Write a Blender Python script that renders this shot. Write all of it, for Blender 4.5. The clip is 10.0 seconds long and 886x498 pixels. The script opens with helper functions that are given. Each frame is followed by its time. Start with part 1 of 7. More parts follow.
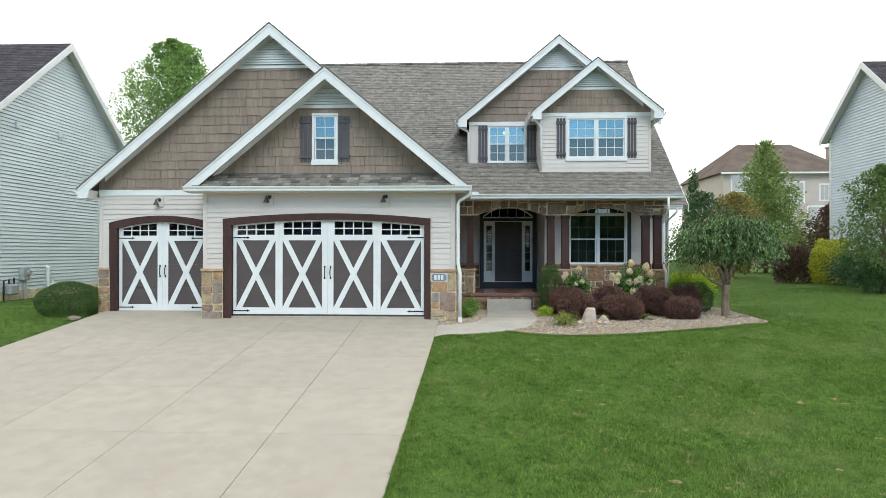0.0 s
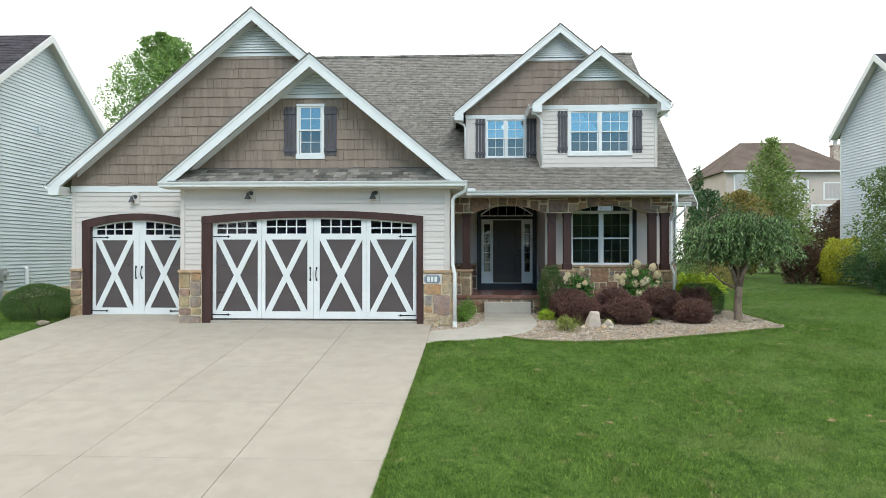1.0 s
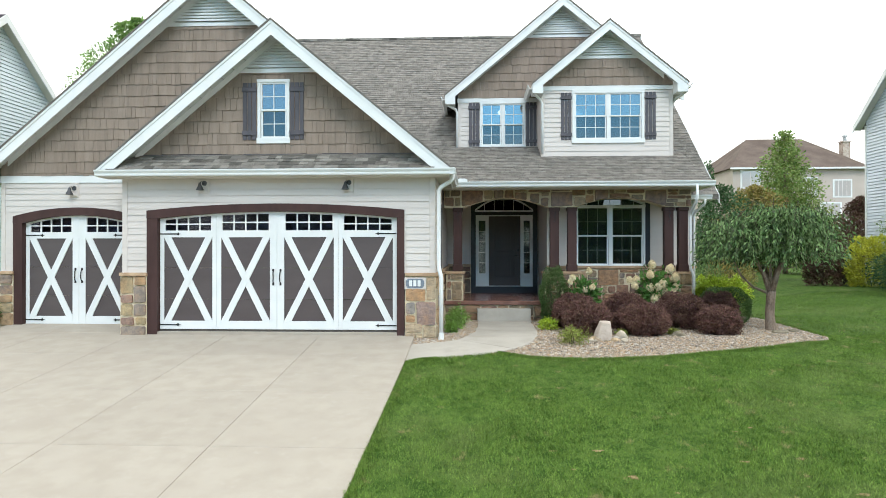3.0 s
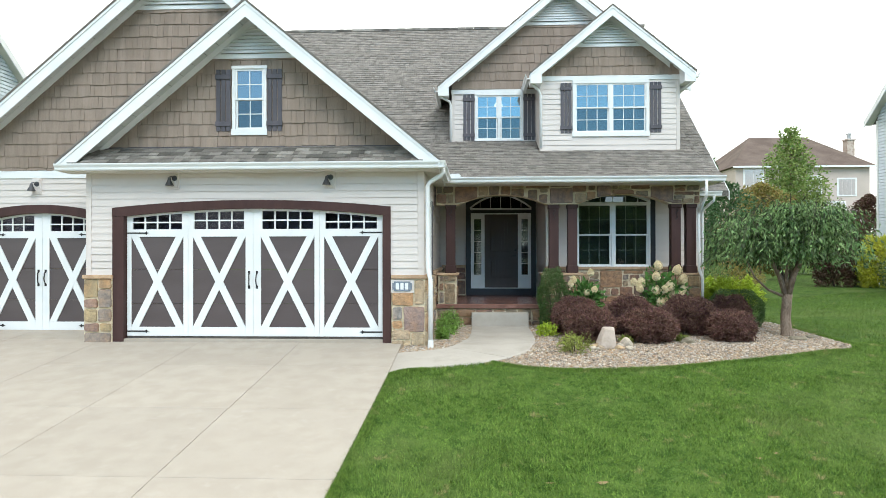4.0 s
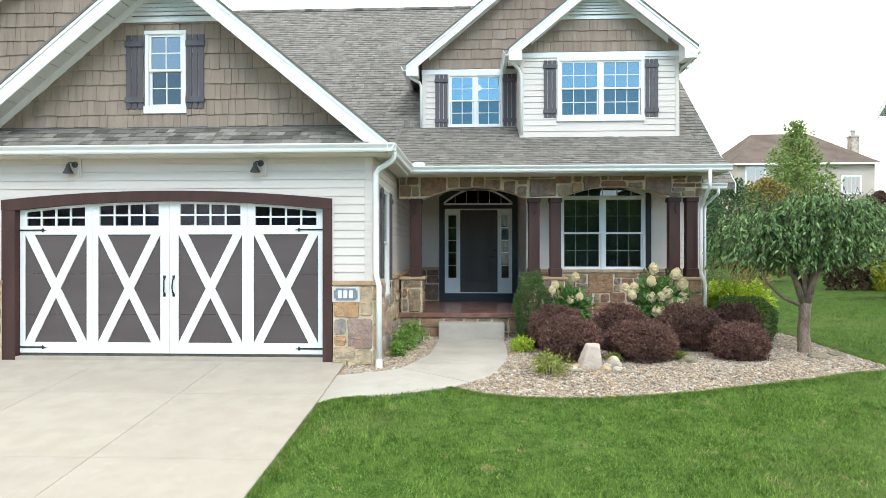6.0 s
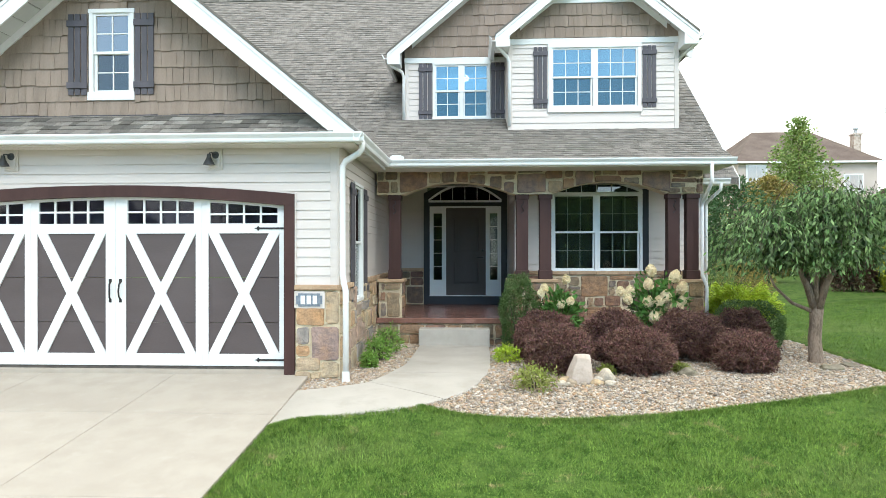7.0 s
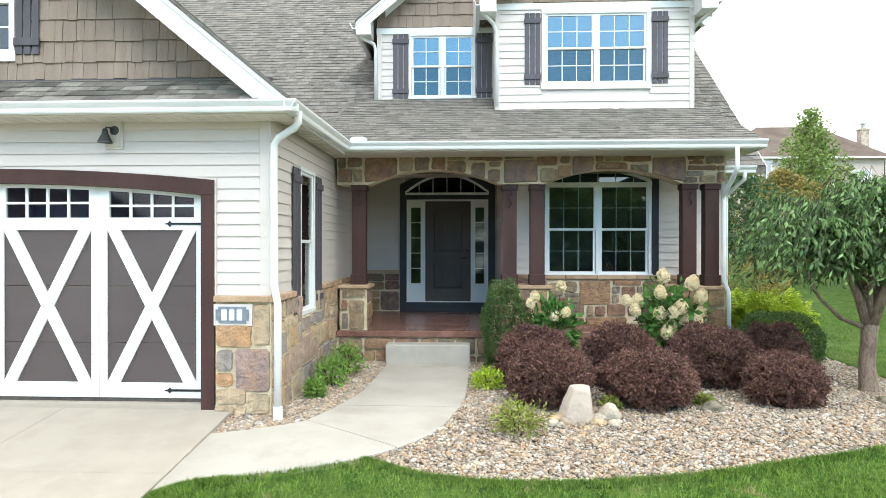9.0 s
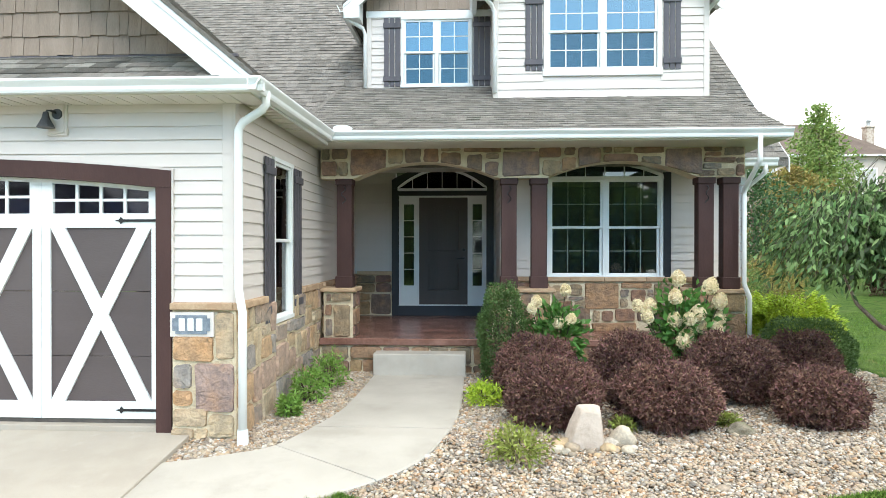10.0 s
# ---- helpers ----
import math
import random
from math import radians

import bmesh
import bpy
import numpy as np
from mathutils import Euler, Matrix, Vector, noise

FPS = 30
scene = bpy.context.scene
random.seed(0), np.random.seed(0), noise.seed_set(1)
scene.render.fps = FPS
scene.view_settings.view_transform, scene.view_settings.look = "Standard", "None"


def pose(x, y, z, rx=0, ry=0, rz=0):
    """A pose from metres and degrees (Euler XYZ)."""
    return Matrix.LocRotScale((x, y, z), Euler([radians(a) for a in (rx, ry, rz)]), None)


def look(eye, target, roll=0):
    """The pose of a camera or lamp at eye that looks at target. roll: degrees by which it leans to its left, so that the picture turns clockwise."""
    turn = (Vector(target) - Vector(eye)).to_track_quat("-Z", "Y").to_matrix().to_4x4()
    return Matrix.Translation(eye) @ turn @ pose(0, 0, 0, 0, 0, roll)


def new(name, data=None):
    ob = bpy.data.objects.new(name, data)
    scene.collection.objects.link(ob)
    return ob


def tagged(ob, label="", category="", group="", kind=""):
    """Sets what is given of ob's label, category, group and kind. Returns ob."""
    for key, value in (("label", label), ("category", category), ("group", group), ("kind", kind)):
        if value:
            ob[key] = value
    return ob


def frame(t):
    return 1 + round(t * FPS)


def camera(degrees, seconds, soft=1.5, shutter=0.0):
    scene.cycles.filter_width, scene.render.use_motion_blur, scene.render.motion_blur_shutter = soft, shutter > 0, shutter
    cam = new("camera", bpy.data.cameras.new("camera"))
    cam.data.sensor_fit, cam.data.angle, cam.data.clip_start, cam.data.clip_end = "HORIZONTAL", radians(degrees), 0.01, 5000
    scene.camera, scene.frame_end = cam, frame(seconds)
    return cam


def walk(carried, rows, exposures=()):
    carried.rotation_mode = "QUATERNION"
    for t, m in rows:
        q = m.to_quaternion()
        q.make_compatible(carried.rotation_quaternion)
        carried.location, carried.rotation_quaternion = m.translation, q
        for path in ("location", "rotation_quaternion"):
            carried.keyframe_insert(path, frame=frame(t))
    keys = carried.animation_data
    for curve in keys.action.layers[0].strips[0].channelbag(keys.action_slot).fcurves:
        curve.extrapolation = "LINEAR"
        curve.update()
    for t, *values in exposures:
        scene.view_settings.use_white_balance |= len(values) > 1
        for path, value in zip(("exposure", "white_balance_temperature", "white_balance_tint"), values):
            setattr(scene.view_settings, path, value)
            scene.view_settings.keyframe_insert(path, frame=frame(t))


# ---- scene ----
cam = camera(70.2, 10.0, 0.7)
ROWS = [
    (0, -0.023, -0.436, 1.624, 2.40, 0.30, -0.06),
    (0.5, 0.056, 0.067, 1.628, 2.42, 0.28, -0.04),
    (1, 0.094, 0.597, 1.627, 2.44, 0.28, -0.02),
    (1.5, 0.135, 1.137, 1.620, 2.49, 0.29, 0.01),
    (2, 0.184, 1.670, 1.615, 2.53, 0.28, 0.03),
    (2.5, 0.260, 2.217, 1.621, 2.53, 0.26, 0.02),
    (4, 0.498, 3.721, 1.633, 2.61, 0.24, 0.10),
    (4.5, 0.608, 4.220, 1.645, 2.59, 0.19, 0.03),
    (5, 0.767, 4.710, 1.655, 2.59, 0.16, 0.01),
    (5.5, 0.964, 5.196, 1.660, 2.60, 0.15, 0.03),
    (7, 1.474, 6.632, 1.687, 2.63, 0.08, 0.07),
    (7.5, 1.603, 7.097, 1.702, 2.63, 0.01, 0.04),
    (8, 1.697, 7.553, 1.726, 2.62, -0.12, -0.03),
    (8.5, 1.762, 8.036, 1.742, 2.63, -0.20, -0.07),
    (9, 1.828, 8.524, 1.741, 2.64, -0.21, -0.04),
    (9.5, 1.863, 8.995, 1.740, 2.66, -0.21, -0.02),
    (10, 1.902, 9.389, 1.747, 2.72, -0.28, -0.02),
]
walk(cam, [(t, pose(x, y, z, 90 + pitch, roll, yaw)) for t, x, y, z, yaw, pitch, roll in ROWS],
     exposures=[(0, -0.04), (2.5, 0.16), (5.0, 0.44), (7.5, 0.64), (10, 0.76)])

# ---- world and light ----
world = bpy.data.worlds.new("sky")
scene.world = world
world.use_nodes = True
wn, wl = world.node_tree.nodes, world.node_tree.links
wbg = wn["Background"]
wsky = wn.new("ShaderNodeTexSky")
wsky.sky_type = "NISHITA"
wsky.sun_disc = False
wsky.sun_elevation, wsky.sun_rotation = radians(46), radians(165)
wsky.air_density, wsky.dust_density, wsky.ozone_density = 1.0, 0.6, 2.5
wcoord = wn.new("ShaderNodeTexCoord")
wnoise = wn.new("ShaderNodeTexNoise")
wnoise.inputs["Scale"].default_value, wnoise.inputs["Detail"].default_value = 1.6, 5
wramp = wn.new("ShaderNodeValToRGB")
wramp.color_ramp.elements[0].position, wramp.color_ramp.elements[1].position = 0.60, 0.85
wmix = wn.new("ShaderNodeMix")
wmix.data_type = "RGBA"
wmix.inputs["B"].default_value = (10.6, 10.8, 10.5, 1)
# Clear blue opening shaped into the cloud behind the camera, for pane reflections
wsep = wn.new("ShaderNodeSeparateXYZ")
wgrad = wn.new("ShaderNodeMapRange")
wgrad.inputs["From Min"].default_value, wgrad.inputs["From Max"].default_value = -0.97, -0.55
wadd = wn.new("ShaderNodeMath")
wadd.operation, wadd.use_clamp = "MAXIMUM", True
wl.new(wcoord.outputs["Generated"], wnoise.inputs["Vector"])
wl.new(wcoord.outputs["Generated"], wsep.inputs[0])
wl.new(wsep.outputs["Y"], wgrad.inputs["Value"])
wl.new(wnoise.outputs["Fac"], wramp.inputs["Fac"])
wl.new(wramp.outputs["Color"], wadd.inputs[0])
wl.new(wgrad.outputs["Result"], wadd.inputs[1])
# Pale low band, placed so panes reflect less blue at flat angles
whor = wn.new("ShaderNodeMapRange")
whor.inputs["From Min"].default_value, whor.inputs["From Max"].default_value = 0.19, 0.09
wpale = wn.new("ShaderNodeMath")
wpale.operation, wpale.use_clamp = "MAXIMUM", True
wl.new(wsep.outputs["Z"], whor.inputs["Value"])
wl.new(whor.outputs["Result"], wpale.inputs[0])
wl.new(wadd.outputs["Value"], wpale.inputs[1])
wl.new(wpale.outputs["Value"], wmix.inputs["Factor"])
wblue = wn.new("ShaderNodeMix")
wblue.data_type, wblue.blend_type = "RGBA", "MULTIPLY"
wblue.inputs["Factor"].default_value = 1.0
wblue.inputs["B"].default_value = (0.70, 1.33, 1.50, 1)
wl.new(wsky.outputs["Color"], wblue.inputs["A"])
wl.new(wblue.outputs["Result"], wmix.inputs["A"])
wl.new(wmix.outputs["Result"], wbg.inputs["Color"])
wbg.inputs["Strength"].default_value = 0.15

sun_lamp = bpy.data.lights.new("sun", "SUN")
sun_lamp.energy, sun_lamp.angle, sun_lamp.color = 1.25, radians(25), (1.0, 0.97, 0.93)
sun = new("sun", sun_lamp)
sun.matrix_world = look((8, -14, 26), (0, 15, 0))


# ---- materials ----
def mat(name, c1, c2, scale=3.0, rough=0.7, bump=0.0, bscale=60.0, metal=0.0, vary=0.0, island=False, stretch=(1, 1, 1), c3=None, fine=0.25, spec=0.5, coat=0.0, patch=None):
    """Two colours mixed by coarse and fine noise, with relief and a change from piece to piece."""
    m = bpy.data.materials.new(name)
    m.use_nodes = True
    n, l = m.node_tree.nodes, m.node_tree.links
    b = n["Principled BSDF"]
    b.inputs["Roughness"].default_value, b.inputs["Metallic"].default_value = rough, metal
    b.inputs["Specular IOR Level"].default_value = spec
    b.inputs["Coat Weight"].default_value = coat
    geo = n.new("ShaderNodeNewGeometry")
    mp = n.new("ShaderNodeMapping")
    mp.inputs["Scale"].default_value = stretch
    l.new(geo.outputs["Position"], mp.inputs["Vector"])
    big = n.new("ShaderNodeTexNoise")
    big.inputs["Scale"].default_value, big.inputs["Detail"].default_value = scale, 5
    l.new(mp.outputs[0], big.inputs["Vector"])
    small = n.new("ShaderNodeTexNoise")
    small.inputs["Scale"].default_value, small.inputs["Detail"].default_value = bscale, 4
    l.new(mp.outputs[0], small.inputs["Vector"])
    add = n.new("ShaderNodeMath")
    add.operation = "MULTIPLY_ADD"
    l.new(small.outputs["Fac"], add.inputs[0])
    add.inputs[1].default_value = fine
    l.new(big.outputs["Fac"], add.inputs[2])
    ramp = n.new("ShaderNodeValToRGB")
    e = ramp.color_ramp.elements
    e[0].position, e[1].position = 0.35 + fine / 2, 0.65 + fine / 2
    e[0].color, e[1].color = (*c1, 1), (*c2, 1)
    l.new(add.outputs[0], ramp.inputs["Fac"])
    out = ramp.outputs["Color"]
    if vary or c3:
        if island:
            rnd = geo.outputs["Random Per Island"]
        else:
            rnd = n.new("ShaderNodeObjectInfo").outputs["Random"]
        if c3:
            mx = n.new("ShaderNodeMix")
            mx.data_type = "RGBA"
            mx.inputs["B"].default_value = (*c3, 1)
            rr = n.new("ShaderNodeMath")
            rr.operation = "MULTIPLY"
            rr.inputs[1].default_value = 0.9
            l.new(rnd, rr.inputs[0])
            l.new(rr.outputs[0], mx.inputs["Factor"])
            l.new(out, mx.inputs["A"])
            out = mx.outputs["Result"]
        if vary:
            wob = n.new("ShaderNodeTexWhiteNoise")
            wob.noise_dimensions = "1D"
            l.new(rnd, wob.inputs["W"])
            rng = n.new("ShaderNodeMapRange")
            rng.inputs["To Min"].default_value, rng.inputs["To Max"].default_value = 1 - vary, 1 + vary
            l.new(wob.outputs["Value"], rng.inputs["Value"])
            hs = n.new("ShaderNodeHueSaturation")
            l.new(rng.outputs[0], hs.inputs["Value"])
            l.new(out, hs.inputs["Color"])
            out = hs.outputs["Color"]
    for pt in (patch if patch and isinstance(patch[0][0], tuple) else [patch] if patch else []):
        patch = pt
        pn = n.new("ShaderNodeTexNoise")
        pn.inputs["Scale"].default_value, pn.inputs["Detail"].default_value = patch[1], 6
        pn.inputs["Roughness"].default_value = 0.62
        l.new(geo.outputs["Position"], pn.inputs["Vector"])
        pr = n.new("ShaderNodeMapRange")
        pr.inputs["From Min"].default_value, pr.inputs["From Max"].default_value, pr.inputs["To Max"].default_value = patch[2], patch[2] + 0.14, patch[3]
        l.new(pn.outputs["Fac"], pr.inputs["Value"])
        pm = n.new("ShaderNodeMix")
        pm.data_type = "RGBA"
        pm.inputs["B"].default_value = (*patch[0], 1)
        l.new(pr.outputs[0], pm.inputs["Factor"])
        l.new(out, pm.inputs["A"])
        out = pm.outputs["Result"]
    l.new(out, b.inputs["Base Color"])
    if bump:
        bp = n.new("ShaderNodeBump")
        bp.inputs["Strength"].default_value, bp.inputs["Distance"].default_value = bump, 0.02
        l.new(small.outputs["Fac"], bp.inputs["Height"])
        l.new(bp.outputs[0], b.inputs["Normal"])
    return m


def palette(m, shades, random_socket):
    """One of several shades for each piece, as a socket."""
    n, l = m.node_tree.nodes, m.node_tree.links
    ramp = n.new("ShaderNodeValToRGB")
    ramp.color_ramp.interpolation = "CONSTANT"
    el = ramp.color_ramp.elements
    while len(el) < len(shades):
        el.new(0.5)
    for i, s in enumerate(shades):
        el[i].position, el[i].color = i / len(shades), (*s, 1)
    l.new(random_socket, ramp.inputs["Fac"])
    return ramp.outputs["Color"]


def stone_mat(name, shades, bump=0.6, island=False, stain=0.6, rough=0.85, split=True):
    """Natural stone: one of several shades per piece, clouded, stained and rough."""
    m = mat(name, (0.70, 0.70, 0.70), (1.16, 1.13, 1.08), 9, rough, bump, 45, fine=0.5)
    n, l = m.node_tree.nodes, m.node_tree.links
    b = n["Principled BSDF"]
    base = b.inputs["Base Color"].links[0].from_socket
    geo = n.new("ShaderNodeNewGeometry")
    shade = palette(m, shades, geo.outputs["Random Per Island"] if island else n.new("ShaderNodeObjectInfo").outputs["Random"])
    cloud = n.new("ShaderNodeTexNoise")
    cloud.inputs["Scale"].default_value, cloud.inputs["Detail"].default_value = 4.5, 4
    l.new(geo.outputs["Position"], cloud.inputs["Vector"])
    tint = n.new("ShaderNodeMix")
    tint.data_type = "RGBA"
    tint.inputs["B"].default_value = (0.36, 0.19, 0.075, 1)
    cr = n.new("ShaderNodeMapRange")
    cr.inputs["From Min"].default_value, cr.inputs["From Max"].default_value, cr.inputs["To Max"].default_value = 0.48, 0.72, stain
    l.new(cloud.outputs["Fac"], cr.inputs["Value"])
    l.new(cr.outputs[0], tint.inputs["Factor"])
    l.new(shade, tint.inputs["A"])
    mul = n.new("ShaderNodeMix")
    mul.data_type, mul.blend_type = "RGBA", "MULTIPLY"
    mul.inputs["Factor"].default_value = 1
    l.new(tint.outputs["Result"], mul.inputs["A"])
    l.new(base, mul.inputs["B"])
    l.new(mul.outputs["Result"], b.inputs["Base Color"])
    if split:
        chip = n.new("ShaderNodeTexNoise")
        chip.inputs["Scale"].default_value, chip.inputs["Detail"].default_value = 11, 5
        chip.inputs["Distortion"].default_value = 0.8
        l.new(geo.outputs["Position"], chip.inputs["Vector"])
        b2 = n.new("ShaderNodeBump")
        b2.inputs["Strength"].default_value, b2.inputs["Distance"].default_value = 0.9, 0.035
        l.new(chip.outputs["Fac"], b2.inputs["Height"])
        l.new(b.inputs["Normal"].links[0].from_socket, b2.inputs["Normal"])
        l.new(b2.outputs[0], b.inputs["Normal"])
    return m


def glass_mat(name, tint=(0.9, 0.95, 0.95), gloss=1.0):
    m = bpy.data.materials.new(name)
    m.use_nodes = True
    n, l = m.node_tree.nodes, m.node_tree.links
    n.remove(n["Principled BSDF"])
    tr, gl, mx, fr = n.new("ShaderNodeBsdfTransparent"), n.new("ShaderNodeBsdfGlossy"), n.new("ShaderNodeMixShader"), n.new("ShaderNodeFresnel")
    tr.inputs["Color"].default_value = (*tint, 1)
    gl.inputs["Roughness"].default_value = 0.02
    fr.inputs["IOR"].default_value = 1.45 + 0.35 * gloss
    l.new(fr.outputs[0], mx.inputs["Fac"])
    l.new(tr.outputs[0], mx.inputs[1])
    l.new(gl.outputs[0], mx.inputs[2])
    l.new(mx.outputs[0], n["Material Output"].inputs["Surface"])
    return m


SIDING = mat("beige_vinyl_siding", (0.562, 0.520, 0.488), (0.612, 0.570, 0.538), 0.8, 0.5, 0.05, 120, vary=0.02, fine=0.1)
SIDING_L = mat("pale_grey_vinyl_siding", (0.56, 0.65, 0.695), (0.62, 0.71, 0.755), 0.7, 0.5, 0.05, 90, vary=0.03, fine=0.1)
SIDING_R = mat("blue_grey_vinyl_siding", (0.53, 0.595, 0.67), (0.59, 0.655, 0.725), 0.7, 0.5, 0.05, 90, vary=0.03, fine=0.1)
WHITE = mat("white_trim", (0.68, 0.71, 0.715), (0.735, 0.76, 0.765), 2.5, 0.45, 0.03, 40, fine=0.15)
# White trim greyed, so the shade under the rakes is in the colour
SOFFIT_W = mat("shade_grey_soffit_panel", (0.56, 0.585, 0.59), (0.61, 0.635, 0.64), 3, 0.5, 0.03, 40, vary=0.04)
SOFFIT = mat("cream_soffit", (0.60, 0.57, 0.52), (0.66, 0.63, 0.57), 2, 0.6, 0.03, 40)
BROWN = mat("dark_brown_painted_trim", (0.045, 0.021, 0.019), (0.061, 0.030, 0.027), 4, 0.62, 0.15, 70, stretch=(1, 1, 0.3), spec=0.3)
PANEL = mat("taupe_brown_door_panel", (0.072, 0.056, 0.056), (0.087, 0.070, 0.070), 2, 0.5, 0.10, 90, stretch=(0.3, 1, 1))
SHUTTER = mat("slate_grey_shutter_boards", (0.060, 0.058, 0.070), (0.085, 0.080, 0.095), 5, 0.6, 0.2, 80, stretch=(1, 1, 0.2), vary=0.10)
SHAKE = mat("brown_cedar_shake", (0.228, 0.179, 0.142), (0.290, 0.231, 0.188), 3, 0.8, 0.4, 60, stretch=(3, 3, 0.35), vary=0.07, fine=0.55)
SHAKE_J = mat("brown_cedar_shake_field", (0.228, 0.179, 0.142), (0.290, 0.231, 0.188), 3, 0.8, 0.4, 60, stretch=(3, 3, 0.35), vary=0.07, island=True, fine=0.55)
SHINGLE = mat("weathered_grey_brown_shingles", (0.160, 0.150, 0.137), (0.232, 0.219, 0.200), 6, 0.95, 0.7, 260, vary=0.20, island=True, fine=1.1, spec=0.2)
SHINGLE_O = mat("weathered_shingle_tab", (0.165, 0.160, 0.146), (0.245, 0.236, 0.214), 5, 0.95, 0.7, 260, vary=0.50, fine=0.9, spec=0.2)
SHINGLE_D = mat("dark_violet_grey_shingles", (0.050, 0.045, 0.055), (0.085, 0.078, 0.090), 3, 0.95, 0.6, 200, vary=0.2, island=True, fine=0.8, spec=0.2)
SHINGLE_F = mat("brown_far_shingles", (0.105, 0.080, 0.068), (0.150, 0.118, 0.100), 0.6, 0.95, 0.4, 30, fine=0.6, spec=0.2)
MORTAR = mat("cream_mortar", (0.55, 0.47, 0.33), (0.68, 0.59, 0.43), 6, 0.95, 0.8, 90, fine=0.5)
STONE = stone_mat("fieldstone", [(0.46, 0.355, 0.235), (0.33, 0.275, 0.235), (0.50, 0.415, 0.29), (0.40, 0.30, 0.245), (0.44, 0.375, 0.27), (0.46, 0.325, 0.205), (0.31, 0.29, 0.275), (0.38, 0.295, 0.255), (0.47, 0.40, 0.30)], stain=0.25)
# Darker fieldstone for the porch, its shade put into the brown colours
STONE_SHADED = stone_mat("shaded_brown_fieldstone", [(0.245, 0.160, 0.105), (0.185, 0.138, 0.112), (0.32, 0.23, 0.130), (0.225, 0.138, 0.110), (0.20, 0.165, 0.118), (0.29, 0.19, 0.122)], stain=0.45)
STONE_P = stone_mat("brown_tan_fieldstone", [(0.40, 0.275, 0.165), (0.25, 0.20, 0.17), (0.42, 0.335, 0.20), (0.30, 0.205, 0.165), (0.36, 0.29, 0.18), (0.27, 0.23, 0.20)], stain=0.4)
# The porch's laid stones, darkened for shade; PALE repeats them for the open pier
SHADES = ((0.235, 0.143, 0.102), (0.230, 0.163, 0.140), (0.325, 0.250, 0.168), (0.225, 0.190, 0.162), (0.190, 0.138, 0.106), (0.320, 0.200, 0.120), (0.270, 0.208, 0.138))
LAID_SHADED = [stone_mat("shaded_laid_fieldstone", [c], stain=0.35) for c in SHADES]
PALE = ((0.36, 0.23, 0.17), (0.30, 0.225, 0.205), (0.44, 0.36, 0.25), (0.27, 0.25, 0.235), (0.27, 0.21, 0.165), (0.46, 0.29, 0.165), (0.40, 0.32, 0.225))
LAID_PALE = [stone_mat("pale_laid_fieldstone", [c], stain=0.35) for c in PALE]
CAP = mat("sandstone_cap", (0.36, 0.24, 0.15), (0.47, 0.34, 0.22), 7, 0.85, 0.5, 60, vary=0.12, fine=0.5)
CONCRETE = mat("pale_brushed_concrete", (0.353, 0.317, 0.266), (0.397, 0.361, 0.308), 3.2, 0.9, 0.25, 140, vary=0.035, fine=0.7, patch=[((0.320, 0.281, 0.238), 0.8, 0.54, 0.35), ((0.430, 0.394, 0.350), 5.5, 0.58, 0.45), ((0.25, 0.22, 0.185), 13.0, 0.70, 0.5)])
WALKC = mat("light_walkway_concrete", (0.372, 0.346, 0.302), (0.435, 0.408, 0.362), 1.5, 0.9, 0.25, 140, fine=0.5, patch=((0.32, 0.295, 0.252), 1.3, 0.54, 0.6))
STAMPED = mat("red_brown_stamped_concrete", (0.150, 0.072, 0.055), (0.25, 0.132, 0.105), 3.0, 0.26, 0.25, 30, fine=0.5)
# Dark joint colour; also stands for shade in soffit gaps and vent louvres
JOINT_AND_SHADE = mat("dark_joint_and_gap_shade", (0.06, 0.055, 0.05), (0.10, 0.09, 0.08), 8, 0.95)
EARTH = mat("dry_gravel_soil", (0.36, 0.30, 0.225), (0.44, 0.375, 0.29), 6, 0.95, 0.6, 60)
IRON = mat("black_iron", (0.018, 0.018, 0.02), (0.03, 0.03, 0.032), 8, 0.45, 0.1, 90, metal=0.4)
DOORM = mat("charcoal_brown_front_door", (0.066, 0.055, 0.051), (0.080, 0.067, 0.062), 3, 0.6, 0.1, 90, stretch=(1, 1, 0.2))
NAVY = mat("blue_black_door_surround", (0.012, 0.014, 0.020), (0.018, 0.021, 0.029), 3, 0.45, 0.05, 60)
# Walls of the boxes behind panes; unlit dimness is put into their colour
GARAGE = mat("unlit_grey_garage_wall", (0.30, 0.31, 0.36), (0.36, 0.37, 0.42), 1.5, 0.9)
ROOM = mat("unlit_dark_room_wall", (0.105, 0.130, 0.150), (0.140, 0.170, 0.190), 1.5, 0.9)
BLIND = mat("blue_grey_blind", (0.50, 0.58, 0.62), (0.58, 0.66, 0.70), 3, 0.6)
GLASS = glass_mat("window_glass", (0.75, 0.82, 0.84), 1.0)
GLASS_UP = glass_mat("coated_upper_glass", (0.50, 0.56, 0.60), 6.5)
GLASS_LOW = glass_mat("screened_lower_glass", (0.28, 0.32, 0.34), 2.2)
GLASS_D = glass_mat("dim_head_glass", (0.30, 0.34, 0.36), -0.6)
GLASS_G = glass_mat("dark_door_glass", (0.66, 0.66, 0.72), -0.30)
GALV = mat("weathered_grey_lamp_metal", (0.055, 0.058, 0.062), (0.085, 0.088, 0.094), 12, 0.5, 0.1, 90, metal=0.5)
SLATE = mat("blue_grey_slate", (0.15, 0.19, 0.24), (0.22, 0.26, 0.31), 20, 0.8, 0.6, 120, fine=0.6)


# ---- mesh helpers ----
def thing(name, at, label, category, group="", kind=""):
    ob = new(name)
    ob.location = at
    ob.empty_display_size = 0.2
    return tagged(ob, label, category, group, kind)


ORIGIN = {}


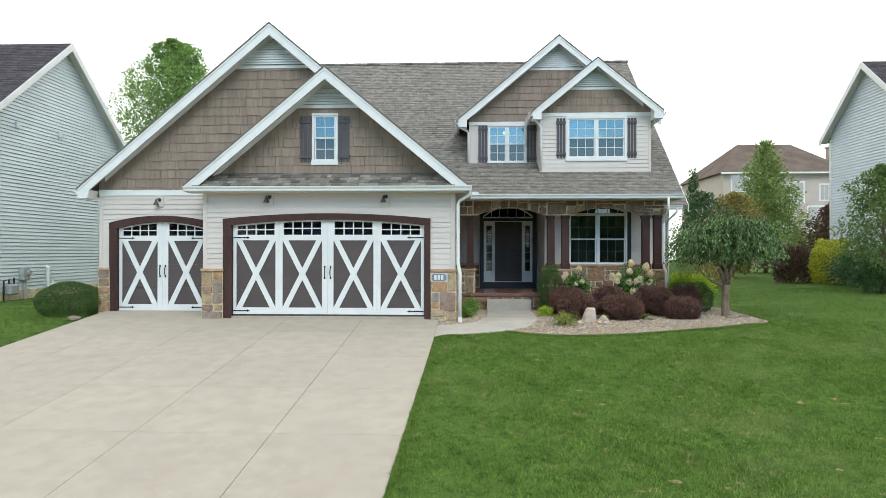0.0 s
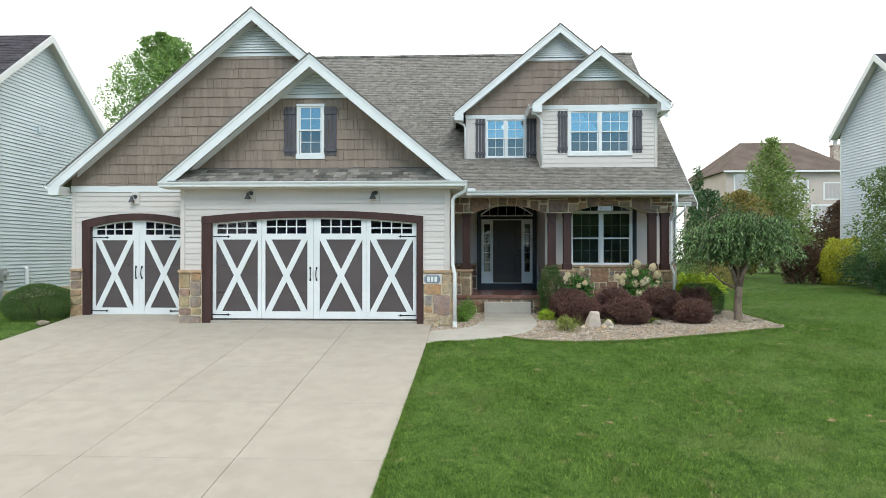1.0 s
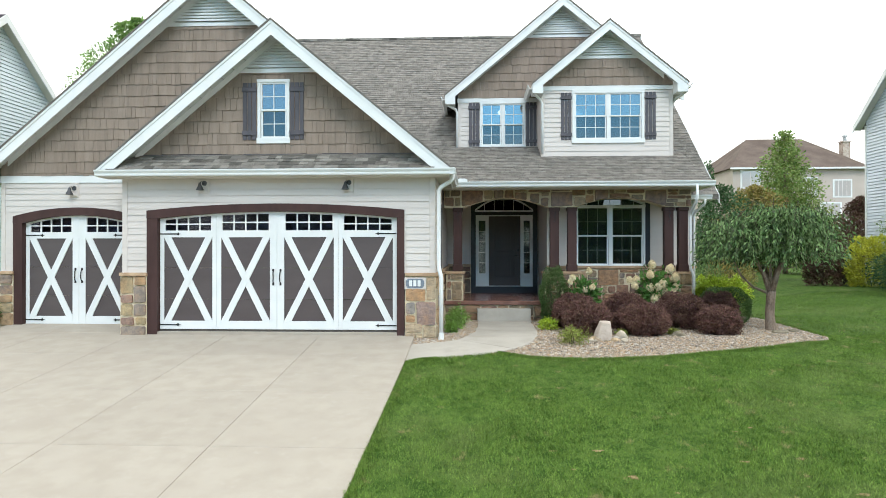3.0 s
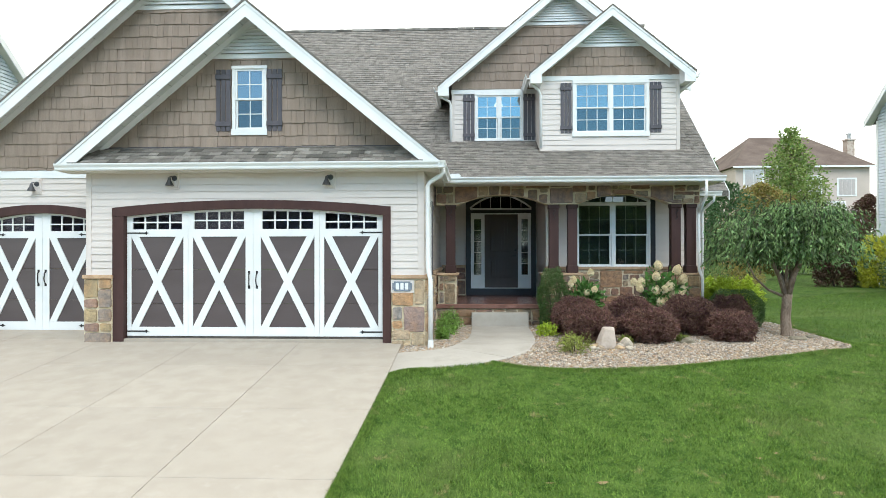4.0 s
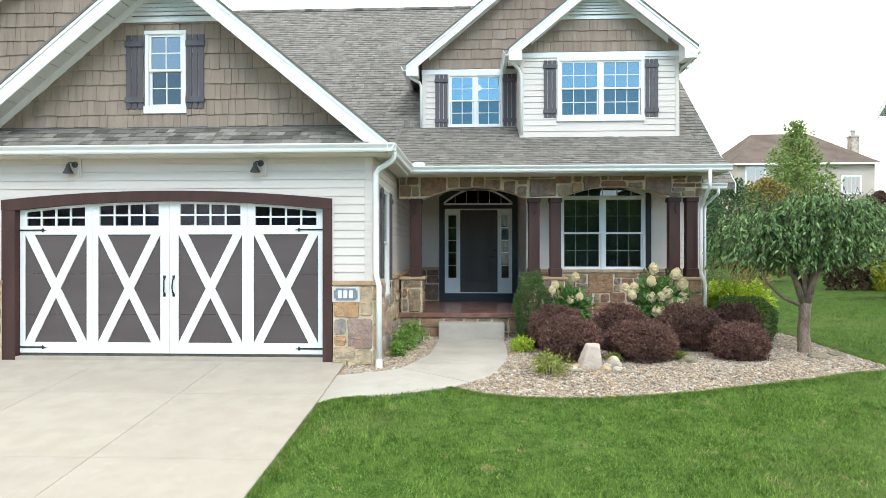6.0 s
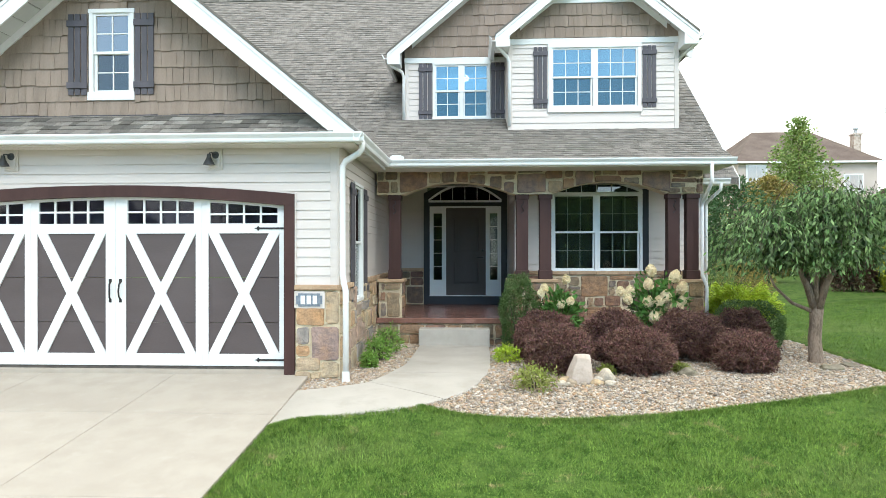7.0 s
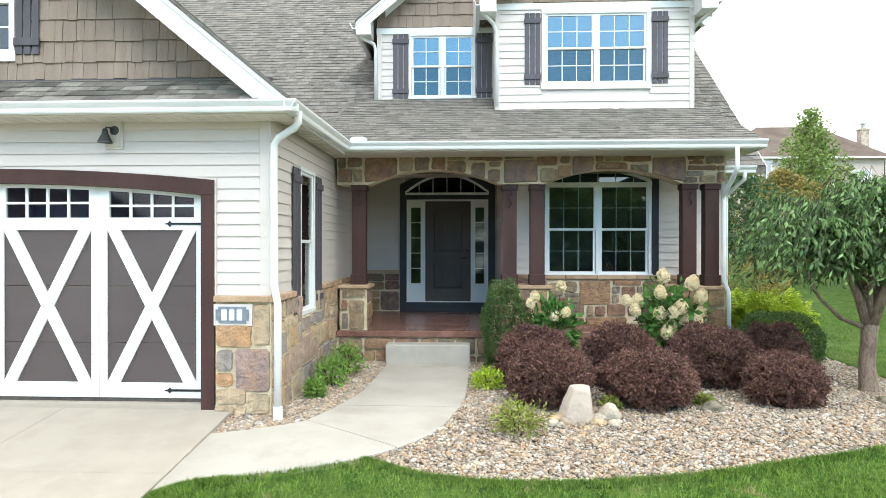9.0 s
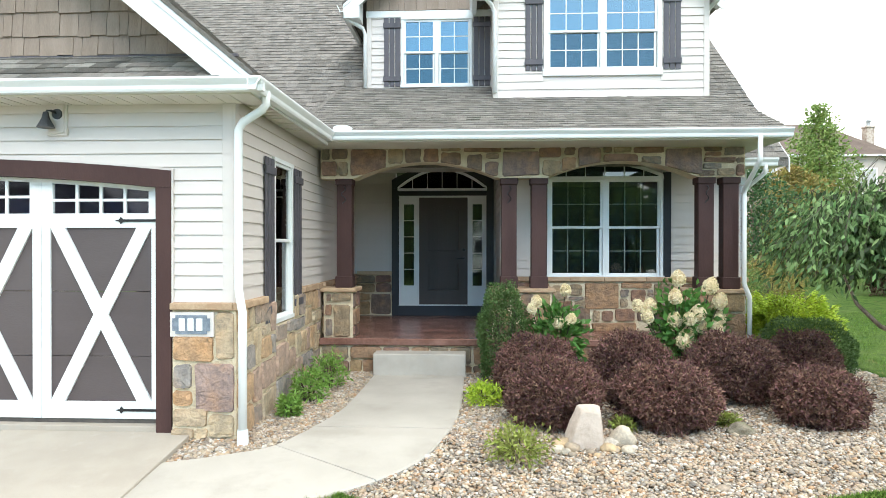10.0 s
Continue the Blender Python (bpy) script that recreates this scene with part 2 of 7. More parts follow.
def origin_of(ob):
    if ob is None:
        return Vector((0, 0, 0))
    if ob not in ORIGIN:
        p, v = ob, Vector((0, 0, 0))
        if ob.parent is None:
            v = Vector(ob.location)
        else:
            v = origin_of(ob.parent)
        ORIGIN[ob] = v
    return ORIGIN[ob]


def link(name, me, parent, m=None, label=""):
    ob = new(name, me)
    if parent is not None:
        ob.parent = parent
        if parent.parent is None:
            ob.matrix_parent_inverse = Matrix.Translation(-origin_of(parent))
        elif parent.type == "EMPTY":
            ob.matrix_parent_inverse = Matrix.Translation(-origin_of(parent))
        else:
            ob.matrix_parent_inverse = PLACED.get(parent, Matrix.Identity(4)).inverted()
    if m is not None:
        ob.matrix_basis = m
        PLACED[ob] = m
    if label:
        ob["label"] = label
    return ob


PLACED = {}


def mesh_of(bm, name, material, smooth=False):
    me = bpy.data.meshes.new(name)
    bmesh.ops.recalc_face_normals(bm, faces=bm.faces)
    bm.to_mesh(me)
    bm.free()
    if smooth:
        me.shade_smooth()
    me.materials.append(material)
    return me


def part(name, bm, material, parent, label="", smooth=False):
    """One mesh object, built in world places, under a thing or under a part."""
    return link(name, mesh_of(bm, name, material, smooth), parent, None, label)


def raw(name, verts, faces, material, parent=None, smooth=False, label=""):
    me = bpy.data.meshes.new(name)
    me.from_pydata([tuple(v) for v in verts], [], faces)
    if smooth:
        me.shade_smooth()
    me.materials.append(material)
    return link(name, me, parent, None, label)


class Face:
    """A wall's own axes: u along it, v up, n outwards."""

    def __init__(self, o, u, n):
        self.o, self.u, self.n = Vector(o), Vector(u), Vector(n)

    def at(self, u, v, n=0.0):
        return self.o + self.u * u + Vector((0, 0, v)) + self.n * n


def front(y):
    return Face((0, y, 0), (1, 0, 0), (0, -1, 0))


def lbox(bm, F, u0, u1, v0, v1, n0, n1, bev=0.0):
    vs = [bm.verts.new(F.at(u, v, n)) for u in (u0, u1) for v in (v0, v1) for n in (n0, n1)]
    fs = [(0, 1, 3, 2), (4, 6, 7, 5), (0, 4, 5, 1), (2, 3, 7, 6), (0, 2, 6, 4), (1, 5, 7, 3)]
    faces = [bm.faces.new([vs[i] for i in f]) for f in fs]
    if bev:
        es = list({e for f in faces for e in f.edges})
        bmesh.ops.bevel(bm, geom=es, offset=bev, segments=1, affect="EDGES")


def box(bm, x0, x1, y0, y1, z0, z1, bev=0.0):
    lbox(bm, Face((0, 0, 0), (1, 0, 0), (0, 1, 0)), x0, x1, z0, z1, y0, y1, bev)


def one(name, F, u0, u1, v0, v1, n0, n1, material, parent, bev=0.004, label=""):
    bm = bmesh.new()
    lbox(bm, F, u0, u1, v0, v1, n0, n1, bev)
    return part(name, bm, material, parent, label)


def prism(bm, F, pts, n0, n1):
    """A flat outline of (u, v) points with thickness along n."""
    a = [bm.verts.new(F.at(u, v, n0)) for u, v in pts]
    b = [bm.verts.new(F.at(u, v, n1)) for u, v in pts]
    bm.faces.new(a)
    bm.faces.new(b[::-1])
    k = len(pts)
    for i in range(k):
        bm.faces.new((a[i], b[i], b[(i + 1) % k], a[(i + 1) % k]))


def tube(bm, path, radii, sides=8, squash=1.0):
    """A closed tube along a path, one radius per point."""
    path = [Vector(p) for p in path]
    rings = []
    for i, p in enumerate(path):
        d = (path[min(i + 1, len(path) - 1)] - path[max(i - 1, 0)]).normalized()
        ref = Vector((0, 1, 0)) if abs(d.y) < 0.9 else Vector((1, 0, 0))
        a = d.cross(ref).normalized()
        b = d.cross(a).normalized()
        rings.append([bm.verts.new(p + (a * math.cos(t) + b * math.sin(t) * squash) * radii[i]) for t in [2 * math.pi * k / sides for k in range(sides)]])
    for r, s in zip(rings, rings[1:]):
        for k in range(sides):
            bm.faces.new((r[k], r[(k + 1) % sides], s[(k + 1) % sides], s[k]))
    bm.faces.new(rings[0][::-1])
    bm.faces.new(rings[-1])


def sweep(bm, prof, a, b, out, capped=True):
    """A profile of (outward, up) points drawn from a to b."""
    a, b, out = Vector(a), Vector(b), Vector(out)
    r = [bm.verts.new(a + out * o + Vector((0, 0, z))) for o, z in prof]
    s = [bm.verts.new(b + out * o + Vector((0, 0, z))) for o, z in prof]
    for i in range(len(prof) - 1):
        bm.faces.new((r[i], r[i + 1], s[i + 1], s[i]))
    if capped:
        bm.faces.new(r)
        bm.faces.new(s[::-1])


GUTTER = [(0, 0), (0, -0.12), (0.075, -0.12), (0.085, -0.10), (0.088, -0.07), (0.115, -0.035), (0.125, -0.02), (0.125, 0), (0.115, 0), (0.115, -0.015), (0.08, -0.06), (0.075, -0.10), (0.012, -0.10), (0.012, 0)]


def gutter(parent, a, b, out):
    bm = bmesh.new()
    sweep(bm, GUTTER, a, b, out)
    return part("gutter", bm, WHITE, parent, "white metal gutter")


def downspout(parent, path, r=0.042):
    bm = bmesh.new()
    tube(bm, path, [r] * len(path), 8)
    return part("downspout", bm, WHITE, parent, "white metal downspout", smooth=True)


def ground_z(x, y):
    """The lawn falls to the street in front of the house and runs nearly level beyond it."""
    z = -0.075 - 0.105 * max(0.0, 15.4 - y)
    if y < -6:
        z = -0.075 - 0.105 * 21.4
    a, b = min(1.0, max(0.0, (x - 8.0) / 7.0)), min(1.0, max(0.0, (y - 15.0) / 11.0))
    return z + 0.03 * math.sin(x * 0.35 + 1) * math.sin(y * 0.3) + 0.30 * a * a * (3 - 2 * a) * b * b * (3 - 2 * b)


def sheath(bm, F, u0, u1, vb, top, holes=(), th=0.12):
    """A wall leaf under a top line, with rectangular openings right through it."""
    cuts = {u0, u1}
    for h_ in holes:
        cuts.update((h_[0], h_[1]))
    n_ = 12
    cuts.update(u0 + (u1 - u0) * i / n_ for i in range(n_ + 1))
    cuts = sorted(c_ for c_ in cuts if u0 <= c_ <= u1)
    for a, b in zip(cuts, cuts[1:]):
        if b - a < 1e-4:
            continue
        mid = (a + b) / 2
        spans = [(vb, None)]
        for h_ in holes:
            if h_[0] < mid < h_[1]:
                spans = [(vb, h_[2]), (h_[3], None)]
        for lo, hi in spans:
            ta, tb = (top(a), top(b)) if hi is None else (hi, hi)
            if min(ta, tb) > lo + 0.001:
                prism(bm, F, [(a, lo), (b, lo), (b, tb), (a, ta)], -th, 0)


# ---- surfaces made of pieces ----
def siding(parent, F, u0, u1, v0, v1, holes=(), material=None, step=0.131, proud=0.015, name="siding_board"):
    """Lapped boards; a hole is (u0, u1, v0, top) where top is a height or a function of u."""
    material = material or SIDING
    v = v0
    while v < v1 - 0.01:
        t = min(v + step, v1)
        cuts = {u0, u1}
        for h in holes:
            for c in (h[0], h[1]):
                if u0 < c < u1:
                    cuts.add(c)
            if callable(h[3]):
                k = 14
                cuts.update(h[0] + (h[1] - h[0]) * i / k for i in range(1, k) if u0 < h[0] + (h[1] - h[0]) * i / k < u1)
        cuts = sorted(cuts)

        def low(u, mid):
            b = v
            for h in holes:
                if h[0] - 1e-6 <= u <= h[1] + 1e-6 and h[0] < mid < h[1]:
                    top = h[3](u) if callable(h[3]) else h[3]
                    if h[2] < t and top > v:
                        b = max(b, min(top, t))
            return b
        bm = bmesh.new()
        n = 0
        for a, b in zip(cuts, cuts[1:]):
            mid = (a + b) / 2
            la, lb = low(a, mid), low(b, mid)
            if la > t - 0.004 and lb > t - 0.004:
                if n:
                    bmesh.ops.remove_doubles(bm, verts=bm.verts, dist=0.0005)
                    part(name, bm, material, parent)
                    bm, n = bmesh.new(), 0
                continue
            q = [bm.verts.new(F.at(a, la, proud * (t - la) / (t - v) + 0.003)), bm.verts.new(F.at(b, lb, proud * (t - lb) / (t - v) + 0.003)), bm.verts.new(F.at(b, t, 0.003)), bm.verts.new(F.at(a, t, 0.003))]
            k = proud * 0.7 if la > v - 1e-6 and lb < v + 1e-6 else 0.0
            r = [bm.verts.new(F.at(a, la, k)), bm.verts.new(F.at(b, lb, k)), bm.verts.new(F.at(a, la + 0.006, k)), bm.verts.new(F.at(b, lb + 0.006, k)), bm.verts.new(F.at(a, la + 0.006, -0.002)), bm.verts.new(F.at(b, lb + 0.006, -0.002))]
            bm.faces.new(q)
            bm.faces.new((q[0], r[0], r[1], q[1]))
            bm.faces.new((r[0], r[2], r[3], r[1]))
            bm.faces.new((r[2], r[4], r[5], r[3]))
            n += 1
        if n:
            bmesh.ops.remove_doubles(bm, verts=bm.verts, dist=0.0005)
            part(name, bm, material, parent)
        else:
            bm.free()
        v = t


def shakes(parent, F, u0, u1, v0, top, bottom=None, step=0.236, seed=1, singles=True, holes=()):
    """Rows of shakes of uneven width under a sloping top line; each its own piece, or one field."""
    rnd = random.Random(seed)
    bmf = bmesh.new()
    v, row = v0, 0
    vmax = max(top(u0 + (u1 - u0) * i / 40) for i in range(41))
    while v < vmax - 0.03:
        u = u0 - rnd.random() * 0.15
        while u < u1:
            w = rnd.choice((0.09, 0.11, 0.13, 0.16, 0.19, 0.22))
            a, b = max(u, u0), min(u + w - 0.0018, u1)
            u += w
            lo, hi = v, v + step + 0.01
            for h in holes:
                if h[2] < hi and h[3] > v and a < h[1] and b > h[0]:
                    if a < h[0] - 0.02:
                        b = min(b, h[0])
                    elif b > h[1] + 0.02:
                        a = max(a, h[1])
                    elif v < h[2]:
                        hi = h[2]
                    else:
                        lo = h[3]
            if b - a < 0.03 or hi - lo < 0.02:
                continue
            drop = rnd.choice((0, 0, 0.004, 0.010, 0.016))
            la, lb = (v - drop, v - drop) if lo == v else (lo, lo)
            ta, tb = min(hi, top(a)), min(hi, top(b))
            if ta <= la + 0.015 and tb <= lb + 0.015:
                continue
            ta, tb = max(ta, la + 0.004), max(tb, lb + 0.004)
            bm = bmesh.new() if singles else bmf
            th = 0.030 + rnd.random() * 0.010
            c = 0.0015
            vs = [bm.verts.new(p) for p in (F.at(a, la, 0.002), F.at(b, lb, 0.002), F.at(b, tb, 0.002), F.at(a, ta, 0.002), F.at(a + c, la, th), F.at(b - c, lb, th), F.at(b - c, tb, th * 0.45), F.at(a + c, ta, th * 0.45))]
            for f in ((4, 5, 6, 7), (0, 1, 5, 4), (1, 2, 6, 5), (3, 0, 4, 7)):
                bm.faces.new([vs[i] for i in f])
            if singles:
                part("shake", bm, SHAKE, parent)
        v += step
        row += 1
    if singles:
        bmf.free()
    else:
        tagged(part("shake_field", bmf, SHAKE_J, parent), kind="stuff")


def shingles(parent, o, along, up, length, run, step=0.143, seed=1, singles=False, material=None, keep=None, tab=0.20):
    """Courses of tabs on a roof plane: o is its lower corner, along the eave, up the slope."""
    rnd = random.Random(seed)
    o, along, up = Vector(o), Vector(along).normalized(), Vector(up).normalized()
    nrm = along.cross(up).normalized()
    if nrm.z < 0:
        nrm = -nrm
    verts, faces = [], []
    s = 0.0
    shared = {}
    while s < run - 0.01:
        h = min(step + 0.01, run - s)
        x = -rnd.random() * tab
        while x < length:
            w = rnd.choice((tab * 0.5, tab * 0.75, tab, tab * 1.15))
            a, b = max(0, x), min(length, x + w - 0.004)
            x += w
            if b - a < 0.02:
                continue
            if keep and not keep(o + along * (a + b) / 2 + up * (s + h / 2)):
                continue
            lift = 0.015 + rnd.choice((0, 0, 0.006))
            drop = rnd.choice((0, 0, 0.0, 0.012))
            q = [(a, s - drop, 0), (b, s - drop, 0), (b, s + h, 0.001), (a, s + h, 0.001), (a, s - drop, lift), (b, s - drop, lift), (b, s + h, lift * 0.3), (a, s + h, lift * 0.3)]
            if singles and drop == 0 and abs(b - a - w + 0.004) < 1e-6 and h > step:
                key = round(w, 3)
                if key not in shared:
                    me = bpy.data.meshes.new("shingle_tab")
                    me.from_pydata([(p[0] - a, p[1] - s, p[2]) for p in q], [], [(4, 5, 6, 7), (0, 1, 5, 4), (1, 2, 6, 5), (3, 0, 4, 7)])
                    me.materials.append(SHINGLE_O)
                    shared[key] = me
                p = o + along * a + up * s
                m = Matrix((along, up, nrm)).transposed().to_4x4()
                m.translation = p
                link("shingle_tab", shared[key], parent, m)
                continue
            k = len(verts)
            verts += [o + along * p[0] + up * p[1] + nrm * p[2] for p in q]
            faces += [(k + 4, k + 5, k + 6, k + 7), (k, k + 1, k + 5, k + 4), (k + 1, k + 2, k + 6, k + 5), (k + 3, k, k + 4, k + 7)]
        s += step
    if verts:
        tagged(raw("shingle_surface", verts, faces, material or SHINGLE, parent), kind="stuff")


def cut_cells(rnd, x0, x1, z0, z1, small=0.15, big=0.46, area=0.07):
    """An uneven ashlar: the rectangle is halved again and again, off centre."""
    w, h = x1 - x0, z1 - z0
    if (w < big and h < big * 0.8 and (w * h < area or rnd.random() < 0.35)) or (w < small * 1.7 and h < small * 1.7):
        return [(x0, x1, z0, z1)]
    if w > h * (0.8 + rnd.random() * 0.7):
        c = x0 + w * (0.32 + 0.36 * rnd.random())
        return cut_cells(rnd, x0, c, z0, z1, small, big, area) + cut_cells(rnd, c, x1, z0, z1, small, big, area)
    c = z0 + h * (0.32 + 0.36 * rnd.random())
    return cut_cells(rnd, x0, x1, z0, c, small, big, area) + cut_cells(rnd, x0, x1, c, z1, small, big, area)


def stones(parent, F, u0, u1, v0, v1, seed, material=None, floor_line=None, gap=0.004, holes=(), big=0.58, area=0.10, cells=None, slip=0.018):
    """Irregular stones over mortar; floor_line(u) lifts the lower edges along an arch."""
    rnd = random.Random(seed)
    for a, b, c, d, *shade in cells or cut_cells(rnd, u0, u1, v0, v1, 0.10, big, area):
        if any(h[0] < (a + b) / 2 < h[1] and h[2] < (c + d) / 2 < h[3] for h in holes):
            continue
        a, b, c, d = a + gap, b - gap, c + gap, d - gap
        if floor_line:
            if d - max(c, floor_line((a + b) / 2)) < 0.03:
                continue
        corner = [(a, c), (b, c), (b, d), (a, d)]
        slack = min(slip, (b - a) * 0.09, (d - c) * 0.09)
        corner = [(p + (slack if p == a else -slack) * rnd.random(), q + (slack if q == c else -slack) * rnd.random()) for p, q in corner]
        ring = []
        for k in range(4):
            (p0, q0), (p1, q1) = corner[k], corner[(k + 1) % 4]
            ln = max(0.02, math.hypot(p1 - p0, q1 - q0))
            ox, oy = -(q1 - q0) / ln, (p1 - p0) / ln
            rim = min(0.024, ln * 0.14) / ln
            for f in (rim, 0.34 + 0.1 * rnd.random(), 0.56 + 0.1 * rnd.random(), 1 - rim):
                w = rnd.uniform(-0.007, 0.008) * (0.6 if f in (rim, 1 - rim) else 1)
                ring.append((p0 + (p1 - p0) * f + ox * w, q0 + (q1 - q0) * f + oy * w))
        if floor_line:
            ring = [(u, max(v, floor_line(u) + 0.002)) for u, v in ring]
        cnt = len(ring)
        cu, cv = sum(p[0] for p in ring) / cnt, sum(p[1] for p in ring) / cnt
        th = 0.022 + rnd.random() * 0.024
        tu, tv = rnd.uniform(-0.03, 0.03), rnd.uniform(-0.03, 0.03)
        bm = bmesh.new()
        base = [bm.verts.new(F.at(u, v, 0.0)) for u, v in ring]
        top = [bm.verts.new(F.at(u * 0.95 + cu * 0.05, v * 0.95 + cv * 0.05, th + (u - cu) * tu + (v - cv) * tv + rnd.uniform(-0.006, 0.006))) for u, v in ring]
        mid = bm.verts.new(F.at(cu, cv, th + rnd.uniform(-0.004, 0.010)))
        for k in range(cnt):
            m = (k + 1) % cnt
            bm.faces.new((base[k], base[m], top[m], top[k]))
            bm.faces.new((top[k], top[m], mid))
        part("stone", bm, material[shade[0]] if shade else material or STONE, parent)


def cap_stones(parent, F, u0, u1, v0, v1, n0, n1, seed):
    rnd = random.Random(seed)
    u = u0
    while u < u1 - 0.02:
        w = min(0.45 + rnd.random() * 0.35, u1 - u)
        if u1 - u - w < 0.15:
            w = u1 - u
        one("cap_stone", F, u + 0.003, u + w - 0.003, v0, v1 + rnd.random() * 0.006, n0, n1 + rnd.random() * 0.008, CAP, parent, 0.008)
        u += w


# ---- windows, shutters ----
def sash(parent, F, u0, u1, v0, v1, n, cols, rows, bar=0.035, mun=0.018, material=None, glass=None, deep=0.0):
    """One sash: a frame of four bars, its grid and a pane."""
    bm = bmesh.new()
    for a, b, c, d in ((u0, u1, v0, v0 + bar), (u0, u1, v1 - bar, v1), (u0, u0 + bar, v0 + bar, v1 - bar), (u1 - bar, u1, v0 + bar, v1 - bar)):
        lbox(bm, F, a, b, c, d, n - 0.02, n + 0.012)
    part("sash", bm, material or WHITE, parent)
    bm = bmesh.new()
    for i in range(1, cols):
        u = u0 + bar + (u1 - u0 - 2 * bar) * i / cols
        lbox(bm, F, u - mun / 2, u + mun / 2, v0 + bar, v1 - bar, n - 0.012 - deep, n + 0.003 - deep)
    for i in range(1, rows):
        v = v0 + bar + (v1 - v0 - 2 * bar) * i / rows
        lbox(bm, F, u0 + bar, u1 - bar, v - mun / 2, v + mun / 2, n - 0.013 - deep, n + 0.002 - deep)
    part("muntin_grid", bm, material or WHITE, parent)
    bm = bmesh.new()
    lbox(bm, F, u0 + bar, u1 - bar, v0 + bar, v1 - bar, n - 0.010, n - 0.006)
    ob = part("pane", bm, glass or GLASS, parent)
    ob.visible_shadow = False


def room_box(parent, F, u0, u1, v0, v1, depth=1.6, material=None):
    """Added box standing for the dim space behind a pane, open towards it."""
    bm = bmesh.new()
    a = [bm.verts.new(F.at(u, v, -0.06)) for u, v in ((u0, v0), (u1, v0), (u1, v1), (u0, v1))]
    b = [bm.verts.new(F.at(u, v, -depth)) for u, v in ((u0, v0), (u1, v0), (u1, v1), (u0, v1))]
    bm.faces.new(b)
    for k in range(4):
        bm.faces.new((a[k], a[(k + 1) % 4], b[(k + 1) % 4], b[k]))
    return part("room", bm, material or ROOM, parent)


def window(house, F, u0, u1, v0, v1, lights, cols, rows, casing=0.07, sill=0.10, split=0.5, label="white double-hung window with divided panes", top_extra=0.0, glass=None, mun=0.018, room=None):
    """A casing, and for each light an upper and a lower sash."""
    w = new("window")
    w.parent = house
    w.matrix_parent_inverse = Matrix.Translation(-origin_of(house))
    ORIGIN[w] = Vector((0, 0, 0))
    w["label"] = label
    one("frame", F, u0, u0 + casing, v0 + sill, v1 - casing, -0.06, 0.035, WHITE, w)
    one("frame", F, u1 - casing, u1, v0 + sill, v1 - casing, -0.06, 0.035, WHITE, w)
    one("frame", F, u0 - 0.01, u1 + 0.01, v1 - casing, v1 + top_extra, -0.06, 0.040, WHITE, w)
    one("sill", F, u0 - 0.015, u1 + 0.015, v0, v0 + sill, -0.06, 0.045, WHITE, w)
    a, b = u0 + casing, u1 - casing
    c, d = v0 + sill, v1 - casing
    mul = 0.07
    wl_ = (b - a - mul * (lights - 1)) / lights
    for i in range(lights):
        s = a + i * (wl_ + mul)
        m = c + (d - c) * split
        if i:
            one("mullion", F, s - mul, s, c, d, -0.05, 0.02, WHITE, w)
        sash(w, F, s, s + wl_, m - 0.015, d, 0.0, cols, rows, glass=glass, mun=mun, deep=0.016 if mun < 0.015 else 0.0)
        sash(w, F, s + 0.006, s + wl_ - 0.006, c, m + 0.015, -0.026, cols, rows, glass=GLASS_LOW if glass else None, mun=mun, deep=0.016 if mun < 0.015 else 0.0)
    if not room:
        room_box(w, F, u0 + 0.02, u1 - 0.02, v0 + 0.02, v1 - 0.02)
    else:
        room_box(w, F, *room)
    return w


def shutter(house, F, u0, u1, v0, v1):
    """Boards side by side held by two battens."""
    s = new("shutter")
    s.parent = house
    s.matrix_parent_inverse = Matrix.Translation(-origin_of(house))
    ORIGIN[s] = Vector((0, 0, 0))
    s["label"] = "slate grey board-and-batten shutter"
    k = 3
    w = (u1 - u0) / k
    for i in range(k):
        one("board", F, u0 + i * w + 0.008, u0 + (i + 1) * w - 0.008, v0, v1, 0.0185, 0.032, SHUTTER, s, 0.003)
    for c in (v0 + 0.14, v1 - 0.14):
        one("batten", F, u0 - 0.006, u1 + 0.006, c - 0.045, c + 0.045, 0.031, 0.052, SHUTTER, s, 0.004)
    return s


def sub(house, name, label=""):
    e = new(name)
    e.parent = house
    e.matrix_parent_inverse = Matrix.Translation(-origin_of(house))
    ORIGIN[e] = Vector((0, 0, 0))
    if label:
        e["label"] = label
    return e


# ---- the house: shell ----
YG, YB, YW, YD = 15.36, 16.19, 19.61, 21.59     # garage front, third bay, window wall, entry wall
XL, XM, XR, XE = -10.00, -6.80, -0.40, 6.22      # outer left, garage left, garage right, outer right
FG, FB, FW, FD = front(YG), front(YB), front(YW), front(YD)
FS = Face((XR, 0, 0), (0, 1, 0), (1, 0, 0))      # garage side wall towards the porch
house = thing("house", (-2.0, 18.0, -0.1), "two-storey beige house with brown shake gables and fieldstone base", "house")


def arch(c, half, spring, rise):
    """Height of a shallow arch over its springing line."""
    def f(u):
        k = min(1.0, abs((u - c) / half))
        return spring + rise * (1 - k * k)
    return f


A2o, A2i = arch(-3.64, 2.64, 2.47, 0.135), arch(-3.60, 2.45, 2.31, 0.135)
A3o, A3i = arch(-8.29, 1.43, 2.41, 0.19), arch(-8.29, 1.21, 2.26, 0.17)

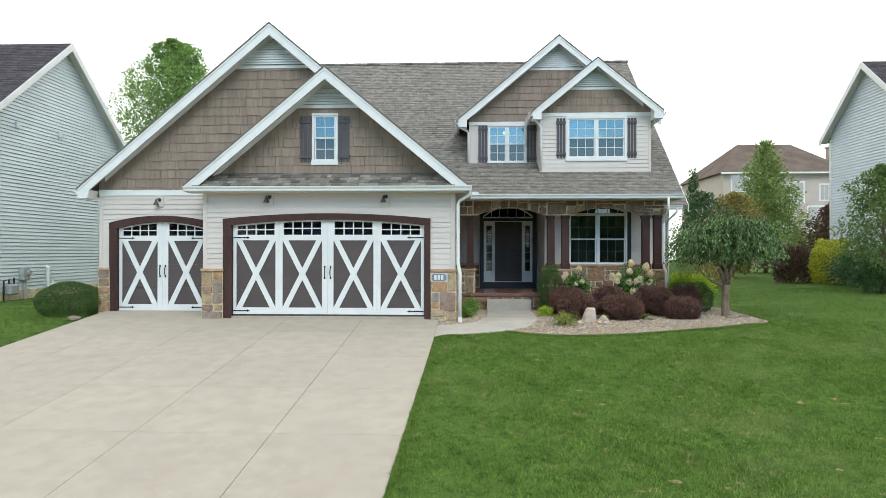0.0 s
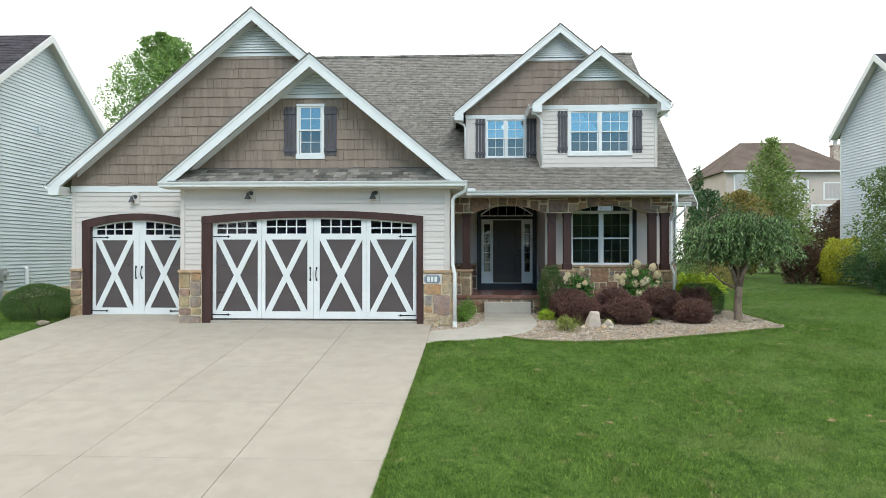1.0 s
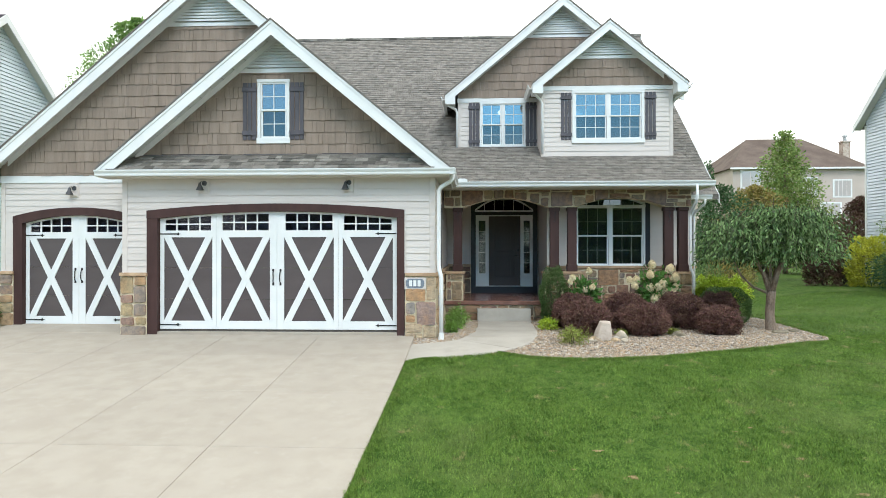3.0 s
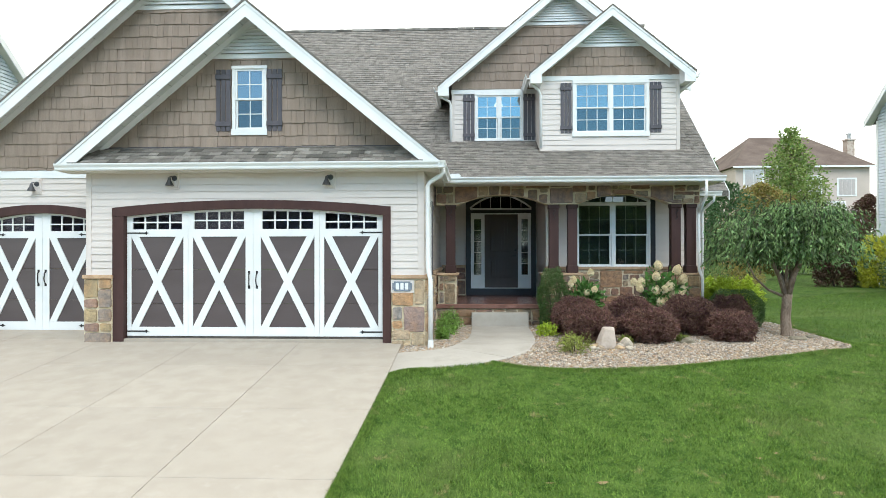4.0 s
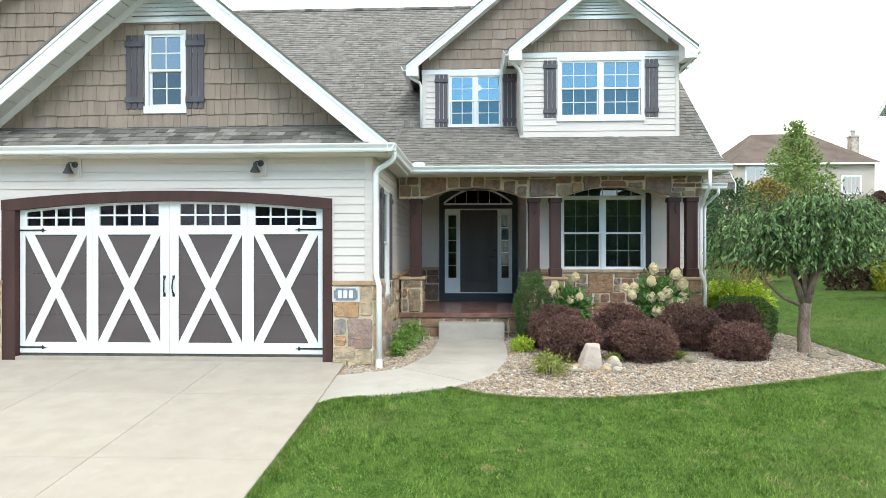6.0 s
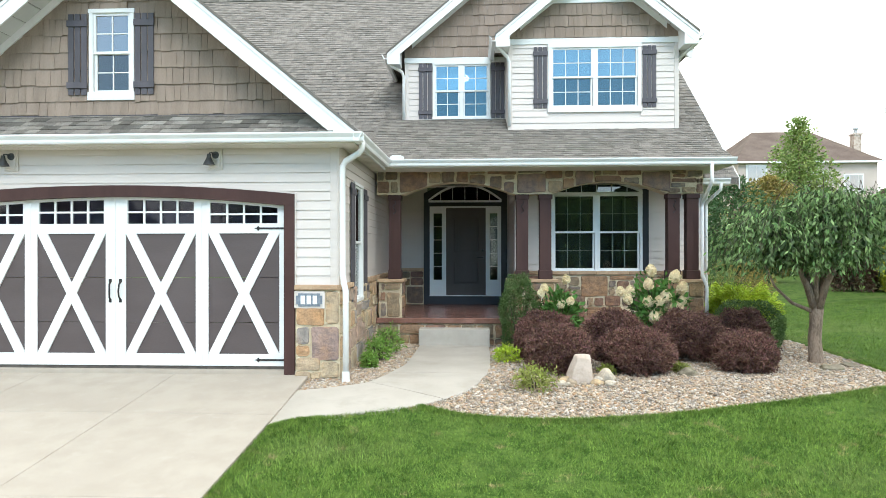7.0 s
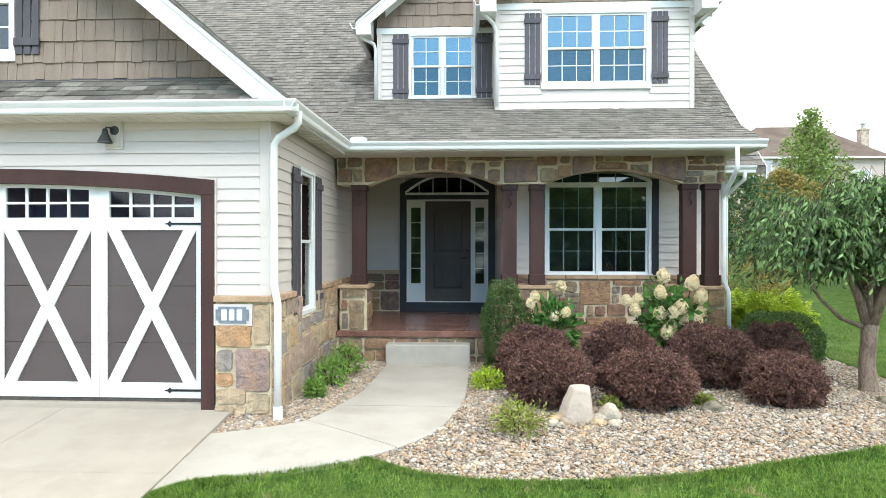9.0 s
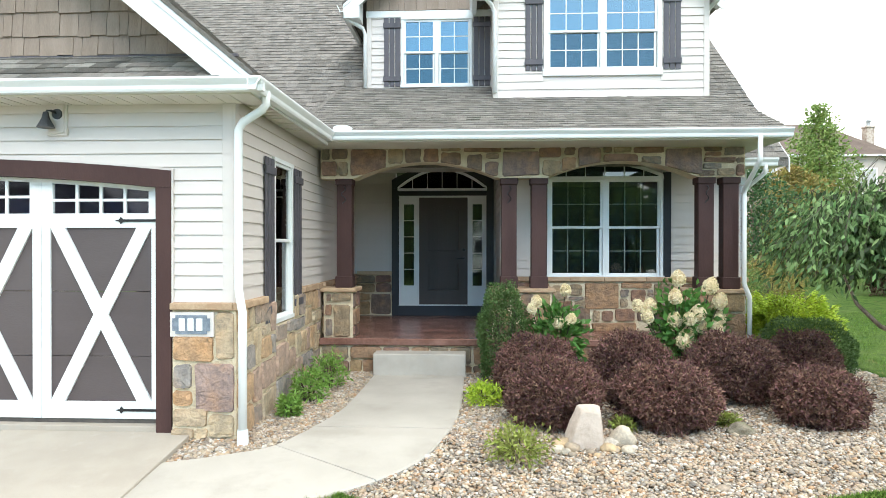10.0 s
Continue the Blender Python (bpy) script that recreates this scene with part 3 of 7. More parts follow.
garage_wall = sub(house, "wall", "beige lapped siding over fieldstone")
bm = bmesh.new()
pts = [(XM, -0.3), (-6.10, -0.3), (-6.10, 2.35)] + [(-6.10 + 5.0 * i / 12, A2i(-6.10 + 5.0 * i / 12) + 0.06) for i in range(1, 12)] + [(-1.10, 2.35), (-1.10, -0.3), (XR, -0.3), (XR, 3.2), (XM, 3.2)]
prism(bm, FG, pts, 0, -0.2)
sheath(bm, FS, YG + 0.2, 22.2, -0.3, lambda u: 3.3, [(16.55, 17.22, 0.88, 2.74)], 0.2)
box(bm, XM, XM + 0.2, YG + 0.2, YB + 0.2, -0.3, 3.2)
part("sheathing", bm, MORTAR, garage_wall)
siding(garage_wall, FG, XM, XR, 1.20, 3.18, [(-6.26, -1.02, -1, A2o)])
side_wall = sub(house, "wall", "beige lapped siding with a window, over fieldstone")
siding(side_wall, FS, YG, YD, 1.20, 3.18, [(16.53, 17.24, 0.85, 2.76)])
bay_wall = sub(house, "wall", "beige lapped siding above an arched garage door")
bm = bmesh.new()
pts = [(XL, -0.3), (-9.53, -0.3), (-9.53, 2.28)] + [(-9.53 + 2.48 * i / 12, A3i(-9.53 + 2.48 * i / 12) + 0.05) for i in range(1, 12)] + [(-7.05, 2.28), (-7.05, -0.3), (XM, -0.3), (XM, 3.6), (XL, 3.6)]
prism(bm, FB, pts, 0, -0.2)
box(bm, XL, XL + 0.2, YB + 0.2, 27, -0.3, 3.4)
part("sheathing", bm, MORTAR, bay_wall)
siding(bay_wall, FB, XL, XM, 1.20, 3.14, [(-9.68, -6.90, -1, A3o)])
one("frieze", FB, XL - 0.02, XM, 3.14, 3.30, 0.0, 0.03, WHITE, bay_wall)
for F, a, b in ((FG, XM, XM + 0.1), (FG, XR - 0.1, XR + 0.004), (FB, XL, XL + 0.09)):
    one("corner_trim", F, a, b, 1.2, 3.17, 0.0, 0.024, SIDING, garage_wall)
one("corner_trim", FS, YG - 0.02, YG + 0.08, 1.2, 3.17, 0.0, 0.026, SIDING, side_wall)

# stone base
base = sub(house, "stone_base", "multicoloured fieldstone with sandstone caps")
PIER = [(-0.555, -0.365, 0.655, 1.117, 6), (-0.981, -0.571, 0.637, 0.888, 5), (-0.973, -0.786, 0.376, 0.612, 3), (-0.764, -0.366, 0.15, 0.623, 1), (-0.973, -0.787, 0.208, 0.362, 5), (-0.982, -0.635, 0.013, 0.189, 6), (-0.619, -0.366, -0.087, 0.136, 2), (-0.76, -0.633, -0.096, 0.004, 2), (-0.983, -0.769, -0.099, 0.001, 6)]
for F, a, b, seed in ((FG, -0.98, XR + 0.012, 3), (FG, XM - 0.02, -6.27, 5), (FB, XL - 0.01, -9.70, 8)):
    bm = bmesh.new()
    lbox(bm, F, a, b, -0.3, 1.14, -0.01, 0.05)
    part("mortar_bed", bm, MORTAR, base)
    SF = Face(F.o + F.n * 0.045, F.u, F.n)
    if seed == 3:
        stones(base, SF, a, b, -0.22, 1.14, seed, LAID_PALE, gap=0.0, cells=PIER, slip=0.008)
    else:
        stones(base, SF, a, b, -0.22, 1.14, seed, STONE_P, gap=0.008, slip=0.012)
    cap_stones(base, F, a - 0.01, b + 0.015, 1.135, 1.20, -0.01, 0.10, seed)
bm = bmesh.new()
lbox(bm, FS, YG - 0.06, 16.50, -0.3, 1.13, -0.01, 0.04)
part("mortar_bed", bm, MORTAR, base)
bm = bmesh.new()
lbox(bm, FS, 16.50, 17.27, -0.3, 0.84, -0.01, 0.04)
part("mortar_bed", bm, MORTAR, base)
bm = bmesh.new()
lbox(bm, FS, 17.27, 18.6, -0.3, 1.13, -0.01, 0.04)
part("mortar_bed", bm, MORTAR, base)
SB = Face(FS.o + FS.n * 0.035, FS.u, FS.n)
stones(base, SB, YG - 0.05, 16.50, -0.15, 1.14, 21, gap=0.011)
stones(base, SB, 16.50, 17.27, -0.15, 0.84, 22, gap=0.011)
stones(base, SB, 17.27, 18.6, -0.15, 1.14, 24, gap=0.011)
cap_stones(base, FS, YG - 0.08, 16.15, 1.13, 1.20, -0.01, 0.085, 4)
cap_stones(base, FS, 17.64, 18.6, 1.13, 1.20, -0.01, 0.085, 6)
bm = bmesh.new()
lbox(bm, FS, 18.6, YD, 0.4, 1.13, -0.01, 0.04)
part("mortar_bed", bm, MORTAR, base)
stones(base, Face(FS.o + FS.n * 0.035, FS.u, FS.n), 18.8, YD, 0.41, 1.14, 23, STONE_SHADED)
cap_stones(base, FS, 18.8, YD, 1.13, 1.20, -0.01, 0.085, 9)

# window wall, entry walls
entry_wall = sub(house, "wall", "beige lapped siding within the porch")
bm = bmesh.new()
lbox(bm, FW, 2.35, 3.06, -0.3, 3.2, -0.2, 0)
lbox(bm, FW, 4.96, XE, -0.3, 3.2, -0.2, 0)
lbox(bm, FW, 3.06, 4.96, -0.3, 1.2, -0.2, 0)
lbox(bm, FW, 3.06, 4.96, 3.08, 3.2, -0.2, 0)
box(bm, 2.35, 2.55, YW + 0.2, YD + 0.2, -0.3, 3.4)
box(bm, XE - 0.2, XE, YW + 0.2, 27, -0.3, 3.6)
lbox(bm, FD, XR, 0.40, -0.3, 3.6, -0.2, 0)
lbox(bm, FD, 2.24, 2.36, -0.3, 3.6, -0.2, 0)
lbox(bm, FD, 0.40, 2.24, 3.28, 3.6, -0.2, 0)
part("sheathing", bm, SIDING, entry_wall)
siding(entry_wall, FW, 2.35, XE, 1.26, 3.16, [(3.08, 4.94, 1, 3.05)], proud=0.024)
siding(entry_wall, FD, XR, 0.34, 1.26, 3.3, proud=0.03)
siding(entry_wall, FD, 2.30, 2.37, 1.26, 3.3, proud=0.03)
siding(entry_wall, Face((2.35, 0, 0), (0, 1, 0), (-1, 0, 0)), YW, YD, 1.26, 3.16)
siding(entry_wall, Face((XE, 0, 0), (0, 1, 0), (1, 0, 0)), YW, 26.5, 0.3, 3.3)
one("corner_trim", FW, XE - 0.09, XE + 0.01, 1.26, 3.16, 0.0, 0.024, WHITE, entry_wall)
one("corner_trim", FW, 2.345, 2.43, 1.26, 3.16, 0.0, 0.024, SIDING, entry_wall)
bm = bmesh.new()
lbox(bm, FW, 2.35, XE, -0.3, 1.19, 0, 0.04)
part("mortar_bed", bm, MORTAR, base)
bm = bmesh.new()
lbox(bm, FD, XR, 0.33, 0.4, 1.19, 0, 0.04)
part("mortar_bed", bm, MORTAR, base)
UNDER_WINDOW = [(3.166, 3.406, 0.89, 1.117, 2), (3.427, 3.651, 0.958, 1.133, 6), (3.69, 4.227, 0.737, 1.159, 5), (4.265, 4.745, 1.076, 1.16, 5), (4.247, 4.384, 0.931, 1.061, 3), (4.414, 4.651, 0.851, 1.055, 0), (4.674, 4.76, 0.942, 1.053, 3), (4.769, 5.158, 0.838, 1.153, 6), (3.182, 3.502, 0.724, 0.866, 0), (3.526, 3.7, 0.777, 0.874, 2), (3.436, 3.676, 0.886, 0.937, 3), (4.248, 4.366, 0.775, 0.913, 2), (4.663, 4.76, 0.837, 0.921, 0), (3.473, 3.781, 0.539, 0.759, 4), (3.813, 3.933, 0.54, 0.718, 2)]
UNDER_LOW = [(3.957, 4.138, 0.541, 0.719, 0), (4.168, 4.48, 0.543, 0.757, 0), (4.509, 5.159, 0.546, 0.822, 4), (3.167, 3.449, 0.537, 0.703, 1), (3.167, 3.781, 0.372, 0.523, 0), (3.796, 4.51, 0.376, 0.527, 5)]
WB = Face(FW.o + FW.n * 0.035, FW.u, FW.n)
stones(base, WB, 0, 0, 0, 0, 31, LAID_SHADED, gap=-0.004, cells=UNDER_WINDOW + UNDER_LOW, slip=0.012)
stones(base, WB, 2.36, 3.15, -0.1, 1.17, 32, STONE_SHADED, gap=0.010)
stones(base, WB, 5.18, XE, -0.1, 1.17, 34, STONE_SHADED, big=0.5, gap=0.010)
stones(base, WB, 3.15, 5.18, -0.1, 0.36, 35, STONE_SHADED, gap=0.010)
stones(base, Face(FD.o + FD.n * 0.035, FD.u, FD.n), XR + 0.03, 0.33, 0.41, 1.19, 33, STONE_SHADED, big=0.6)
cap_stones(base, FW, 2.33, XE + 0.02, 1.18, 1.25, 0, 0.085, 12)
cap_stones(base, FD, XR + 0.05, 0.34, 1.18, 1.25, 0, 0.08, 13)

# ---- porch ----
YP = 18.55
FP = front(YP)
porch = sub(house, "porch", "red-brown stamped concrete porch with stone piers")
bm = bmesh.new()
box(bm, XR + 0.06, 5.78, YP - 0.06, YD, 0.30, 0.40, 0.012)
part("floor_slab", bm, STAMPED, porch)
bm = bmesh.new()
box(bm, XR + 0.04, 5.78, YP, YD, -0.3, 0.30)
part("mortar_bed", bm, MORTAR, porch)
stones(porch, front(YP - 0.002), XR + 0.08, 5.78, -0.15, 0.29, 41, STONE_SHADED, big=0.5)
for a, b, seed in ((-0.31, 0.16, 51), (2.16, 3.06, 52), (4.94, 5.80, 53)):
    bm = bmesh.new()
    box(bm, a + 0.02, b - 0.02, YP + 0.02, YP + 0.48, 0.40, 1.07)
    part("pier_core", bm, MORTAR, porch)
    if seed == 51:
        stones(porch, front(YP + 0.015), 0, 0, 0, 0, seed, LAID_SHADED, gap=-0.003, slip=0.010, cells=[(-0.245, -0.185, 0.93, 1.045, 4), (-0.165, 0.12, 0.94, 1.055, 6), (-0.26, -0.17, 0.725, 0.885, 0), (-0.145, 0.105, 0.41, 0.885, 6), (-0.265, -0.165, 0.43, 0.675, 3)])
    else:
        stones(porch, front(YP + 0.015), a + 0.02, b - 0.02, 0.41, 1.07, seed, STONE_SHADED, gap=0.010)
    stones(porch, Face((b - 0.025, 0, 0), (0, 1, 0), (1, 0, 0)), YP + 0.02, YP + 0.48, 0.41, 1.07, seed + 100, STONE_SHADED)
    stones(porch, Face((a + 0.025, 0, 0), (0, 1, 0), (-1, 0, 0)), YP + 0.02, YP + 0.48, 0.41, 1.07, seed + 200, STONE_SHADED)
    one("pier_cap", FP, a - 0.03, b + 0.03, 1.07, 1.13, -0.52, 0.03, CAP, porch, 0.01)
for c in (0.0, 2.43, 2.865, 5.255, 5.605):
    col = sub(house, "column", "dark brown square porch column")
    Fc = front(YP + 0.17)
    one("shaft", Fc, c - 0.110, c + 0.110, 1.13, 2.74, -0.09, 0.09, BROWN, col, 0.006)
    one("base", Fc, c - 0.128, c + 0.128, 1.13, 1.30, -0.118, 0.118, BROWN, col, 0.008)
    one("capital", Fc, c - 0.128, c + 0.128, 2.645, 2.74, -0.118, 0.118, BROWN, col, 0.008)
for c in (0.0, 2.43, 5.255):
    bm = bmesh.new()
    tube(bm, [Vector((c + 0.028 * math.sin(k * 0.8), YP + 0.072 - 0.03 * (1 - math.cos(k * 0.55)), 2.62 - 0.019 * k)) for k in range(14)], [0.008] * 14, 6)
    part("iron_hook", bm, IRON, house, "curled black iron hook on a porch column")
ar1, ar2 = arch(1.21, 1.05, 2.73, 0.24), arch(4.05, 1.08, 2.73, 0.24)


def beam_line(u):
    v = 2.735
    if 0.16 < u < 2.26:
        v = ar1(u)
    if 2.97 < u < 5.13:
        v = ar2(u)
    return v


us = [XR + 0.06 + (5.78 - XR - 0.06) * i / 72 for i in range(73)]
beam = sub(house, "porch_beam", "stone-faced beam with two shallow arches")
bm = bmesh.new()
prism(bm, front(YP + 0.03), [(u, beam_line(u)) for u in us] + [(5.78, 3.2), (XR + 0.06, 3.2)], 0, -0.32)
part("mortar_bed", bm, MORTAR, beam)
BEAM_LEFT = [(-0.323, -0.202, 3.006, 3.195, 3), (-0.323, -0.091, 2.767, 2.99, 0), (-0.17, 0.058, 3.011, 3.194, 4), (-0.066, 0.068, 2.772, 2.98, 6), (0.099, 0.637, 2.764, 3.166, 0), (0.652, 0.879, 2.95, 3.163, 2), (0.91, 1.146, 2.949, 3.18, 4), (1.18, 1.406, 2.966, 3.178, 0), (1.437, 1.733, 2.92, 3.111, 4), (1.437, 1.724, 3.129, 3.188, 2), (1.774, 2.308, 3.111, 3.179, 0), (1.811, 2.044, 2.831, 3.08, 4), (2.097, 2.277, 3.016, 3.097, 3), (2.075, 2.277, 2.762, 2.976, 1), (2.323, 2.87, 2.76, 3.122, 1), (2.339, 2.802, 3.144, 3.188, 4), (2.901, 3.177, 2.764, 2.987, 2), (2.848, 3.177, 3.024, 3.178, 0)]
BEAM_RIGHT = [(3.223, 3.376, 3.062, 3.176, 4), (3.177, 3.392, 2.8, 3.031, 5), (3.422, 3.743, 2.872, 3.168, 1), (3.773, 3.895, 3.093, 3.179, 4), (3.926, 4.178, 3.097, 3.177, 2), (3.78, 4.275, 2.907, 3.073, 0), (4.208, 4.638, 3.086, 3.169, 0), (4.315, 4.602, 2.898, 3.046, 3), (4.654, 5.175, 2.776, 3.153, 1), (5.201, 5.456, 3.107, 3.174, 4), (5.226, 5.436, 3.037, 3.092, 0), (5.486, 5.755, 3.044, 3.16, 3), (5.202, 5.639, 2.945, 3.015, 0), (5.66, 5.765, 2.94, 3.007, 4), (5.187, 5.445, 2.848, 2.93, 3), (5.136, 5.355, 2.753, 2.83, 4), (5.385, 5.625, 2.752, 2.856, 2), (5.649, 5.765, 2.751, 2.916, 0)]
stones(beam, front(YP + 0.032), 0, 0, 0, 0, 61, LAID_SHADED, beam_line, gap=-0.004, cells=BEAM_LEFT + BEAM_RIGHT, slip=0.014)
bm = bmesh.new()
lbox(bm, FP, XR, 6.06, 3.165, 3.20, -3.05, 0.62)
part("porch_ceiling", bm, SOFFIT, house)

# entrance
door_unit = sub(house, "front_door", "charcoal front door with glass sidelights and an arched transom")
FE = front(YD - 0.03)
ars = arch(1.317, 0.985, 3.02, 0.28)
uu = [0.335 + 1.965 * i / 20 for i in range(21)]
bm = bmesh.new()
prism(bm, FE, [(u, ars(u)) for u in uu] + [(2.30, 2.86), (0.335, 2.86)], -0.05, 0.05)
part("surround", bm, NAVY, door_unit, "blue-black painted surround")
for a, b, c, d in ((0.335, 0.475, 0.40, 2.859), (2.16, 2.30, 0.40, 2.859), (0.475, 2.16, 2.715, 2.80), (0.475, 2.16, 0.40, 0.60)):
    one("surround", FE, a, b, c, d, -0.05, 0.05, NAVY, door_unit, 0.004)
bm = bmesh.new()
vv = [0.45 + 1.72 * i / 20 for i in range(21)]
top, bot = arch(1.31, 0.86, 2.88, 0.36), arch(1.31, 0.82, 2.85, 0.34)
prism(bm, FE, [(u, top(u)) for u in vv] + [(u, bot(u)) for u in vv[::-1]], 0.045, 0.075)
lbox(bm, FE, 0.45, 2.17, 2.81, 2.855, 0.045, 0.075)
for i in range(1, 6):
    u = 0.45 + 1.72 * i / 6
    lbox(bm, FE, u - 0.006, u + 0.006, 2.85, top(u) - 0.02, 0.05, 0.066)
part("transom_frame", bm, WHITE, door_unit)
bm = bmesh.new()
prism(bm, FE, [(u, bot(u)) for u in vv] + [(2.17, 2.85), (0.45, 2.85)], 0.052, 0.058)
part("transom_pane", bm, GLASS_D, door_unit)
bm = bmesh.new()
for a, b in ((0.47, 0.52), (0.81, 0.86), (1.80, 1.85), (2.12, 2.165)):
    lbox(bm, FE, a, b, 0.61, 2.72, -0.02, 0.04)
for a, b in ((0.52, 0.81), (1.85, 2.12)):
    lbox(bm, FE, a, b, 2.55, 2.72, -0.02, 0.03)
    lbox(bm, FE, a, b, 0.61, 0.98, -0.02, 0.03)
    lbox(bm, FE, a, a + 0.045, 0.98, 2.55, -0.02, 0.03)
    lbox(bm, FE, b - 0.045, b, 0.98, 2.55, -0.02, 0.03)
    for k in range(1, 5):
        v = 0.98 + 1.57 * k / 5
        lbox(bm, FE, a + 0.045, b - 0.045, v - 0.008, v + 0.008, 0.0, 0.022)
lbox(bm, FE, 0.86, 1.80, 2.68, 2.72, -0.02, 0.04)
lbox(bm, FE, 0.47, 2.165, 0.595, 0.615, -0.02, 0.06)
part("sidelight_frame", bm, WHITE, door_unit)
for a, b in ((0.565, 0.765), (1.895, 2.075)):
    one("sidelight_pane", FE, a, b, 0.98, 2.55, 0.004, 0.010, GLASS, door_unit, 0.0)
bm = bmesh.new()
lbox(bm, FE, 0.865, 1.795, 0.618, 2.68, -0.03, -0.006)
for p, q, r, s in ((0.865, 1.03, 0.618, 2.68), (1.63, 1.795, 0.618, 2.68), (1.03, 1.63, 0.618, 0.88), (1.03, 1.63, 1.43, 1.63)):
    lbox(bm, FE, p, q, r, s, -0.006, 0.020)
crown = arch(1.33, 0.30, 2.46, 0.09)
du = [1.03 + 0.05 * k for k in range(13)]
prism(bm, FE, [(u, crown(u)) for u in du] + [(1.63, 2.68), (1.03, 2.68)], -0.006, 0.020)
for c, d, top in ((1.63, 2.46, crown), (0.88, 1.43, lambda u: 1.43)):
    lbox(bm, FE, 1.03, 1.63, c, c + 0.028, 0.018, 0.038, 0.007)
    for p in (1.03, 1.602):
        lbox(bm, FE, p, p + 0.028, c + 0.028, d - 0.028, 0.018, 0.038, 0.007)
    prism(bm, FE, [(u, top(u) - 0.028) for u in du] + [(u, top(u)) for u in du[::-1]], 0.018, 0.037)
    for k in range(6):
        u = 1.075 + 0.51 * k / 6
        w = u + 0.078
        prism(bm, FE, [(u + 0.007, c + 0.045), (w, c + 0.045), (w, top(w) - 0.045), (u + 0.007, top(u + 0.007) - 0.045)], -0.006, 0.016)
part("door_leaf", bm, DOORM, door_unit)
bm = bmesh.new()
tube(bm, [FE.at(1.725, 1.67, 0.015), FE.at(1.725, 1.67, 0.05)], [0.036, 0.032], 12)
part("deadbolt", bm, IRON, door_unit)
bm = bmesh.new()
tube(bm, [FE.at(1.725, 1.51, 0.015), FE.at(1.725, 1.51, 0.06), FE.at(1.70, 1.512, 0.075), FE.at(1.62, 1.505, 0.072), FE.at(1.59, 1.495, 0.072)], [0.030, 0.020, 0.014, 0.012, 0.010], 8)
part("door_handle", bm, IRON, door_unit)
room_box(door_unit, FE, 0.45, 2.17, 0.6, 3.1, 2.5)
one("doorbell", FE, 2.225, 2.255, 1.65, 1.75, 0.05, 0.065, IRON, door_unit)


# ---- garage doors ----
def strap(parent, F, u, v, way):
    bm = bmesh.new()
    lbox(bm, F, min(u, u + way * 0.36), max(u, u + way * 0.36), v - 0.012, v + 0.012, 0.03, 0.038)
    w = u + way * 0.36
    prism(bm, F, [(w - way * 0.02, v), (w + way * 0.015, v + 0.035), (w + way * 0.03, v + 0.01), (w + way * 0.075, v), (w + way * 0.03, v - 0.01), (w + way * 0.015, v - 0.035)], 0.03, 0.04)
    return part("strap_hinge", bm, IRON, parent, "black iron strap hinge")


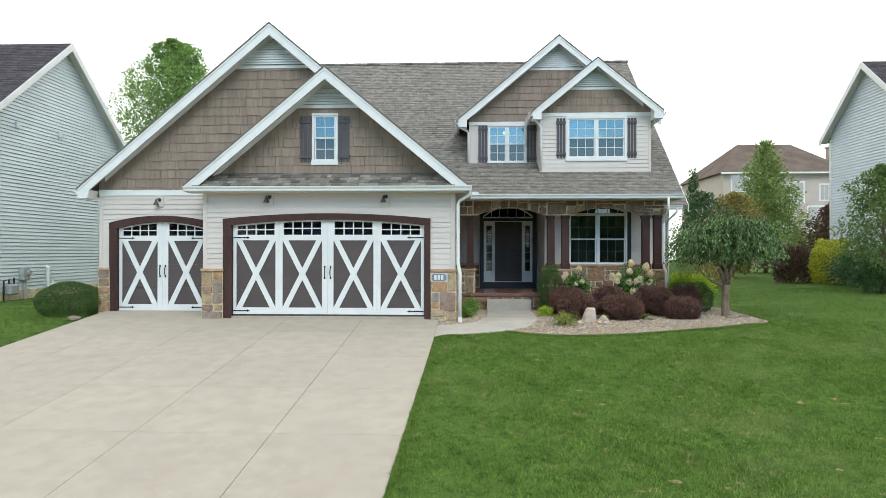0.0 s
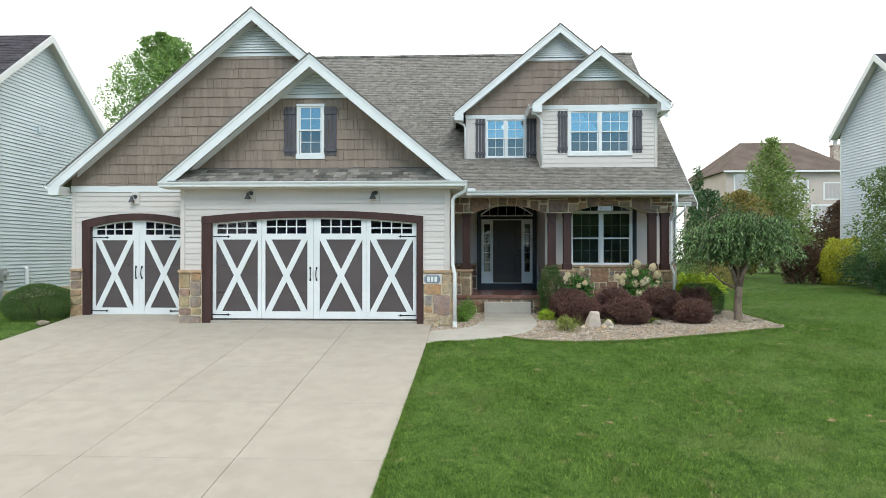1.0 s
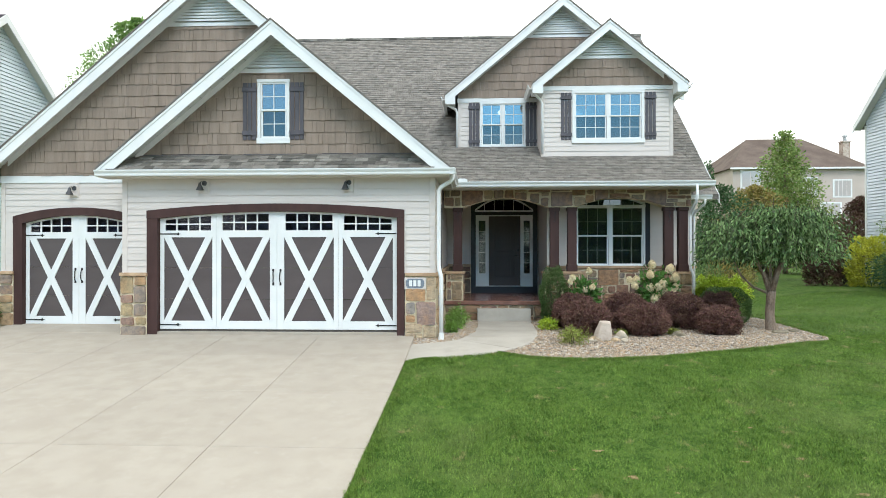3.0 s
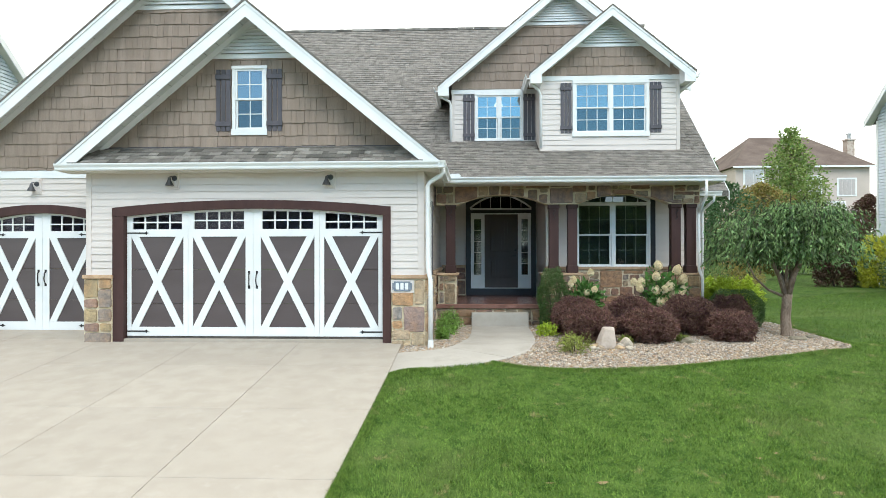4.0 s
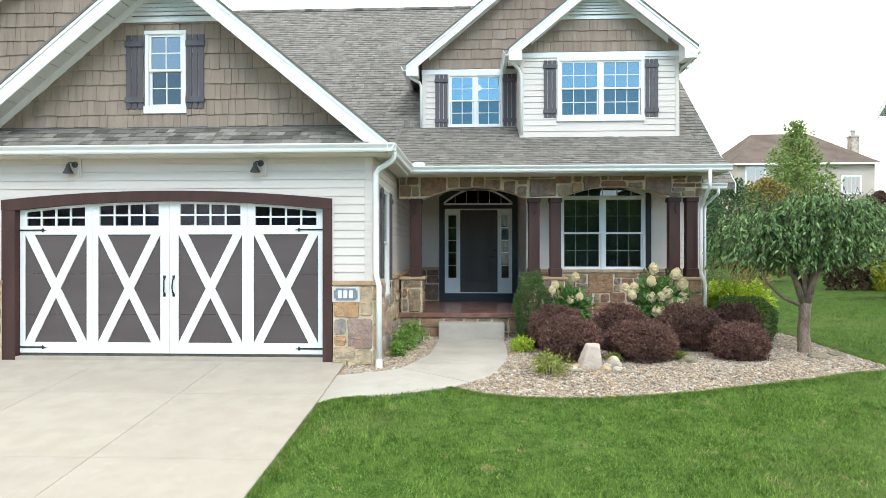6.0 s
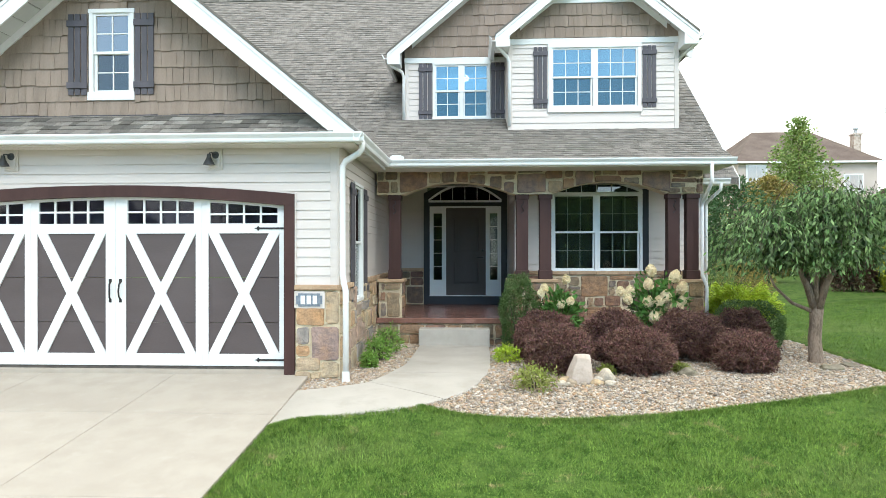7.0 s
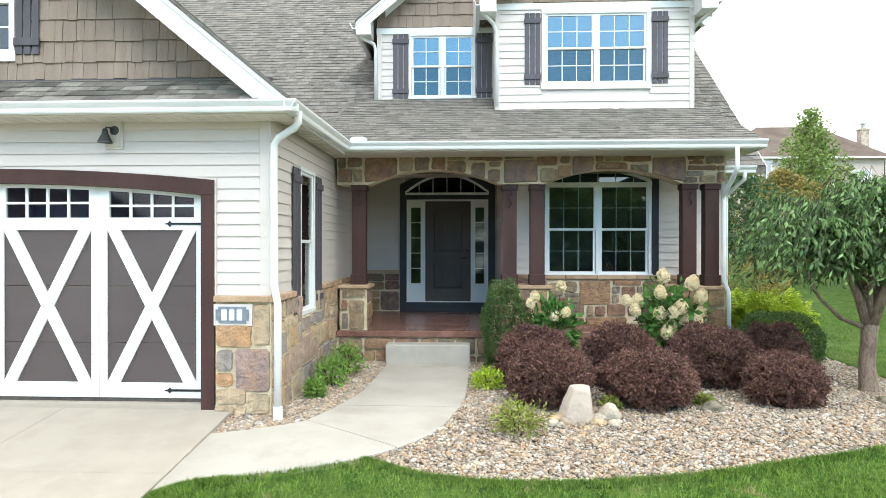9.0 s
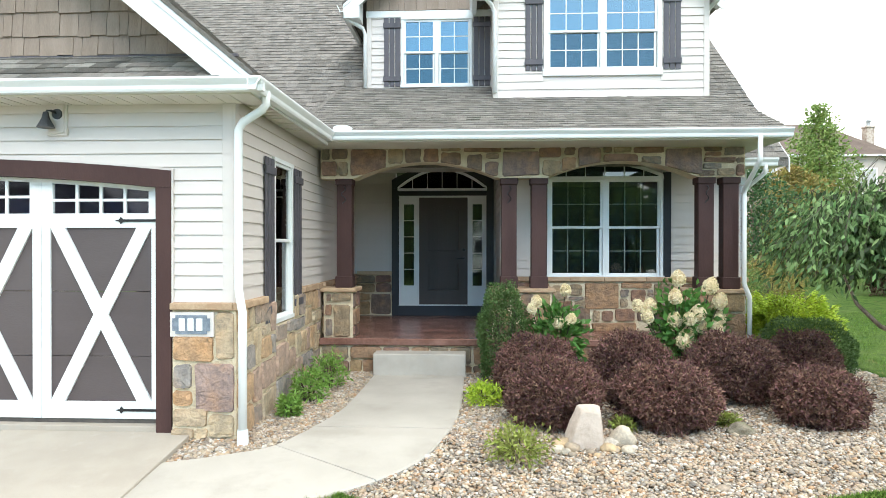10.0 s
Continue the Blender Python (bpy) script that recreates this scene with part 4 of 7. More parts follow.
def garage_door(F, u0, u1, leaves, top, label):
    """Carriage-style: each leaf is a brown field with a white frame, a cross and a row of panes."""
    d = sub(house, "garage_door", label)
    n = len(leaves) - 1
    z0, zr, zw, zt = 0.045, 0.215, 1.925, 2.065
    for i in range(4):
        v0, v1 = (z0, 0.66, 1.30, 1.95)[i], (0.655, 1.295, 1.945, 2.02)[i]
        one("panel", F, u0, u1, v0, v1, -0.03, 0.004, PANEL, d, 0.003)
    for i in range(n):
        a, b = leaves[i], leaves[i + 1]
        s0 = 0.085 if i == 0 else (0.147 if i == n // 2 else 0.092)
        s1 = 0.085 if i == n - 1 else (0.147 if i + 1 == n // 2 else 0.092)
        one("stile", F, a + 0.002, a + s0, z0, 1.97, 0.004, 0.028, WHITE, d)
        one("stile", F, b - s1, b - 0.002, z0, 1.97, 0.004, 0.028, WHITE, d)
        one("rail", F, a + s0, b - s1, z0, zr, 0.004, 0.027, WHITE, d)
        p, q = a + s0, b - s1
        w = 0.148
        bm = bmesh.new()
        prism(bm, F, [(p, zr), (p + w, zr), (q, zw), (q - w, zw)], 0.004, 0.026)
        part("cross_brace", bm, WHITE, d)
        bm = bmesh.new()
        prism(bm, F, [(q - w, zr), (q, zr), (p + w, zw), (p, zw)], 0.004, 0.0245)
        part("cross_brace", bm, WHITE, d)
        # window row under the arch
        g0, g1 = a + s0 + 0.025, b - s1 - 0.025
        k = 4
        bm = bmesh.new()
        lbox(bm, F, a + 0.002, b - 0.002, zw, zt, 0.004, 0.027)
        prism(bm, F, [(a + 0.002, zt), (g0, zt), (g0, top(g0)), (a + 0.002, top(a + 0.002))], -0.02, 0.027)
        prism(bm, F, [(g1, zt), (b - 0.002, zt), (b - 0.002, top(b - 0.002)), (g1, top(g1))], -0.02, 0.027)
        lo = [(g0 + (g1 - g0) * j / 8) for j in range(9)]
        prism(bm, F, [(u, top(u) - 0.07) for u in lo] + [(u, top(u)) for u in lo[::-1]], -0.02, 0.0265)
        part("window_rail", bm, WHITE, d)
        bm = bmesh.new()
        for j in range(1, k):
            u = g0 + (g1 - g0) * j / k
            lbox(bm, F, u - 0.014, u + 0.014, zt, top(u) - 0.06, 0.0, 0.02)
        mv = zt + (top((g0 + g1) / 2) - 0.07 - zt) * 0.5
        lbox(bm, F, g0, g1, mv - 0.013, mv + 0.013, 0.0, 0.019)
        part("window_grid", bm, WHITE, d)
        bm = bmesh.new()
        prism(bm, F, [(g0, zt), (g1, zt)] + [(u, top(u) - 0.065) for u in lo[::-1]], -0.010, -0.004)
        part("window_pane", bm, GLASS_G, d)
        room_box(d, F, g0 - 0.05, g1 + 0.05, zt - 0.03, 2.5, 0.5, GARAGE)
    for v in (1.995, 0.135):
        strap(d, F, u0 + 0.01, v, 1)
        strap(d, F, u1 - 0.01, v, -1)
    mid = leaves[n // 2]
    for s in (-1, 1):
        bm = bmesh.new()
        u = mid + s * 0.075
        tube(bm, [F.at(u, 0.98, 0.03), F.at(u - s * 0.004, 1.02, 0.065), F.at(u - s * 0.01, 1.10, 0.075), F.at(u - s * 0.004, 1.20, 0.065), F.at(u, 1.24, 0.03)], [0.016, 0.011, 0.012, 0.011, 0.016], 8)
        for v in (0.965, 1.255):
            lbox(bm, F, u - 0.018, u + 0.018, v - 0.022, v + 0.022, 0.028, 0.042)
        part("pull_handle", bm, IRON, d, "black iron pull handle")
    one("bottom_seal", F, u0, u1, 0.0, 0.045, -0.03, 0.01, JOINT_AND_SHADE, d)
    return d


def door_trim(F, u0, u1, i0, i1, outer, innr):
    t = sub(house, "door_trim", "dark brown arched door trim")
    one("jamb", F, u0, i0, -0.08, outer(u0) - 0.10, -0.12, 0.045, BROWN, t)
    one("jamb", F, i1, u1, -0.08, outer(u1) - 0.10, -0.12, 0.045, BROWN, t)
    us_ = [u0 + (u1 - u0) * i / 24 for i in range(25)]
    bm = bmesh.new()
    low = lambda u: innr(min(max(u, i0), i1))
    prism(bm, F, [(u, low(u)) for u in us_] + [(u, outer(u)) for u in us_[::-1]], -0.12, 0.052)
    part("arch_board", bm, BROWN, t)
    bm = bmesh.new()
    prism(bm, F, [(u, outer(u)) for u in us_] + [(u, outer(u) + 0.022) for u in us_[::-1]], 0.0, 0.035)
    lbox(bm, F, u0 - 0.02, u0, 1.2, outer(u0) + 0.02, 0.0, 0.035)
    lbox(bm, F, u1, u1 + 0.02, 1.2, outer(u1) + 0.02, 0.0, 0.035)
    part("drip_edge", bm, SIDING, t)


FGd, FBd = front(YG + 0.085), front(YB + 0.085)
garage_door(FGd, -6.05, -1.16, [-6.05, -4.865, -3.615, -2.357, -1.16], lambda u: A2i(u) + 0.03, "white and taupe carriage-style double garage door")
door_trim(FG, -6.28, -0.998, -6.06, -1.15, A2o, A2i)
garage_door(FBd, -9.50, -7.08, [-9.50, -8.29, -7.08], lambda u: A3i(u) + 0.03, "white and taupe carriage-style single garage door")
door_trim(FB, -9.72, -6.86, -9.51, -7.07, A3o, A3i)


# ---- roofs ----
def slab_roof(parent, corners, thick=0.10, material=None):
    """A roof deck of four corners, thickened downwards."""
    bm = bmesh.new()
    a = [bm.verts.new(Vector(c)) for c in corners]
    b = [bm.verts.new(Vector(c) - Vector((0, 0, thick))) for c in corners]
    bm.faces.new(a)
    bm.faces.new(b[::-1])
    k = len(a)
    for i in range(k):
        bm.faces.new((a[i], b[i], b[(i + 1) % k], a[(i + 1) % k]))
    return part("deck", bm, material or SHINGLE, parent)


def gable_roof(cx, half, ze, slope, y0, y1, label, seed, left=True, board=0.20, wall_y=None, tabs=True, keep=None, zclip=None):
    """Two slopes with a ridge along y, rake boards and soffits at the front."""
    r = sub(house, "roof", label)
    zr = ze + half * slope
    F = front(y0)
    ln = math.hypot(half, half * slope)
    for s in (-1, 1):
        e = cx + s * half
        slab_roof(r, [(e, y0, ze), (cx, y0, zr), (cx, y1, zr), (e, y1, ze)], 0.05)
        if tabs and (s == 1 or left):
            shingles(r, (e, y0 - 0.02, ze + 0.004), (0, 1, 0), (-s * half, 0, half * slope), y1 - y0 + 0.02, ln, seed=seed + s, keep=keep)
        # rake board with a shadow lip, and the soffit behind it
        bm = bmesh.new()
        k = board * math.sqrt(1 + slope * slope)
        zc = zclip if zclip else ze - 0.2
        cut = lambda low: e - s * max(0.0, (zc - low) / slope)
        prism(bm, F, [(e, max(zc + 0.001, ze - 0.03)), (cx, zr - 0.03), (cx, zr - 0.03 - k), (cut(ze - 0.03 - k), zc), (e, zc)], 0.0, 0.025)
        part("rake_board", bm, WHITE, r, "white rake board")
        bm = bmesh.new()
        prism(bm, F, [(e, ze - 0.002), (cx, zr - 0.002), (cx, zr - 0.06), (e, ze - 0.06)], 0.012, 0.04)
        part("rake_lip", bm, WHITE, r)
        bm = bmesh.new()
        prism(bm, F, [(e + s * 0.02, ze - 0.015), (cx, zr + 0.002), (cx, zr + 0.045), (e + s * 0.02, ze + 0.028)], -0.06, 0.052)
        part("shingle_edge", bm, SHINGLE, r)
        if wall_y:
            # Dark backing whose colour stands for the shade between soffit panels
            bm = bmesh.new()
            q = cut(ze - 0.085)
            prism(bm, F, [(q, max(zc, ze - 0.085) + 0.04), (cx, zr - 0.05), (cx, zr - 0.07), (q, max(zc, ze - 0.085) + 0.02)], -(wall_y - y0), 0.0)
            part("soffit_backing", bm, JOINT_AND_SHADE, r)
            u = q
            while (u - cx) * s > 0.02:
                w = min(0.215, (u - cx) * s)
                z = zr - abs(u - cx) * slope - 0.085
                bm = bmesh.new()
                prism(bm, F, [(u, z + 0.014), (u - s * w, z + w * slope + 0.014), (u - s * w, z + w * slope), (u, z)], -(wall_y - y0), 0.0)
                part("soffit_panel", bm, SOFFIT_W, r)
                u -= s * 0.229
            bm = bmesh.new()
            prism(bm, front(wall_y), [(e - s * 0.52, ze - 0.085 + 0.52 * slope), (cx, zr - 0.085), (cx, zr - 0.085 - 0.13), (e - s * 0.52, ze - 0.085 + 0.52 * slope - 0.13)], 0.0, 0.045)
            part("frieze_board", bm, WHITE, r)
    return r


def vent(parent, F, cx, z0, zt, slope):
    """A louvred white triangle under the ridge."""
    bm = bmesh.new()
    h = (zt - z0)
    prism(bm, F, [(cx - h / slope, z0), (cx + h / slope, z0), (cx, zt)], 0.0, 0.028)
    lbox(bm, F, cx - h / slope, cx + h / slope, z0 - 0.03, z0 + 0.03, 0.0, 0.040)
    v = part("vent_panel", bm, WHITE, parent, "white louvred gable vent")
    # Dark plate added behind the louvres to stand for shade in their gaps
    bm = bmesh.new()
    k = (zt - 0.17 - z0 - 0.06) / slope
    prism(bm, F, [(cx - k, z0 + 0.06), (cx + k, z0 + 0.06), (cx, zt - 0.17)], 0.026, 0.034)
    part("vent_gap", bm, JOINT_AND_SHADE, v)
    z = z0 + 0.07
    while z < zt - 0.22:
        w = (zt - 0.15 - z) / slope
        bm = bmesh.new()
        a = [bm.verts.new(F.at(cx - w, z, 0.075)), bm.verts.new(F.at(cx + w, z, 0.075)), bm.verts.new(F.at(cx + w - 0.04, z + 0.061, 0.036)), bm.verts.new(F.at(cx - w + 0.04, z + 0.061, 0.036))]
        b = [bm.verts.new(F.at(cx - w, z, 0.028)), bm.verts.new(F.at(cx + w, z, 0.028))]
        bm.faces.new(a)
        bm.faces.new((a[0], b[0], b[1], a[1]))
        part("louvre", bm, WHITE, v)
        z += 0.066


MAIN = lambda y: 4.56 + 0.882 * (y - 20.87)
PORCH = lambda y: 3.31 + 0.445 * (y - 17.92)

# garage gable over its pent roof
ggc, ggh, gge, ggs = -3.60, 3.52, 3.27, 0.83
YGW = 15.50
FGW = front(YGW)
gable_roof(ggc, ggh, gge, ggs, 14.98, 21.5, "weathered shingle garage gable with white rakes", 11, left=False, wall_y=YGW, zclip=3.265, keep=lambda p: p.z > MAIN(p.y) - 0.05)
gable_wall = sub(house, "gable_wall", "brown shake gable with a white vent")
gtop = lambda u: gge + (ggh - abs(u - ggc)) * ggs - 0.09
bm = bmesh.new()
sheath(bm, FGW, ggc - 3.2, ggc + 3.2, 3.2, gtop, [(-4.0, -3.42, 3.9, 5.12)])
part("sheathing", bm, SHAKE_J, gable_wall)
shakes(gable_wall, FGW, ggc - 3.2, ggc + 3.2, 3.64, lambda u: min(gtop(u), 3.845), seed=6, step=0.193)
shakes(gable_wall, FGW, ggc - 3.2, ggc + 3.2, 3.833, lambda u: min(gtop(u), 5.34), seed=7, step=0.24, holes=[(-4.055, -3.36, 3.84, 5.17)])
vent(gable_wall, FGW, ggc, 5.33, gtop(ggc), ggs)
pent = sub(house, "pent_roof", "strip of weathered shingles over the garage doors")
slab_roof(pent, [(XM - 0.27, 14.97, 3.255), (XR + 0.27, 14.97, 3.255), (XR - 0.13, 15.50, 3.61), (XM + 0.13, 15.50, 3.61)], 0.04)
shingles(pent, (XM - 0.25, 14.95, 3.262), (1, 0, 0), (0, 0.53, 0.357), 6.9, 0.64, seed=19, singles=True, tab=0.22, keep=lambda p: abs(p.x - ggc) < ggh - (p.z - gge) / ggs - 0.16)
one("flashing", FGW, XM, XR, 3.60, 3.635, 0, 0.035, SHUTTER, pent)
one("fascia", front(14.99), XM - 0.30, XR + 0.30, 3.12, 3.26, -0.02, 0.0, WHITE, pent)
bm = bmesh.new()
box(bm, XM - 0.30, XR + 0.30, 14.985, YG, 3.115, 3.13)
box(bm, XR, XR + 0.31, YG, 18.3, 3.168, 3.185)
part("soffit", bm, SOFFIT, pent)
gutter(pent, (XM - 0.32, 14.985, 3.25), (XR + 0.435, 14.985, 3.25), (0, -1, 0))
gutter(pent, (XR + 0.31, 14.862, 3.248), (XR + 0.31, 17.98, 3.298), (1, 0, 0))
for k in range(45):
    u = XM - 0.2 + k * 0.152
    one("soffit_rib", front(14.99), u, u + 0.008, 3.110, 3.115, -0.34, 0.0, SOFFIT, pent, 0)
for k in range(20):
    u = YG + 0.03 + k * 0.152
    one("soffit_rib", FS, u, u + 0.010, 3.161, 3.168, 0.03, 0.30, SOFFIT, pent, 0)
one("fascia", Face((XR + 0.30, 0, 0), (0, 1, 0), (1, 0, 0)), 14.99, 18.0, 3.13, 3.30, -0.02, 0.008, WHITE, pent)
downspout(pent, [(XR + 0.37, 15.20, 3.19), (XR + 0.37, 15.20, 3.07), (XR + 0.33, 15.21, 3.02), (XR + 0.14, 15.23, 2.91), (XR + 0.095, 15.235, 2.84), (XR + 0.095, 15.235, 1.34), (XR + 0.115, 15.22, 1.24), (XR + 0.145, 15.20, 1.12), (XR + 0.145, 15.20, 0.0)])
bm = bmesh.new()
tube(bm, [(XR + 0.145, 15.20, -0.22), (XR + 0.145, 15.20, 0.02)], [0.058, 0.052], 10)
part("drain_collar", bm, WHITE, pent)

# large gable behind
bgc, bgh, bge, bgs = -5.25, 5.11, 3.29, 0.842
b_roof = gable_roof(bgc, bgh, bge, bgs, 15.80, 24.3, "large shake gable roof with white rakes", 31, left=False, wall_y=YB, zclip=3.25, tabs=True, keep=lambda p: p.z > MAIN(p.y) - 0.05)
FBW = front(YB - 0.004)
btop = lambda u: bge + (bgh - abs(u - bgc)) * bgs - 0.09
bm = bmesh.new()
prism(bm, FBW, [(XL, 3.2), (XR, 3.2), (XR, btop(XR)), (bgc, btop(bgc)), (XL, btop(XL))], -0.12, 0)
big_gable = sub(house, "gable_wall", "large brown shake gable with a white vent")
part("sheathing", bm, SHAKE_J, big_gable)
shakes(big_gable, FBW, XL, -1.2, 3.305, lambda u: min(btop(u), 3.374), seed=16, singles=False, step=0.06)
shakes(big_gable, FBW, XL, -1.2, 3.363, lambda u: min(btop(u), 6.55), seed=17, singles=False, step=0.239)
vent(big_gable, FBW, bgc, 6.56, btop(bgc), bgs)
bm = bmesh.new()
prism(bm, front(15.80), [(-10.36, 3.26), (-10.36, 3.04), (-10.10, 3.04), (-10.05, 3.26)], -0.39, 0.02)
part("eave_return", bm, WHITE, b_roof)
gutter(b_roof, (-10.36, 15.80, 3.27), (-10.36, 22, 3.27), (-1, 0, 0))

# main roof
m_roof = sub(house, "roof", "weathered grey-brown shingle main roof")
slab_roof(m_roof, [(-9.9, 19.2, MAIN(19.2)), (6.68, 19.2, MAIN(19.2)), (6.68, 26.8, MAIN(26.8)), (-9.9, 26.8, MAIN(26.8))], 0.12)
slab_roof(m_roof, [(-9.9, 26.8, MAIN(26.8)), (6.68, 26.8, MAIN(26.8)), (6.68, 34.0, MAIN(19.6)), (-9.9, 34.0, MAIN(19.6))], 0.12)
shingles(m_roof, (-8.0, 19.2, MAIN(19.2) + 0.004), (1, 0, 0), (0, 1, 0.882), 14.68, 7.6 * math.hypot(1, 0.882), seed=23, keep=lambda p: p.z > max(gge + (ggh - abs(p.x - ggc)) * ggs, bge + (bgh - abs(p.x - bgc)) * bgs) - 0.05 if p.x < 0 else True)
for i in range(53):
    u = -8.1 + i * 0.28
    bm = bmesh.new()
    box(bm, u, u + 0.275, 26.68, 26.92, MAIN(26.8) - 0.06, MAIN(26.8) + 0.02 + 0.004 * (i % 2))
    part("ridge_cap", bm, SHINGLE_O, m_roof)
bm = bmesh.new()
FR = Face((6.69, 0, 0), (0, 1, 0), (1, 0, 0))
prism(bm, FR, [(19.2, MAIN(19.2) - 0.01), (26.8, MAIN(26.8) - 0.01), (26.8, MAIN(26.8) - 0.22), (19.2, MAIN(19.2) - 0.22)], 0, 0.02)
part("rake_board", bm, WHITE, m_roof)
one("fascia", front(19.22), 5.7, 6.48, 2.97, 3.08, -0.02, 0, WHITE, m_roof)
gutter(m_roof, (5.75, 19.22, 3.08), (6.50, 19.22, 3.08), (0, -1, 0))
bm = bmesh.new()
box(bm, 5.6, 6.66, 19.23, YW, 2.97, 2.99)
part("soffit", bm, SOFFIT, m_roof)
downspout(m_roof, [(6.33, 19.16, 2.98), (6.33, 19.18, 2.86), (6.20, 19.50, 2.66), (6.18, 19.545, 2.60), (6.18, 19.55, 2.52), (6.18, 19.55, 0.1)], 0.034)

# porch roof
p_roof = sub(house, "porch_roof", "low weathered shingle roof over the porch")
slab_roof(p_roof, [(-0.6, 17.93, PORCH(17.93)), (6.05, 17.93, PORCH(17.93)), (6.05, 21.0, PORCH(21.0)), (-0.6, 21.0, PORCH(21.0))], 0.10)
shingles(p_roof, (-0.5, 17.90, PORCH(17.90) + 0.004), (1, 0, 0), (0, 1, 0.445), 6.56, 3.1 * math.hypot(1, 0.445), seed=29, keep=lambda p: p.z > gge + (ggh - abs(p.x - ggc)) * ggs - 0.25 or p.x > -0.05)
one("fascia", front(17.95), -0.1, 6.06, 3.17, 3.31, -0.02, 0, WHITE, p_roof)
gutter(p_roof, (-0.09, 17.95, 3.305), (6.10, 17.95, 3.305), (0, -1, 0))
bm = bmesh.new()
prism(bm, Face((6.05, 0, 0), (0, 1, 0), (1, 0, 0)), [(17.95, PORCH(17.95) - 0.01), (21.0, PORCH(21.0) - 0.01), (21.0, PORCH(21) - 0.15), (18.3, 3.17), (17.95, 3.17)], 0, 0.025)
part("rake_board", bm, WHITE, p_roof)
bm = bmesh.new()
prism(bm, front(17.90), [(0.0, 3.30), (0.0, 3.36), (0.05, 3.385), (0.20, 3.385), (0.25, 3.36), (0.25, 3.30)], -0.10, 0.02)
part("splash_guard", bm, WHITE, p_roof, "white splash guard in the gutter corner")
downspout(p_roof, [(5.68, 17.88, 3.2), (5.68, 17.88, 2.90), (5.68, 17.90, 2.86), (5.705, 18.38, 2.57), (5.71, 18.44, 2.52), (5.71, 18.45, 2.46), (5.715, 18.45, 1.24), (5.72, 18.45, 1.20), (5.775, 18.43, 1.05), (5.78, 18.42, 1.0), (5.78, 18.42, -0.05)], 0.034)


# ---- dormers ----
def dormer(cx, half_wall, half, ze, slope, yw, yr, zb, band, ytop, seed, label, opening, sides=(-1, 1)):
    F = front(yw)
    d_roof = gable_roof(cx, half, ze, slope, yr, ytop, label + " roof", seed, left=True, wall_y=yw, board=0.17, keep=lambda p: p.z > MAIN(p.y) - 0.05)
    w = sub(house, "dormer_wall", label)
    tp = lambda u: ze + (half - abs(u - cx)) * slope - 0.09
    a, b = cx - half_wall, cx + half_wall
    bm = bmesh.new()
    sheath(bm, F, a, b, zb - 0.5, tp, [opening])
    box(bm, a, a + 0.1, yw + 0.12, yw + 3, zb - 0.6, tp(a))
    box(bm, b - 0.1, b, yw + 0.12, yw + 3, zb - 0.6, tp(b))
    part("sheathing", bm, SIDING, w)
    one("frieze", F, a - 0.01, b + 0.01, band - 0.12, band, 0, 0.03, WHITE, w)
    for p, q in ((a, a + 0.09), (b - 0.09, b)):
        one("corner_trim", F, p, q, zb - 0.05, band - 0.12, 0, 0.024, SIDING, w)
    one("base_trim", F, a, b, zb - 0.06, zb + 0.015, 0, 0.022, SIDING, w)
    siding(w, Face((b, 0, 0), (0, 1, 0), (1, 0, 0)), yw, yw + 1.6, zb, tp(b))
    for s in sides:
        bm = bmesh.new()
        e = cx + s * half
        prism(bm, front(yr), [(e, ze - 0.03), (e, ze - 0.24), (e - s * 0.28, ze - 0.24), (e - s * 0.28, ze + 0.18)], -(yw - yr), 0.02)
        part("eave_return", bm, WHITE, d_roof)
        gutter(d_roof, (e, yr - 0.01, ze - 0.01), (e, yr + 2.0, ze - 0.01), (s, 0, 0))
    return w, F, tp, d_roof


d1, FD1, tp1, d1_roof = dormer(2.93, 2.97, 3.32, 6.03, 0.828, 20.87, 20.50, 4.56, 6.03, 26.0, 41, "wide shake dormer gable", (0.63, 1.85, 4.67, 5.88), (-1,))
siding(d1, FD1, -0.04 + 0.09, 2.6, 4.575, 5.92, [(0.58, 1.90, 4.62, 5.93)])
shakes(d1, FD1, -0.04, 5.0, 6.04, lambda u: min(tp1(u), 7.76), seed=27)
vent(d1, FD1, 2.93, 7.78, tp1(2.93), 0.828)
d2, FD2, tp2, d2_roof = dormer(3.995, 1.76, 2.03, 6.06, 0.82, 19.90, 19.50, 4.19, 6.10, 24.5, 47, "beige sided dormer", (3.12, 4.93, 4.66, 5.91))
siding(d2, FD2, 2.32, 5.67, 4.205, 5.99, [(3.06, 4.98, 4.56, 6.0)])
shakes(d2, FD2, 2.235, 5.755, 6.11, lambda u: min(tp2(u), 6.84), seed=37)
vent(d2, FD2, 3.995, 6.86, tp2(3.995), 0.82)
downspout(d1_roof, [(-0.33, 20.55, 5.92), (-0.32, 20.58, 5.78), (-0.10, 20.78, 5.70), (-0.06, 20.82, 5.6), (-0.06, 20.82, 4.62)], 0.036)
downspout(d2_roof, [(2.02, 19.58, 5.96), (2.03, 19.6, 5.82), (2.20, 19.80, 5.72), (2.26, 19.85, 5.6), (2.26, 19.85, 4.28)], 0.036)
downspout(d2_roof, [(5.98, 19.58, 5.94), (5.96, 19.62, 5.82), (5.82, 20.0, 5.70), (5.80, 20.2, 5.6), (5.80, 20.25, 4.5)], 0.036)

